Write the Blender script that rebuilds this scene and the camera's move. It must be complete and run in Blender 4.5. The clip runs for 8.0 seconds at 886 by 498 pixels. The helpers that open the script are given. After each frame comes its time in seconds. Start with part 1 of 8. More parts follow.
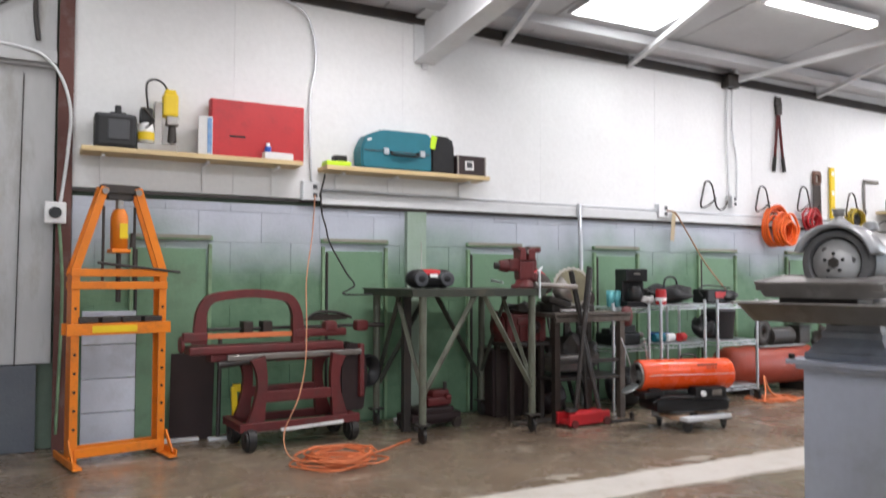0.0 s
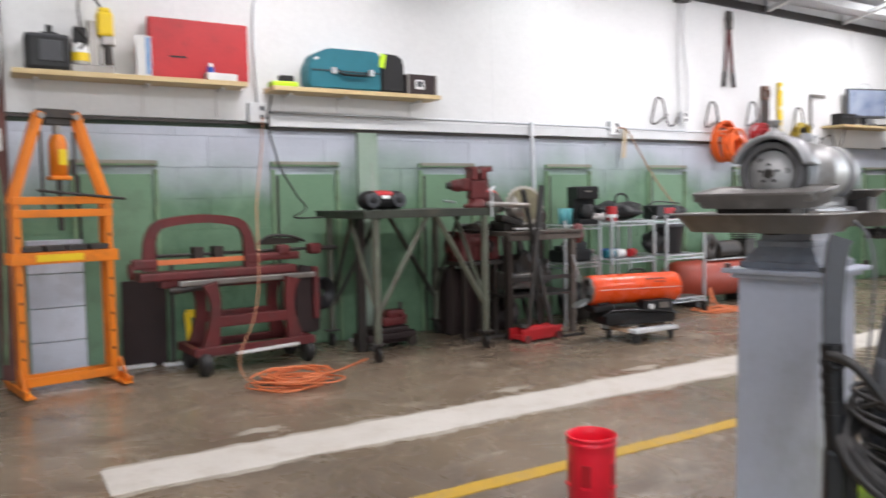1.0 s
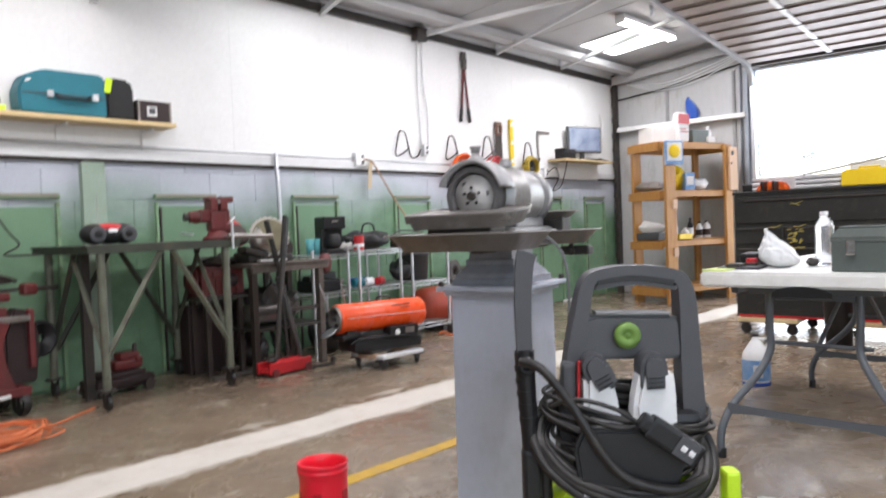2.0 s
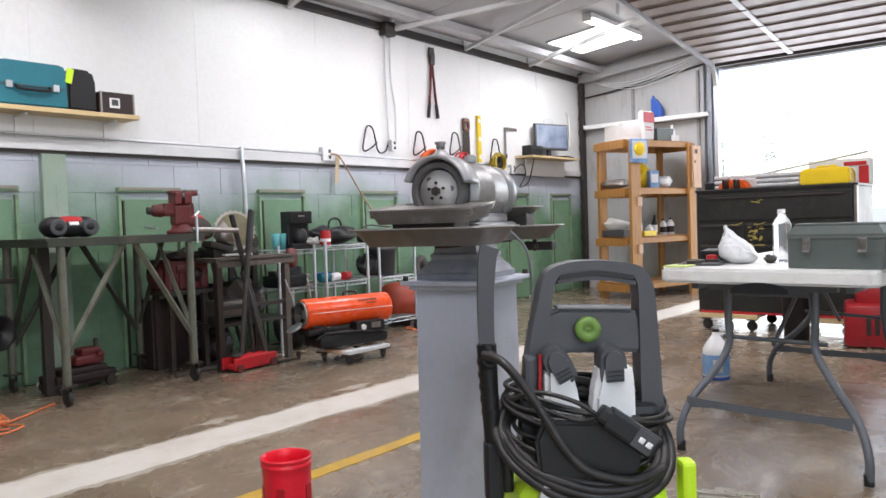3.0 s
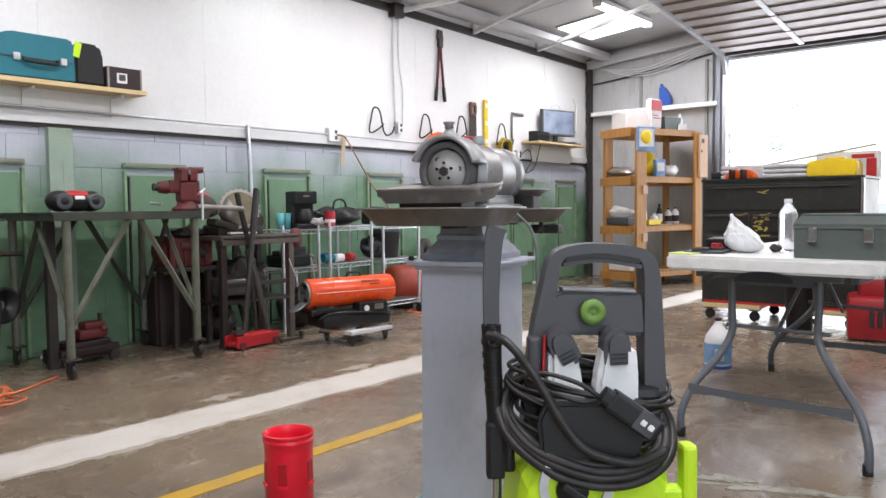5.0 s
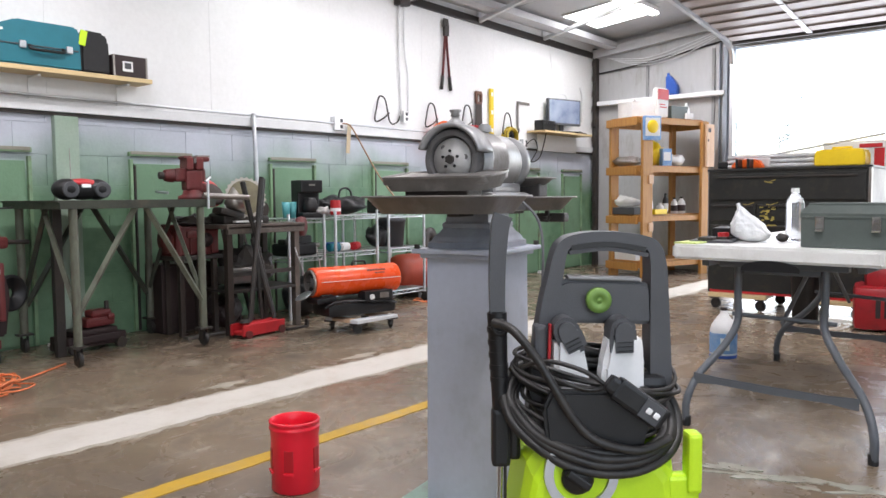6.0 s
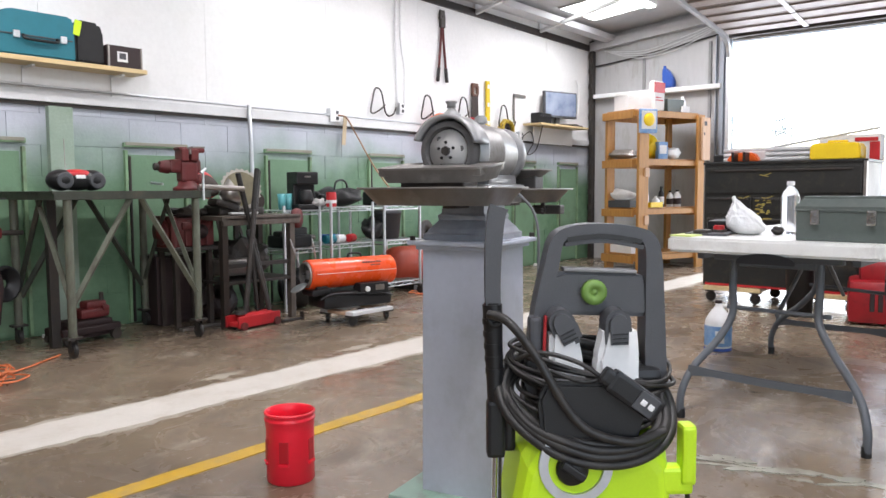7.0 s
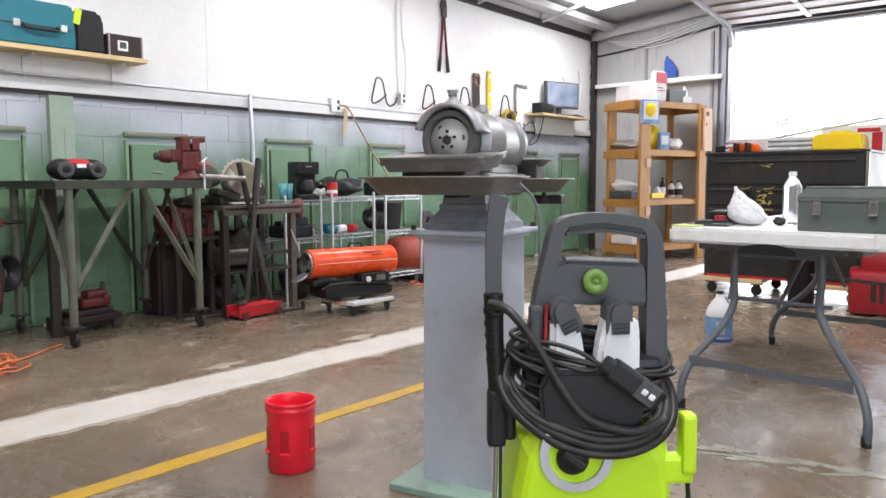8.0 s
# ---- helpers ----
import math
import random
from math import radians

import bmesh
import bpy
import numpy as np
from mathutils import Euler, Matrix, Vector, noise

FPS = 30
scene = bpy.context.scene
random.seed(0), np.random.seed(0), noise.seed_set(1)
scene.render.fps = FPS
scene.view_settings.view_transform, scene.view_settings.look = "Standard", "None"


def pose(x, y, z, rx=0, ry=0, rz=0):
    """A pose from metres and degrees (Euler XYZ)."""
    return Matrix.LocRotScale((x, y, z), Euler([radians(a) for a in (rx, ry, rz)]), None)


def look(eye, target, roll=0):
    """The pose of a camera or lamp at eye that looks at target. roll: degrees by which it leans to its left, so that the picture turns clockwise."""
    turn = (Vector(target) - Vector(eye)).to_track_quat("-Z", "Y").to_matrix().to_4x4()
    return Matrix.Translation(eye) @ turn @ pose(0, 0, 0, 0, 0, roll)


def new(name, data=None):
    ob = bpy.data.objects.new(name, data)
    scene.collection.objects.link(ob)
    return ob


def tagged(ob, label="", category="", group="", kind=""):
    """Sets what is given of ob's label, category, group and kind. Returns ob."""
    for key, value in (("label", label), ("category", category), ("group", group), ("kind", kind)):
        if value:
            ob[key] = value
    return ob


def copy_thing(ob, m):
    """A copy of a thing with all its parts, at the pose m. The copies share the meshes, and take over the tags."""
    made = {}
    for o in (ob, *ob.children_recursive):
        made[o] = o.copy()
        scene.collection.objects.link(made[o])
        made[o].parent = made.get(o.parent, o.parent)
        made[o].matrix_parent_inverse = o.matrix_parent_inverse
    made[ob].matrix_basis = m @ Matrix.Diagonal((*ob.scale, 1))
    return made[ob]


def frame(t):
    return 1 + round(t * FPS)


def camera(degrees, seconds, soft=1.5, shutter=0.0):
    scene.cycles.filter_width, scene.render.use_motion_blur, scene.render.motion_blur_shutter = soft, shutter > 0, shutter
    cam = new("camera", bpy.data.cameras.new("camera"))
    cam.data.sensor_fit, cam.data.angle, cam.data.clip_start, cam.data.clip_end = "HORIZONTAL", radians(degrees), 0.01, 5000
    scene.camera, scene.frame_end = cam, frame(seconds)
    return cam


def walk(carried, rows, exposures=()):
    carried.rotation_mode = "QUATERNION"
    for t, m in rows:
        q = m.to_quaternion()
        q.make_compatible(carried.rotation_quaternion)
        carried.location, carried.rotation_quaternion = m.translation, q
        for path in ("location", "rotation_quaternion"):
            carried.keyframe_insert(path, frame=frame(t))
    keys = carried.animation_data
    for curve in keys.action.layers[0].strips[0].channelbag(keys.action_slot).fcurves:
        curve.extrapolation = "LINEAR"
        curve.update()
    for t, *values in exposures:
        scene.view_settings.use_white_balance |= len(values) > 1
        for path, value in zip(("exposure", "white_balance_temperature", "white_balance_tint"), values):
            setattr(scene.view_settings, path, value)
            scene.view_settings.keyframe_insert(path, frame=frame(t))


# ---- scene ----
cam = camera(59.8, 8.0, shutter=0.5)
PATH = [
    (0, (-2.743, -5.119, 1.005), (-1.808, -3.353, 1.082), 0.1),
    (0.2, (-2.743, -5.110, 1.003), (-1.799, -3.347, 1.015), -0.4),
    (0.5, (-2.744, -5.116, 1.002), (-1.823, -3.342, 0.947), -1.1),
    (0.7, (-2.736, -5.118, 1.000), (-1.795, -3.355, 0.929), -1.4),
    (1, (-2.710, -5.140, 0.993), (-1.684, -3.428, 0.868), -1.1),
    (1.2, (-2.682, -5.166, 0.988), (-1.534, -3.531, 0.880), -0.1),
    (1.5, (-2.674, -5.203, 0.972), (-1.384, -3.678, 0.872), 2.4),
    (1.7, (-2.631, -5.200, 0.944), (-1.217, -3.793, 0.797), 0.2),
    (2, (-2.601, -5.212, 0.963), (-1.107, -3.884, 0.907), -2.3),
    (2.2, (-2.594, -5.222, 0.970), (-1.080, -3.915, 0.943), -3.6),
    (3.3, (-2.607, -5.229, 0.955), (-1.051, -3.975, 0.878), -1.4),
    (3.5, (-2.603, -5.227, 0.953), (-1.047, -3.973, 0.882), -1.4),
    (4, (-2.610, -5.227, 0.952), (-1.083, -3.938, 0.886), -1.1),
    (4.5, (-2.611, -5.224, 0.949), (-1.069, -3.953, 0.862), -0.8),
    (6, (-2.613, -5.221, 0.942), (-1.083, -3.941, 0.807), -0.5),
    (6.5, (-2.611, -5.219, 0.940), (-1.076, -3.946, 0.797), -0.3),
    (7, (-2.611, -5.220, 0.939), (-1.075, -3.949, 0.785), -0.3),
    (7.5, (-2.611, -5.220, 0.937), (-1.076, -3.947, 0.776), -0.2),
    (8, (-2.609, -5.218, 0.935), (-1.076, -3.946, 0.757), -0.2),
]
walk(cam, [(t, look(eye, target, roll)) for t, eye, target, roll in PATH], [(0, -0.10), (0.5, -0.14), (1, 0.0), (1.5, 0.12), (2.2, 0.06), (3.5, -0.06), (4.5, -0.06), (6, 0.06), (8, 0.13)])
# ---------- light ----------
world = bpy.data.worlds.new("world")
scene.world = world
world.use_nodes = True
wn, wl = world.node_tree.nodes, world.node_tree.links
sky = wn.new("ShaderNodeTexSky")
sky.sky_type = "NISHITA"
sky.sun_disc = False
sky.sun_elevation, sky.sun_rotation = radians(47), radians(81)
sky.dust_density = 1.0
wl.new(sky.outputs[0], wn["Background"].inputs[0])
wn["Background"].inputs[1].default_value = 0.30
sun = new("sun", bpy.data.lights.new("sun", "SUN"))
sun.data.energy, sun.data.angle, sun.data.color = 2.2, radians(10), (1.0, 0.97, 0.92)
sun.matrix_world = look((20, 3.2, 21.7), (0, 0, 0))


def area(name, m, sx, sy, watts, color=(1, 1, 1)):
    d = bpy.data.lights.new(name, "AREA")
    d.shape, d.size, d.size_y, d.energy, d.color = "RECTANGLE", sx, sy, watts, color
    ob = new(name, d)
    ob.matrix_world = m
    return ob


# daylight through the door opening, and an added fill lamp behind the camera
area("door_daylight", look((6.95, -3.7, 1.4), (0, -3.7, 1.0)), 3.7, 2.5, 112, (0.88, 0.91, 1.0))
area("bay_daylight", look((-3.3, -7.45, 1.5), (-2.4, 0, 1.0)), 4.6, 2.7, 52, (0.93, 0.94, 1.0))

# ---------- materials ----------


def mat(name, base, rough=0.6, metal=0.0, second=None, amount=0.5, scale=6.0, fine=60.0, bump=0.15, spec=0.5, world_space=False, dirt=None, dirt_amount=0.0, dirt_scale=2.5, stretch=(1, 1, 1), rvar=0.12, random_value=0.0):
    """A painted, worn or stained surface: two scales of colour change, uneven gloss and fine relief."""
    m = bpy.data.materials.new(name)
    m.use_nodes = True
    n, l = m.node_tree.nodes, m.node_tree.links
    b = n["Principled BSDF"]
    b.inputs["Metallic"].default_value = metal
    b.inputs["Specular IOR Level"].default_value = spec
    if world_space:
        co = n.new("ShaderNodeNewGeometry").outputs["Position"]
    else:
        co = n.new("ShaderNodeTexCoord").outputs["Object"]
    mp = n.new("ShaderNodeMapping")
    mp.inputs["Scale"].default_value = stretch
    l.new(co, mp.inputs[0])

    def tex(s, detail, rough_n=0.6):
        t = n.new("ShaderNodeTexNoise")
        t.inputs["Scale"].default_value, t.inputs["Detail"].default_value, t.inputs["Roughness"].default_value = s, detail, rough_n
        l.new(mp.outputs[0], t.inputs["Vector"])
        return t.outputs["Fac"]

    def ramp(src, a, b_):
        r = n.new("ShaderNodeMapRange")
        r.inputs[1].default_value, r.inputs[2].default_value = a, b_
        l.new(src, r.inputs[0])
        return r.outputs[0]

    def mix(fac, a, b_):
        x = n.new("ShaderNodeMix")
        x.data_type = "RGBA"
        for sock, v in ((x.inputs[0], fac), (x.inputs[6], a), (x.inputs[7], b_)):
            if isinstance(v, (tuple, list)):
                sock.default_value = (*v[:3], 1)
            elif isinstance(v, (int, float)):
                sock.default_value = v
            else:
                l.new(v, sock)
        return x.outputs[2]

    def times(a, k):
        x = n.new("ShaderNodeMath")
        x.operation = "MULTIPLY"
        l.new(a, x.inputs[0])
        x.inputs[1].default_value = k
        return x.outputs[0]

    big, small = tex(scale, 4), tex(fine, 3)
    sec = second or tuple(c * 0.62 for c in base)
    col = mix(times(ramp(big, 0.38, 0.72), amount), base, sec)
    col = mix(times(ramp(small, 0.35, 0.75), amount * 0.45), col, tuple(c * 0.7 for c in base))
    if dirt:
        d = tex(dirt_scale, 7, 0.7)
        col = mix(times(ramp(d, 0.52, 0.66), dirt_amount), col, dirt)
    if random_value:
        oi = n.new("ShaderNodeObjectInfo")
        hs = n.new("ShaderNodeHueSaturation")
        r = n.new("ShaderNodeMapRange")
        r.inputs[3].default_value, r.inputs[4].default_value = 1 - random_value, 1 + random_value
        l.new(oi.outputs["Random"], r.inputs[0])
        l.new(r.outputs[0], hs.inputs["Value"])
        l.new(col, hs.inputs["Color"])
        col = hs.outputs["Color"]
    l.new(col, b.inputs["Base Color"])
    rr = n.new("ShaderNodeMapRange")
    rr.inputs[3].default_value, rr.inputs[4].default_value = max(0.03, rough - rvar), min(1, rough + rvar)
    l.new(big, rr.inputs[0])
    l.new(rr.outputs[0], b.inputs["Roughness"])
    if bump:
        bp = n.new("ShaderNodeBump")
        bp.inputs["Strength"].default_value, bp.inputs["Distance"].default_value = bump, 0.01
        l.new(small, bp.inputs["Height"])
        l.new(bp.outputs[0], b.inputs["Normal"])
    return m


def glow(name, color, strength):
    m = bpy.data.materials.new(name)
    m.use_nodes = True
    b = m.node_tree.nodes["Principled BSDF"]
    b.inputs["Base Color"].default_value = (*color, 1)
    b.inputs["Emission Color"].default_value = (*color, 1)
    b.inputs["Emission Strength"].default_value = strength
    return m


def clear(name, color=(1, 1, 1), rough=0.05, ior=1.3):
    m = bpy.data.materials.new(name)
    m.use_nodes = True
    b = m.node_tree.nodes["Principled BSDF"]
    b.inputs["Base Color"].default_value = (*color, 1)
    b.inputs["Roughness"].default_value = rough
    b.inputs["IOR"].default_value = ior
    b.inputs["Transmission Weight"].default_value = 1.0
    return m


def block_paint():
    """Green paint sprayed up to about breast height, with a soft overspray into silver grey."""
    m = mat("block_paint", (0.50, 0.53, 0.60), 0.6, 0.0, (0.40, 0.43, 0.49), 0.5, 2.2, 55, 0.18, world_space=True, random_value=0.05)
    n, l = m.node_tree.nodes, m.node_tree.links
    b = n["Principled BSDF"]
    src = b.inputs["Base Color"].links[0].from_socket
    geo = n.new("ShaderNodeNewGeometry")
    sep = n.new("ShaderNodeSeparateXYZ")
    l.new(geo.outputs["Position"], sep.inputs[0])
    nz = n.new("ShaderNodeTexNoise")
    nz.inputs["Scale"].default_value, nz.inputs["Detail"].default_value = 1.05, 5
    l.new(geo.outputs["Position"], nz.inputs["Vector"])
    w = n.new("ShaderNodeMath")
    w.operation = "MULTIPLY_ADD"
    l.new(nz.outputs["Fac"], w.inputs[0])
    w.inputs[1].default_value = 0.9
    l.new(sep.outputs["Z"], w.inputs[2])
    r = n.new("ShaderNodeMapRange")
    r.interpolation_type = "SMOOTHSTEP"
    r.inputs[1].default_value, r.inputs[2].default_value = 1.39, 1.88
    l.new(w.outputs[0], r.inputs[0])
    gn = n.new("ShaderNodeTexNoise")
    gn.inputs["Scale"].default_value, gn.inputs["Detail"].default_value, gn.inputs["Roughness"].default_value = 3.0, 6, 0.65
    l.new(geo.outputs["Position"], gn.inputs["Vector"])
    g = n.new("ShaderNodeValToRGB")
    g.color_ramp.elements[0].position, g.color_ramp.elements[0].color = 0.3, (0.070, 0.150, 0.080, 1)
    g.color_ramp.elements[1].position, g.color_ramp.elements[1].color = 0.7, (0.175, 0.300, 0.185, 1)
    l.new(gn.outputs["Fac"], g.inputs[0])
    x = n.new("ShaderNodeMix")
    x.data_type = "RGBA"
    l.new(r.outputs[0], x.inputs[0])
    l.new(g.outputs[0], x.inputs[6])
    l.new(src, x.inputs[7])
    l.new(x.outputs[2], b.inputs["Base Color"])
    return m


def floor_concrete():
    """Sealed workshop concrete: brown film, dark oil stains, pale scuffs, uneven shine."""
    m = bpy.data.materials.new("floor_concrete")
    m.use_nodes = True
    n, l = m.node_tree.nodes, m.node_tree.links
    b = n["Principled BSDF"]
    geo = n.new("ShaderNodeNewGeometry")

    def tex(s, detail=6, rough=0.62, distort=0.0, stretch=(1, 1, 1)):
        mp = n.new("ShaderNodeMapping")
        mp.inputs["Scale"].default_value = stretch
        l.new(geo.outputs["Position"], mp.inputs[0])
        t = n.new("ShaderNodeTexNoise")
        t.inputs["Scale"].default_value, t.inputs["Detail"].default_value = s, detail
        t.inputs["Roughness"].default_value, t.inputs["Distortion"].default_value = rough, distort
        l.new(mp.outputs[0], t.inputs["Vector"])
        return t.outputs["Fac"]

    def span(src, lo, hi, out_lo=0.0, out_hi=1.0):
        r = n.new("ShaderNodeMapRange")
        for k, v in zip((1, 2, 3, 4), (lo, hi, out_lo, out_hi)):
            r.inputs[k].default_value = v
        l.new(src, r.inputs[0])
        return r.outputs[0]

    def mix(fac, ca, cb):
        x = n.new("ShaderNodeMix")
        x.data_type = "RGBA"
        for sock, v in ((x.inputs[0], fac), (x.inputs[6], ca), (x.inputs[7], cb)):
            if isinstance(v, tuple):
                sock.default_value = (*v, 1)
            else:
                l.new(v, sock)
        return x.outputs[2]

    broad, mid, fine = tex(0.8, 5, 0.6, 0.6), tex(2.6, 8, 0.7, 1.2), tex(26, 4, 0.7)
    scuff = tex(3.4, 8, 0.75, 0.8, (0.45, 1.3, 1))
    col = mix(span(broad, 0.36, 0.66), (0.268, 0.206, 0.143), (0.142, 0.105, 0.073))
    col = mix(span(mid, 0.52, 0.68, 0, 0.75), col, (0.10, 0.078, 0.058))
    col = mix(span(scuff, 0.55, 0.68, 0, 0.85), col, (0.45, 0.39, 0.305))
    streak = tex(1.7, 9, 0.78, 1.6, (1.0, 0.35, 1))
    col = mix(span(streak, 0.57, 0.66, 0, 0.55), col, (0.085, 0.066, 0.05))
    col = mix(span(fine, 0.45, 0.75, 0, 0.35), col, (0.13, 0.10, 0.08))
    l.new(col, b.inputs["Base Color"])
    l.new(span(mid, 0.35, 0.7, 0.13, 0.44), b.inputs["Roughness"])
    bp = n.new("ShaderNodeBump")
    bp.inputs["Strength"].default_value, bp.inputs["Distance"].default_value = 0.10, 0.01
    l.new(fine, bp.inputs["Height"])
    l.new(bp.outputs[0], b.inputs["Normal"])
    return m


M = {}
M["block"] = block_paint()
M["mortar"] = mat("mortar", (0.16, 0.21, 0.16), 0.85, world_space=True)
M["white_wall"] = mat("white_wall_paint", (0.80, 0.80, 0.80), 0.6, second=(0.70, 0.71, 0.72), amount=0.4, scale=1.2, fine=30, bump=0.03, world_space=True, dirt=(0.5, 0.48, 0.45), dirt_amount=0.07, dirt_scale=4)
# stained siding; stains made heavier to carry the upper corner's shade too
M["metal_wall"] = mat("white_metal_siding", (0.47, 0.47, 0.475), 0.45, second=(0.35, 0.35, 0.345), amount=0.5, scale=1.5, fine=25, bump=0.05, world_space=True, dirt=(0.26, 0.23, 0.19), dirt_amount=0.5, dirt_scale=5, stretch=(1, 1, 0.3))
M["roof"] = mat("roof_liner", (0.50, 0.50, 0.51), 0.6, second=(0.38, 0.38, 0.39), amount=0.5, scale=1.0, fine=20, bump=0.1, world_space=True)
M["floor"] = floor_concrete()
M["stripe"] = mat("worn_white_paint", (0.64, 0.60, 0.54), 0.5, second=(0.50, 0.46, 0.40), amount=0.5, scale=3, fine=40, world_space=True, dirt=(0.42, 0.36, 0.28), dirt_amount=0.35, dirt_scale=6)
M["worn_paint"] = mat("thin_worn_paint", (0.42, 0.37, 0.30), 0.5, second=(0.28, 0.23, 0.17), amount=0.8, scale=9, fine=40, world_space=True)
M["yellow_line"] = mat("worn_yellow_paint", (0.52, 0.31, 0.012), 0.5, second=(0.42, 0.27, 0.04), amount=0.5, scale=5, fine=40, world_space=True, dirt=(0.34, 0.26, 0.16), dirt_amount=0.45, dirt_scale=7)
# for the unseen west and south walls: dark so they bounce less light
M["low_bounce_siding"] = mat("low_bounce_siding", (0.14, 0.135, 0.13), 0.6, second=(0.09, 0.088, 0.085), scale=1.5, world_space=True)
M["silver"] = mat("galvanised_steel", (0.62, 0.64, 0.66), 0.4, 0.8, second=(0.5, 0.5, 0.52), scale=12, bump=0.05)
M["grey_paint"] = mat("grey_white_paint", (0.70, 0.71, 0.72), 0.45, second=(0.58, 0.58, 0.58), scale=5, bump=0.04)
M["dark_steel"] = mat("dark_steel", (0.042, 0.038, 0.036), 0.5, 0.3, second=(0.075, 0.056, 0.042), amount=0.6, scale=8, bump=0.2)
M["red_oxide"] = mat("red_oxide_primer", (0.13, 0.045, 0.035), 0.65, second=(0.07, 0.03, 0.028), scale=4, bump=0.15, dirt=(0.22, 0.2, 0.18), dirt_amount=0.3, dirt_scale=6)
M["door_panel"] = mat("door_panel_brown", (0.21, 0.165, 0.145), 0.5, second=(0.16, 0.125, 0.11), scale=3, bump=0.05)
M["concrete_out"] = mat("pale_concrete", (0.62, 0.60, 0.57), 0.8, second=(0.5, 0.48, 0.45), scale=0.5, fine=9, world_space=True)
M["skylight"] = glow("skylight_panel", (0.96, 0.98, 1.0), 7.0)
M["tube"] = glow("lamp_tube", (1.0, 0.98, 0.94), 14.0)

# ---------- mesh helpers ----------


def thing(name, label, category, x=0, y=0, z=0, rz=0, group="", kind=""):
    e = new(name)
    e.empty_display_size = 0.1
    e.matrix_basis = pose(x, y, z, 0, 0, rz)
    return tagged(e, label, category, group, kind)


def part(name, bm, material, parent=None, label="", smooth=False, at=None):
    me = bpy.data.meshes.new(name)
    if smooth:
        for f in bm.faces:
            f.smooth = True
        for e in bm.edges:
            if len(e.link_faces) == 2 and e.calc_face_angle(0) > 0.7:
                e.smooth = False
    bmesh.ops.recalc_face_normals(bm, faces=bm.faces[:])
    bm.to_mesh(me)
    bm.free()
    me.materials.append(M[material] if isinstance(material, str) else material)
    ob = new(name, me)
    if parent:
        ob.parent = parent
    if at is not None:
        ob.matrix_basis = at
    if label:
        ob["label"] = label
    return ob


def B(*specs, bevel=0.004, m=None):
    """A bmesh of bevelled boxes: (cx, cy, cz, sx, sy, sz[, rx, ry, rz])."""
    out = bmesh.new()
    for s in specs:
        b = bmesh.new()
        bmesh.ops.create_cube(b, size=1, matrix=Matrix.Diagonal((s[3], s[4], s[5], 1)))
        bv = min(bevel, min(s[3:6]) * 0.4)
        if bv > 0:
            bmesh.ops.bevel(b, geom=b.edges[:], offset=bv, segments=2, affect="EDGES", profile=0.6)
        b.transform(pose(*s[:3], *(s[6:9] if len(s) > 6 else (0, 0, 0))))
        join(out, b)
    if m:
        out.transform(m)
    return out


def join(bm, other):
    me = bpy.data.meshes.new("tmp")
    other.to_mesh(me)
    other.free()
    bm.from_mesh(me)
    bpy.data.meshes.remove(me)
    return bm


def rod(p0, p1, r0, r1=None, seg=16, bevel=0.0):
    """A round bar from p0 to p1."""
    p0, p1 = Vector(p0), Vector(p1)
    r1 = r0 if r1 is None else r1
    b = bmesh.new()
    bmesh.ops.create_cone(b, cap_ends=True, segments=seg, radius1=r0, radius2=r1, depth=(p1 - p0).length)
    if bevel:
        rim = [e for e in b.edges if len(e.link_faces) == 2 and e.calc_face_angle(0) > 1.0]
        bmesh.ops.bevel(b, geom=rim, offset=bevel, segments=2, affect="EDGES")
    q = (p1 - p0).to_track_quat("Z", "Y").to_matrix().to_4x4()
    b.transform(Matrix.Translation((p0 + p1) / 2) @ q)
    return b


def rods(*specs, seg=12):
    out = bmesh.new()
    for s in specs:
        join(out, rod(*s, seg=seg))
    return out


def smooth_path(pts, n=6, closed=False):
    """Points on a smooth line through the given ones."""
    p = [Vector(v) for v in pts]
    k = len(p)
    out = []
    for i in range(k if closed else k - 1):
        g = (lambda j: p[j % k]) if closed else (lambda j: p[max(0, min(k - 1, j))])
        a, b, c, d = g(i - 1), g(i), g(i + 1), g(i + 2)
        for s in range(n):
            t = s / n
            out.append(0.5 * ((2 * b) + (c - a) * t + (2 * a - 5 * b + 4 * c - d) * t * t + (3 * b - a - 3 * c + d) * t ** 3))
    if not closed:
        out.append(p[-1])
    return out


def sweep(pts, r, seg=8, closed=False, flat=1.0, square=False):
    """A tube, or a flat strap, along points."""
    pts = [Vector(v) for v in pts]
    b = bmesh.new()
    k = len(pts)
    up = Vector((0, 0, 1))
    rings = []
    prev = None
    for i in range(k):
        a = pts[(i - 1) % k] if (closed or i) else pts[0]
        c = pts[(i + 1) % k] if (closed or i < k - 1) else pts[-1]
        t = (c - a).normalized()
        if prev is None:
            prev = up.cross(t) if abs(t.dot(up)) < 0.95 else Vector((1, 0, 0)).cross(t)
        side = (prev - t * prev.dot(t)).normalized()
        prev = side
        top = t.cross(side)
        ring = []
        for j in range(seg):
            an = 2 * math.pi * (j + (0.5 if square else 0)) / seg
            ring.append(b.verts.new(pts[i] + side * math.cos(an) * r + top * math.sin(an) * r * flat))
        rings.append(ring)
    for i in range(k if closed else k - 1):
        r0, r1 = rings[i], rings[(i + 1) % k]
        for j in range(seg):
            b.faces.new((r0[j], r0[(j + 1) % seg], r1[(j + 1) % seg], r1[j]))
    if not closed:
        b.faces.new(rings[0][::-1])
        b.faces.new(rings[-1])
    return b


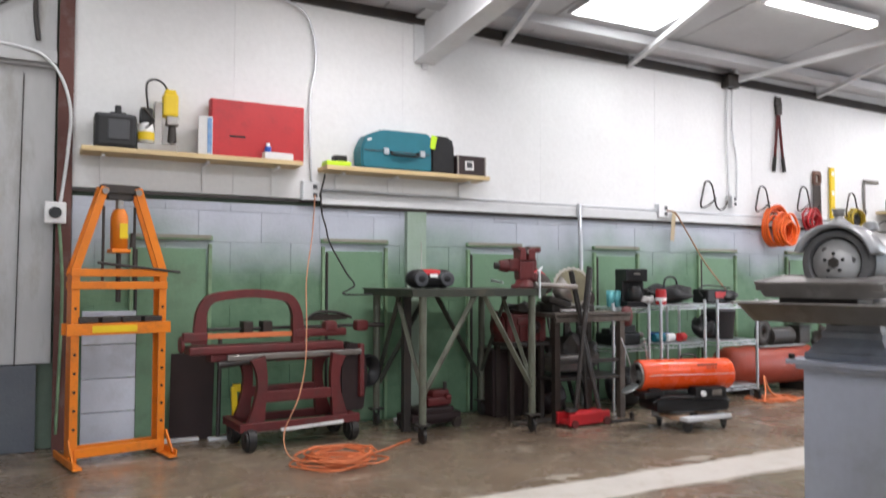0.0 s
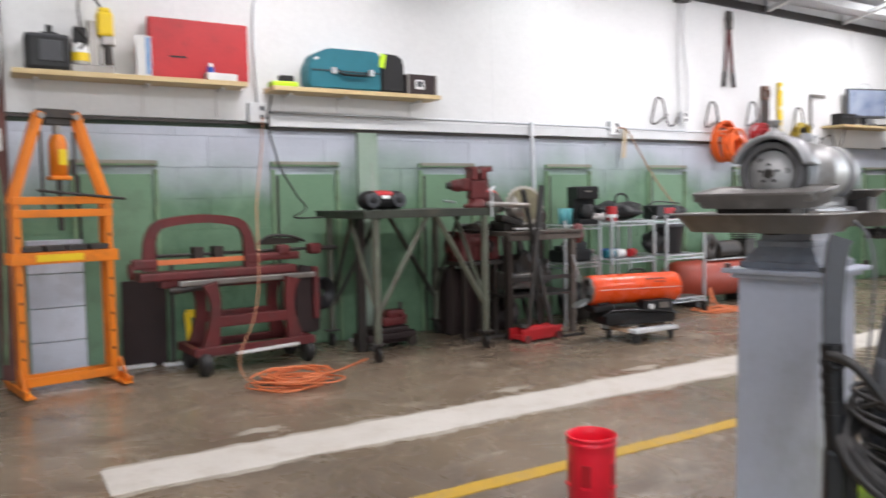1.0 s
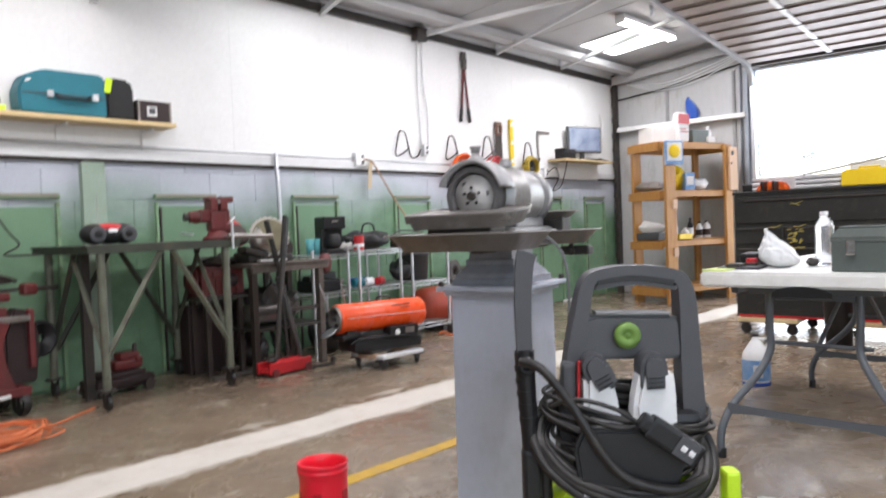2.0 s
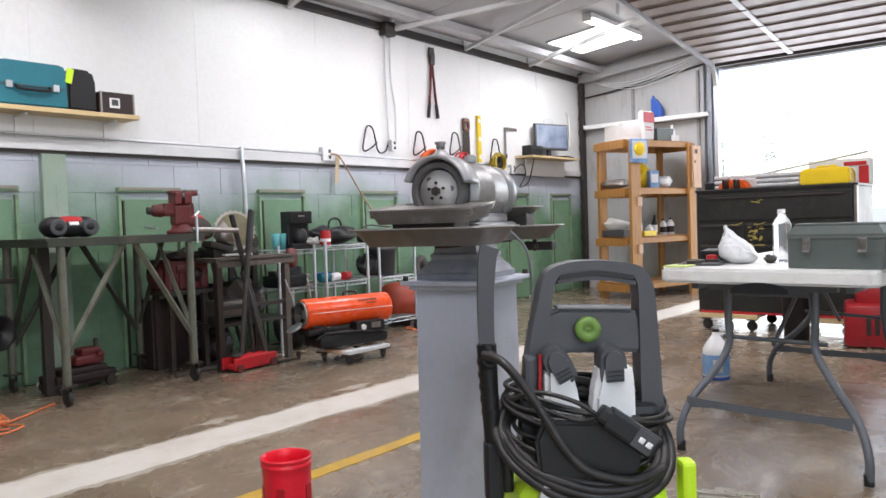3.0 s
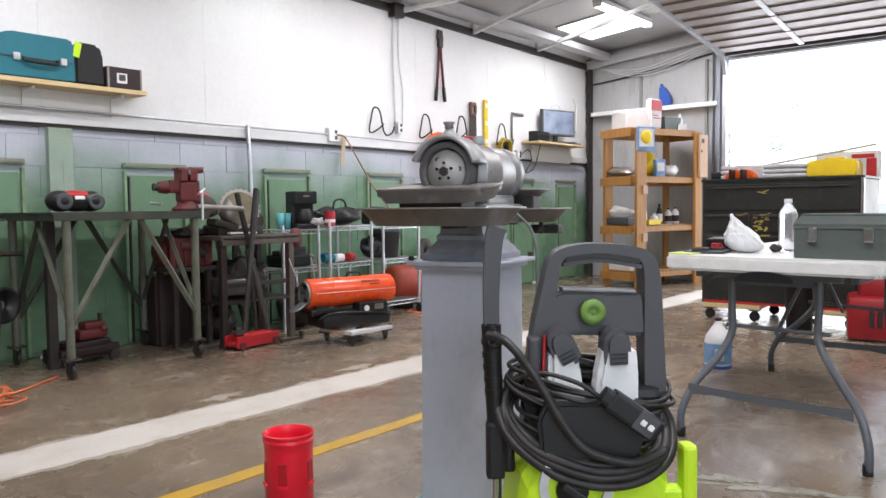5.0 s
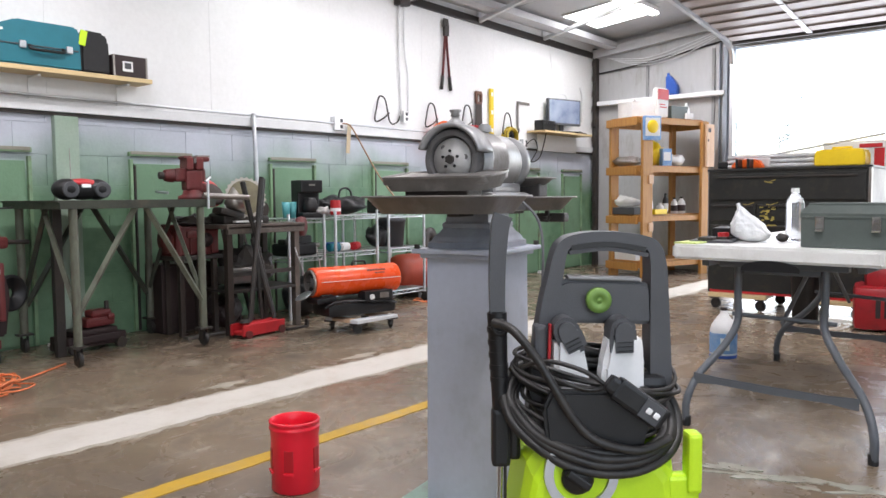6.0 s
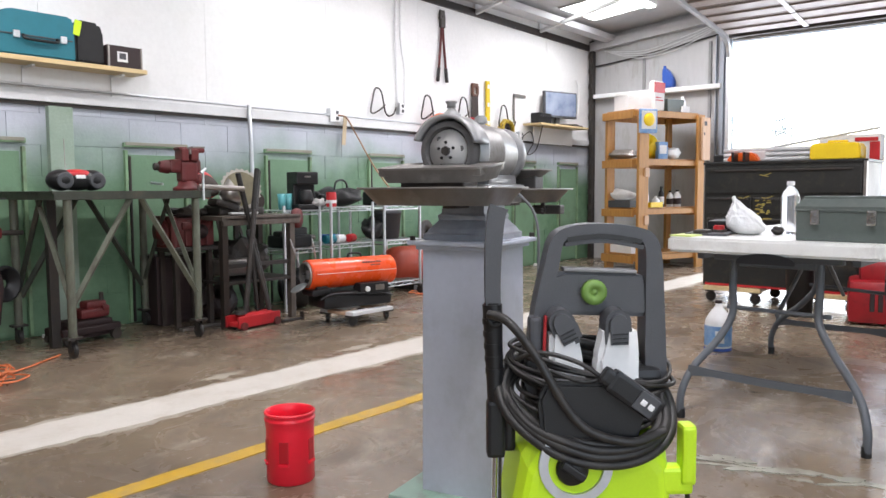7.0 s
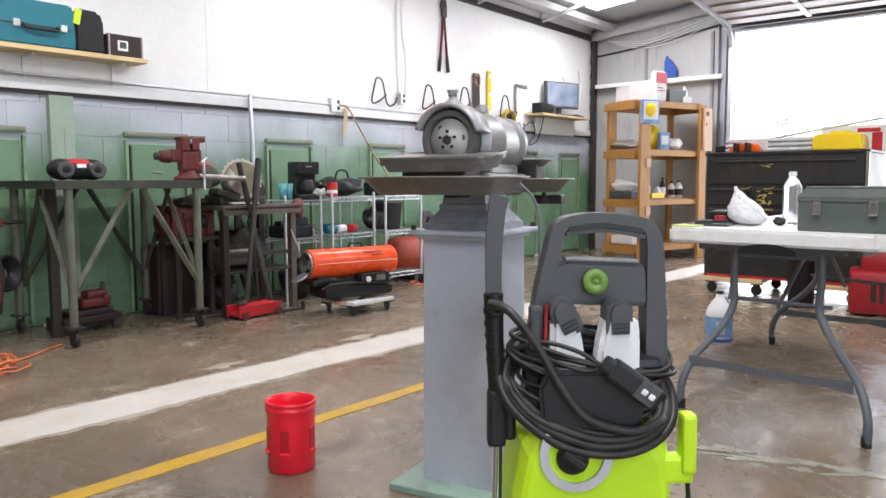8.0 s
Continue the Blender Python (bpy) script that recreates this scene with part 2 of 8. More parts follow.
def lathe(profile, seg=32, m=None):
    """A turned shape from (radius, height) pairs, round z."""
    b = bmesh.new()
    rings = []
    for r, z in profile:
        if r < 1e-5:
            rings.append([b.verts.new((0, 0, z))])
        else:
            rings.append([b.verts.new((r * math.cos(2 * math.pi * j / seg), r * math.sin(2 * math.pi * j / seg), z)) for j in range(seg)])
    for a, c in zip(rings, rings[1:]):
        for j in range(seg):
            k = (j + 1) % seg
            if len(a) == 1 and len(c) > 1:
                b.faces.new((a[0], c[j], c[k]))
            elif len(c) == 1 and len(a) > 1:
                b.faces.new((a[j], a[k], c[0]))
            elif len(a) > 1:
                b.faces.new((a[j], a[k], c[k], c[j]))
    if m:
        b.transform(m)
    return b


def slab(outline, thick, m=None, bevel=0.0):
    """A flat plate: an outline in x, y given a thickness upwards."""
    b = bmesh.new()
    vs = [b.verts.new((x, y, 0)) for x, y in outline]
    f = b.faces.new(vs)
    r = bmesh.ops.extrude_face_region(b, geom=[f])
    bmesh.ops.translate(b, vec=(0, 0, thick), verts=[v for v in r["geom"] if isinstance(v, bmesh.types.BMVert)])
    if bevel:
        bmesh.ops.bevel(b, geom=b.edges[:], offset=bevel, segments=2, affect="EDGES")
    if m:
        b.transform(m)
    return b


# ---------- the building ----------
WEST, EAST, SOUTH = -6.5, 6.82, -7.6
RIDGE = -5.2


def roof_z(y):
    return 2.95 + 0.1 * min(-y, -RIDGE) - 0.1 * max(0, RIDGE - y)


tagged(part("floor", B(((WEST + EAST) / 2, SOUTH / 2, -0.1, EAST - WEST + 0.6, -SOUTH + 0.6, 0.2), bevel=0), "floor"), "stained brown-grey sealed concrete workshop floor", "floor", kind="structure")
tagged(part("ground", B((EAST + 0.3 + 1500, -4, -0.12, 3000, 3000, 0.2), bevel=0), "concrete_out"), "pale concrete yard outside the open door", "ground", kind="structure")


def ragged_strip(x0, x1, y0, y1, step, rough, z):
    b = bmesh.new()
    rows = []
    k = int((x1 - x0) / step)
    for i in range(k + 1):
        x = x0 + (x1 - x0) * i / k
        a = noise.noise((x * 3, 1.7, 0)) * rough + noise.noise((x * 14, 9.7, 0)) * rough * 0.5
        c = noise.noise((x * 3, 5.1, 4)) * rough + noise.noise((x * 14, 2.7, 3)) * rough * 0.5
        rows.append([b.verts.new(p) for p in ((x, y0 + a, 0), (x, y0 + a, z), (x, y1 + c, z), (x, y1 + c, 0))])
    for r0, r1 in zip(rows, rows[1:]):
        for j in range(3):
            b.faces.new((r0[j], r1[j], r1[j + 1], r0[j + 1]))
    return b


tagged(part("white_floor_stripe", ragged_strip(-2.37, 6.6, -2.315, -2.03, 0.02, 0.019, 0.003), "stripe"), "broad worn white painted stripe on the concrete floor", "floor marking", kind="structure")
M["overspray"] = mat("thin_white_overspray", (0.42, 0.375, 0.31), 0.5, second=(0.29, 0.24, 0.18), amount=0.9, scale=7, fine=45, world_space=True, dirt=(0.21, 0.165, 0.12), dirt_amount=0.7, dirt_scale=4)
tagged(part("stripe_overspray", ragged_strip(-2.36, 6.6, -2.342, -2.0, 0.02, 0.05, 0.0012), "overspray"), "thin white overspray along the floor stripe", "floor marking", kind="structure")
tagged(part("yellow_floor_line", ragged_strip(-6.2, 0.62, -2.99, -2.912, 0.03, 0.009, 0.003), "yellow_line"), "narrow worn yellow painted line on the floor", "floor marking", kind="structure")
for k in range(4):
    cx, cy = (-0.35, -1.72, 0.55, 1.9)[k], (-1.90, -1.86, -1.93, -1.93)[k]
    pts = []
    for j in range(48):
        an = j * math.tau / 48
        rr = 0.075 * (1 + 0.8 * noise.noise((2 * math.cos(an), 2 * math.sin(an), 3.3 * k)) + 0.35 * noise.noise((7 * math.cos(an), 7 * math.sin(an), k)))
        pts.append((cx + rr * 1.5 * math.cos(an), cy + rr * 0.5 * math.sin(an)))
    tagged(part("paint_patch", slab(pts, 0.0025), "worn_paint"), "small worn patch of white paint on the floor", "floor marking", kind="structure")

def worn_patch(cx, cy, lx, ly, rot, seed, thick=0.003):
    pts = []
    for j in range(60):
        an = j * math.tau / 60
        rr = 1 + 0.55 * noise.noise((1.6 * math.cos(an), 1.6 * math.sin(an), seed)) + 0.3 * noise.noise((5 * math.cos(an), 5 * math.sin(an), seed + 3))
        u, v = lx * rr * math.cos(an), ly * rr * math.sin(an)
        pts.append((cx + u * math.cos(rot) - v * math.sin(rot), cy + u * math.sin(rot) + v * math.cos(rot)))
    return slab(pts, thick)


M["worn"] = mat("bare_worn_concrete", (0.36, 0.36, 0.30), 0.5, second=(0.24, 0.20, 0.15), amount=0.9, scale=5, fine=30, world_space=True, dirt=(0.15, 0.12, 0.09), dirt_amount=0.7, dirt_scale=6)
flake_rng = random.Random(12)
for k in range(16):
    u = flake_rng.random()
    cx, cy = -0.03 + 0.10 * u + flake_rng.gauss(0, 0.045), -4.24 - 0.62 * u + flake_rng.gauss(0, 0.03)
    tagged(part("worn_floor_patch", worn_patch(cx, cy, 0.035 + 0.06 * flake_rng.random(), 0.010 + 0.016 * flake_rng.random(), -1.2 + flake_rng.gauss(0, 0.35), 3.7 * k, 0.002 + 0.00025 * k), "worn"), "pale worn patch in the concrete floor", "floor patch", kind="structure")

# north wall: backing, painted blocks below, white panels above
tagged(part("wall_north", B(((WEST + EAST) / 2, 0.16, 1.55, EAST - WEST + 0.5, 0.24, 3.1), bevel=0), "mortar"), "workshop wall of painted concrete blocks under white panels", "wall", kind="structure")
wall_n = bpy.data.objects["wall_north"]
LEFT_END = -2.56
part("mortar_bed", B(((LEFT_END + EAST) / 2, 0.0, 0.75, EAST - LEFT_END - 0.01, 0.044, 1.5), bevel=0), "block", wall_n)
x = LEFT_END
k = 0
while x < EAST - 0.02:
    x2 = min(LEFT_END + 0.95 + 1.22 * k, EAST)
    part("wall_panel", B(((x + x2) / 2, 0.0, 2.285, x2 - x - 0.0012, 0.08, 1.47), bevel=0.0006), "white_wall", wall_n)
    x, k = x2, k + 1
part("wall_ledge", B(((EAST - 1.02) / 2, -0.055, 1.55, EAST + 1.0, 0.03, 0.07), bevel=0.004), "grey_paint", wall_n, "white painted ledge board")
# the shadow under ledge and panels, built as a thin dark strip
part("shadow_gap", B(((EAST - 1.02) / 2, -0.042, 1.503, EAST + 1.0, 0.02, 0.022), ((LEFT_END - 1.03) / 2, -0.042, 1.535, -1.04 - LEFT_END, 0.012, 0.02), bevel=0), "dark_steel", wall_n, "dark strip standing in for the shadow line under the white boards")
# metal siding west of the column
tagged(part("wall_siding", B(*[(-2.802 - 0.3 * i, 0.0, 1.78, 0.2985, 0.05 + 0.006 * (i % 2), 2.55) for i in range(13)], bevel=0.004), "metal_wall"), "stained off-white sheet metal wall siding", "wall", kind="structure")
tagged(part("siding_girt", B((-4.6, -0.05, 2.30, 3.9, 0.08, 0.07), (-4.6, -0.04, 2.255, 3.9, 0.03, 0.02), bevel=0.004), "metal_wall"), "off-white girt across the siding", "girt", kind="structure")
tagged(part("siding_seam", B((-2.83, -0.036, 1.35, 0.006, 0.01, 1.7, 0, 0.6, 0), bevel=0.001), "dark_steel"), "dark open seam in the siding", "seam", kind="structure")
tagged(part("wall_kick_panel", B((-4.6, -0.01, 0.25, 3.75, 0.06, 0.5), bevel=0.005), mat("slate_kick", (0.10, 0.11, 0.13), 0.6, second=(0.15, 0.16, 0.17), scale=3)), "slate grey kick panel along the wall foot", "wall panel", kind="structure")
tagged(part("steel_column", B((-2.60, -0.06, 1.5, 0.082, 0.012, 3.0), (-2.60, 0.02, 1.5, 0.012, 0.16, 3.0), (-2.60, 0.1, 1.5, 0.082, 0.012, 3.0), bevel=0.002), "red_oxide"), "dark red oxide steel building column", "column", kind="structure")
tagged(part("pilaster", B((-0.29, -0.055, 0.745, 0.155, 0.05, 1.49), bevel=0.004), mat("pale_green_pilaster", (0.33, 0.41, 0.34), 0.6, second=(0.24, 0.34, 0.25), amount=0.7, scale=2.5, bump=0.18, world_space=True, dirt=(0.18, 0.27, 0.17), dirt_amount=0.4, dirt_scale=4)), "narrow painted block pilaster on the wall", "pilaster", kind="structure")

# east wall with the tall door opening
JY0, JY1, DOOR_Z = -1.885, -5.6, 2.69
tagged(part("wall_east", B((EAST + 0.06, (JY0 + 0.1) / 2, 1.6, 0.1, -JY0 + 0.1, 3.2), (EAST + 0.06, (JY1 + SOUTH) / 2, 1.8, 0.1, -SOUTH + JY1, 3.6), (EAST + 0.06, (JY0 + JY1) / 2, DOOR_Z + 0.5, 0.1, JY0 - JY1, 1.0), bevel=0), "metal_wall"), "stained off-white metal end wall with a tall open doorway", "wall", kind="structure")
tagged(part("wall_west", B((WEST - 0.06, SOUTH / 2, 1.8, 0.1, -SOUTH + 0.4, 3.6), bevel=0), "low_bounce_siding"), "unseen metal end wall, made dark grey to cut bounced light", "wall", kind="structure")
tagged(part("wall_south", B((3.0, SOUTH - 0.06, 1.8, 7.8, 0.1, 3.6), (-3.8, SOUTH - 0.06, 3.3, 5.8, 0.1, 0.9), bevel=0), "low_bounce_siding"), "unseen metal wall behind the camera, made dark grey to cut bounced light", "wall", kind="structure")


def pitched(name, y0, y1, z_off, thick, x0, x1, material):
    b = bmesh.new()
    q = []
    for z in (0, thick):
        for yy in (y0, y1):
            for xx in (x0, x1):
                q.append(b.verts.new((xx, yy, roof_z(yy) + z_off + z)))
    for f in ((0, 1, 3, 2), (4, 6, 7, 5), (0, 4, 5, 1), (2, 3, 7, 6), (0, 2, 6, 4), (1, 5, 7, 3)):
        b.faces.new([q[i] for i in f])
    return b


ceil = bmesh.new()
for i in range(11):
    xa = WEST - 0.3 + i * 1.25
    xb = min(xa + 1.235, EAST + 0.2)
    join(ceil, pitched("c", 0.2, RIDGE, 0, 0.05, xa, xb, None))
    join(ceil, pitched("c", RIDGE, SOUTH - 0.2, 0, 0.05, xa, xb, None))
join(ceil, pitched("c", 0.2, RIDGE, 0.04, 0.04, WEST - 0.3, EAST + 0.2, None))
join(ceil, pitched("c", RIDGE, SOUTH - 0.2, 0.04, 0.04, WEST - 0.3, EAST + 0.2, None))
tagged(part("ceiling", ceil, "roof"), "pale grey insulated metal roof liner", "ceiling", kind="structure")
# ---------- more materials ----------
M["pine"] = mat("pine_board", (0.68, 0.53, 0.29), 0.55, second=(0.54, 0.37, 0.17), amount=0.6, scale=5, fine=30, bump=0.08, stretch=(1, 12, 12))
M["shelf_wood"] = mat("yellow_pine_lumber", (0.45, 0.22, 0.055), 0.5, second=(0.27, 0.11, 0.028), amount=0.6, scale=4, fine=35, bump=0.08, stretch=(10, 10, 1))
M["raw_wood"] = mat("raw_lumber", (0.62, 0.42, 0.28), 0.6, second=(0.48, 0.30, 0.18), amount=0.6, scale=4, fine=35, bump=0.1, stretch=(10, 10, 1))
M["black_plastic"] = mat("black_plastic", (0.011, 0.011, 0.012), 0.40, spec=0.4, second=(0.02, 0.02, 0.021), scale=20, fine=200, bump=0.08)
M["dark_plastic"] = mat("dark_grey_plastic", (0.062, 0.064, 0.071), 0.5, second=(0.082, 0.084, 0.091), scale=14, fine=220, bump=0.12)
M["rubber"] = mat("black_rubber", (0.014, 0.0135, 0.013), 0.48, second=(0.052, 0.046, 0.041), amount=0.7, scale=20, fine=120, bump=0.1)
M["red_paint"] = mat("red_enamel", (0.50, 0.02, 0.025), 0.45, second=(0.36, 0.015, 0.02), scale=5, bump=0.04, dirt=(0.2, 0.02, 0.02), dirt_amount=0.3, dirt_scale=9)
M["teal"] = mat("teal_plastic", (0.012, 0.16, 0.21), 0.5, second=(0.01, 0.12, 0.16), scale=9, fine=180, bump=0.08)
M["lime"] = mat("lime_plastic", (0.56, 0.84, 0.02), 0.38, second=(0.50, 0.76, 0.02), amount=0.3, scale=6, fine=150, bump=0.04)
M["yellow_plastic"] = mat("yellow_plastic", (0.82, 0.58, 0.015), 0.42, second=(0.7, 0.46, 0.01), amount=0.4, scale=8, bump=0.05)
M["white_plastic"] = mat("white_plastic", (0.82, 0.82, 0.82), 0.45, second=(0.68, 0.68, 0.67), amount=0.35, scale=6, bump=0.03)
M["blue_plastic"] = mat("blue_plastic", (0.02, 0.09, 0.42), 0.4, second=(0.02, 0.07, 0.32), scale=8, bump=0.04)
M["card_white"] = mat("white_cardboard", (0.74, 0.73, 0.71), 0.7, second=(0.62, 0.61, 0.6), scale=8, bump=0.06)
M["card_blue"] = mat("blue_print", (0.12, 0.28, 0.55), 0.5, second=(0.5, 0.6, 0.7), scale=22)
M["orange_paint"] = mat("orange_enamel", (0.83, 0.23, 0.012), 0.42, second=(0.66, 0.16, 0.01), amount=0.5, scale=6, bump=0.05, dirt=(0.28, 0.10, 0.03), dirt_amount=0.35, dirt_scale=8)
M["machine_red"] = mat("old_machine_red", (0.145, 0.021, 0.021), 0.5, second=(0.062, 0.014, 0.014), amount=0.7, scale=6, bump=0.18, dirt=(0.06, 0.035, 0.03), dirt_amount=0.5, dirt_scale=7)
M["bench_green"] = mat("greasy_shaded_green_steel", (0.048, 0.056, 0.040), 0.55, 0.1, second=(0.030, 0.028, 0.024), amount=0.8, scale=7, bump=0.2, dirt=(0.11, 0.085, 0.06), dirt_amount=0.4, dirt_scale=9)
M["frame_green"] = mat("chipped_green_paint", (0.22, 0.35, 0.20), 0.55, second=(0.14, 0.22, 0.13), amount=0.7, scale=9, bump=0.15, dirt=(0.12, 0.09, 0.065), dirt_amount=0.6, dirt_scale=6)
M["rust"] = mat("rusty_steel", (0.045, 0.032, 0.026), 0.6, 0.3, second=(0.038, 0.030, 0.026), amount=0.7, scale=10, bump=0.25)
M["bare_steel"] = mat("worn_bare_steel", (0.36, 0.34, 0.32), 0.38, 0.85, second=(0.22, 0.19, 0.16), amount=0.7, scale=9, bump=0.12)
M["orange_cord"] = mat("orange_cord", (0.72, 0.20, 0.07), 0.5, second=(0.62, 0.16, 0.05), scale=12, bump=0.03)
M["safety_orange"] = mat("safety_orange_hose", (0.85, 0.14, 0.015), 0.45, second=(0.7, 0.1, 0.01), scale=10)
M["maroon"] = mat("maroon_plate", (0.027, 0.013, 0.013), 0.6, second=(0.016, 0.010, 0.010), scale=4, bump=0.15)
M["screen"] = mat("monitor_glass", (0.16, 0.20, 0.30), 0.15, second=(0.42, 0.48, 0.6), amount=0.8, scale=6, fine=12, bump=0.0)
M["paper_tan"] = mat("tan_card", (0.55, 0.45, 0.3), 0.7, second=(0.45, 0.36, 0.24))
M["zinc"] = mat("zinc_wire", (0.66, 0.68, 0.70), 0.32, 0.85, second=(0.5, 0.52, 0.54), scale=15, bump=0.02)
M["grey_case"] = mat("grey_green_steel", (0.105, 0.125, 0.115), 0.42, 0.1, second=(0.075, 0.09, 0.085), scale=6, bump=0.06, dirt=(0.2, 0.2, 0.18), dirt_amount=0.2, dirt_scale=10)

# ---------- roof steel, lamps, skylights ----------


def slope_bar(x, y0, y1, dz0, dz1, w, h, lean=0.0):
    """A bar under the roof running away from the wall."""
    b = bmesh.new()
    q = []
    for yy, dz in ((y0, dz0), (y1, dz1)):
        for zz in (0, h):
            for xx in (-w / 2, w / 2):
                q.append(b.verts.new((x + xx + lean * (yy - y0), yy, roof_z(yy) - dz + zz)))
    for f in ((0, 1, 3, 2), (4, 6, 7, 5), (0, 4, 5, 1), (2, 3, 7, 6), (0, 2, 6, 4), (1, 5, 7, 3)):
        b.faces.new([q[i] for i in f])
    return b


for rx_ in (-0.22, -5.6):
    raf = thing("rafter", "large grey-white painted steel roof rafter", "rafter", kind="structure")
    part("bottom_flange", slope_bar(rx_, -0.06, RIDGE, 0.36, 0.34, 0.16, 0.014), "grey_paint", raf)
    part("web", slope_bar(rx_, -0.06, RIDGE, 0.345, 0.33, 0.010, 0.30), "grey_paint", raf)
    part("top_flange", slope_bar(rx_, -0.06, RIDGE, 0.03, 0.03, 0.16, 0.012), "grey_paint", raf)
    part("end_plate", B((rx_, -0.05, 2.77, 0.17, 0.014, 0.34), (rx_, -0.06, 2.58, 0.05, 0.02, 0.05), bevel=0.002), "grey_paint", raf)
for px_, lean_ in ((0.48, 0.28), (1.755, 0.28), (2.99, -0.37), (4.21, 0.30), (5.5, 0.28)):
    bar = thing("roof_bar", "thin white painted steel bar under the roof", "roof bar", group="roof bars", kind="structure")
    part("bar", slope_bar(px_, -0.06, -4.4 if lean_ > 0 else -3.2, 0.125, 0.125, 0.045, 0.038, lean_), "grey_paint", bar)
    part("clip", B((px_, -0.055, 2.885, 0.05, 0.03, 0.12), bevel=0.004), "grey_paint", bar)
tagged(part("eave_angle", B(((LEFT_END + EAST) / 2, -0.055, 2.882, EAST - LEFT_END, 0.03, 0.075, 0, 0.9, 0), bevel=0.003), "dark_steel"), "dark brown steel eave angle along the wall head", "eave angle", kind="structure")
tagged(part("eave_purlin", slope_bar(0, -0.30, -0.42, 0.085, 0.085, EAST - LEFT_END, 0.075), "roof"), "pale box purlin along the eave", "purlin", kind="structure")
bpy.data.objects["eave_purlin"].matrix_basis = pose((EAST + LEFT_END) / 2, 0, 0.0) @ Matrix.Translation((0, 0, 2.9)) @ pose(0, 0, 0, 0, 0.5, 0) @ Matrix.Translation((0, 0, -2.9))
for py_ in (-1.75, -3.1, -4.5):
    tagged(part("roof_purlin", slope_bar(0, py_, py_ - 0.08, 0.08, 0.08, EAST - WEST, 0.085), "roof"), "pale steel purlin under the roof liner", "purlin", kind="structure")
    bpy.data.objects["roof_purlin" if py_ == -1.75 else "roof_purlin.%03d" % (1 if py_ == -3.1 else 2)].location.x = (EAST + WEST) / 2


def skylight(x0, x1, y0, y1):
    e = thing("skylight", "bright translucent skylight panel in the roof", "skylight", group="skylights", kind="structure")
    part("panel", slope_bar((x0 + x1) / 2, y0, y1, 0.012, 0.012, x1 - x0, 0.01), "skylight", e)
    for xx in (x0, x1):
        part("edge_strip", slope_bar(xx, y0, y1, 0.02, 0.02, 0.03, 0.018), "roof", e)


for x0 in (0.75, 5.15, -3.6):
    skylight(x0, x0 + 0.85, -0.53, -1.24)
skylight(0.75, 1.6, -5.7, -7.0)
skylight(-3.6, -2.75, -5.7, -7.0)

lamp = None
# the three lamps beyond y -4.5 are unseen, added to brighten grinder and washer
for lx, ly, watts in ((2.45, -1.40, 40), (5.2, -1.36, 40), (-0.9, -1.40, 33), (2.45, -4.6, 62), (-1.3, -4.8, 70), (-3.9, -4.8, 36)):
    zc = roof_z(ly) - 0.09
    if lamp is None:
        lamp = thing("strip_lamp", "white two-tube fluorescent strip lamp, switched on, under the roof", "lamp", lx, ly, zc, group="strip lamps")
        part("housing", B((0, 0, 0.045, 1.22, 0.11, 0.05), bevel=0.006), "grey_paint", lamp)
        for s in (-1, 1):
            part("tube", rod((-0.59, s * 0.03, 0.0), (0.59, s * 0.03, 0.0), 0.014), "tube", lamp, "glowing white tube", True)
            part("socket", B((s * 0.6, 0, 0.01, 0.02, 0.10, 0.05), bevel=0.004), "white_plastic", lamp)
    else:
        copy_thing(lamp, pose(lx, ly, zc))
    area("strip_light", pose(lx, ly, zc - 0.03), 1.15, 0.10, watts, (0.98, 0.945, 1.0))

# ---------- overhead door, rolled up under the roof ----------
door = thing("overhead_door", "brown ribbed sectional overhead door, rolled up under the roof", "door", kind="structure")
SX = 0.53
for i in range(5):
    xa = 6.66 - i * SX
    za = 2.735 + 0.115 * (6.66 - xa)
    tilt = math.degrees(math.atan(0.115))
    m = pose(xa - SX / 2, (JY0 + JY1) / 2, za + 0.5 * SX * 0.115, 0, tilt, 0)
    sec = part("door_section", B((0, 0, 0.02, SX - 0.008, -JY1 + JY0 - 0.1, 0.03), bevel=0.004), "door_panel", door, at=m)
    for j in range(2):
        part("rib", B((-SX / 2 + SX * (j + 0.5) / 2, 0, -0.002, 0.165, -JY1 + JY0 - 0.12, 0.02), bevel=0.006), mat("door_rib", (0.34, 0.29, 0.265), 0.45) if "door_rib" not in bpy.data.materials else bpy.data.materials["door_rib"], sec)
    for yy in (-0.95, 0.95):
        part("stile", B((0, yy, -0.018, SX - 0.03, 0.055, 0.012), bevel=0.002), "grey_paint", sec)
part("bottom_seal", B((6.70, (JY0 + JY1) / 2, 2.73, 0.05, -JY1 + JY0 - 0.08, 0.05), bevel=0.01), "dark_steel", door)
for yy in (JY0 - 0.03, JY1 + 0.03):
    tr = smooth_path([(6.74, yy, 0.05), (6.74, yy, 2.2), (6.73, yy, 2.52), (6.62, yy, 2.68), (6.3, yy, 2.76), (5.2, yy, 2.885), (3.9, yy, 3.03)], 8)
    part("track", sweep(tr, 0.032, 4, square=True), "silver", door)
jamb = tagged(part("door_jamb", B((EAST - 0.03, JY0 + 0.05, 1.35, 0.12, 0.05, 2.7), (EAST - 0.03, JY0 + 0.0, 1.35, 0.05, 0.1, 2.7), (EAST - 0.02, JY0 + 0.14, 1.4, 0.04, 0.012, 2.75), bevel=0.004), mat("blue_grey_jamb", (0.33, 0.37, 0.43), 0.5, second=(0.25, 0.28, 0.32))), "blue-grey steel door jamb beside the opening", "door jamb", kind="structure")
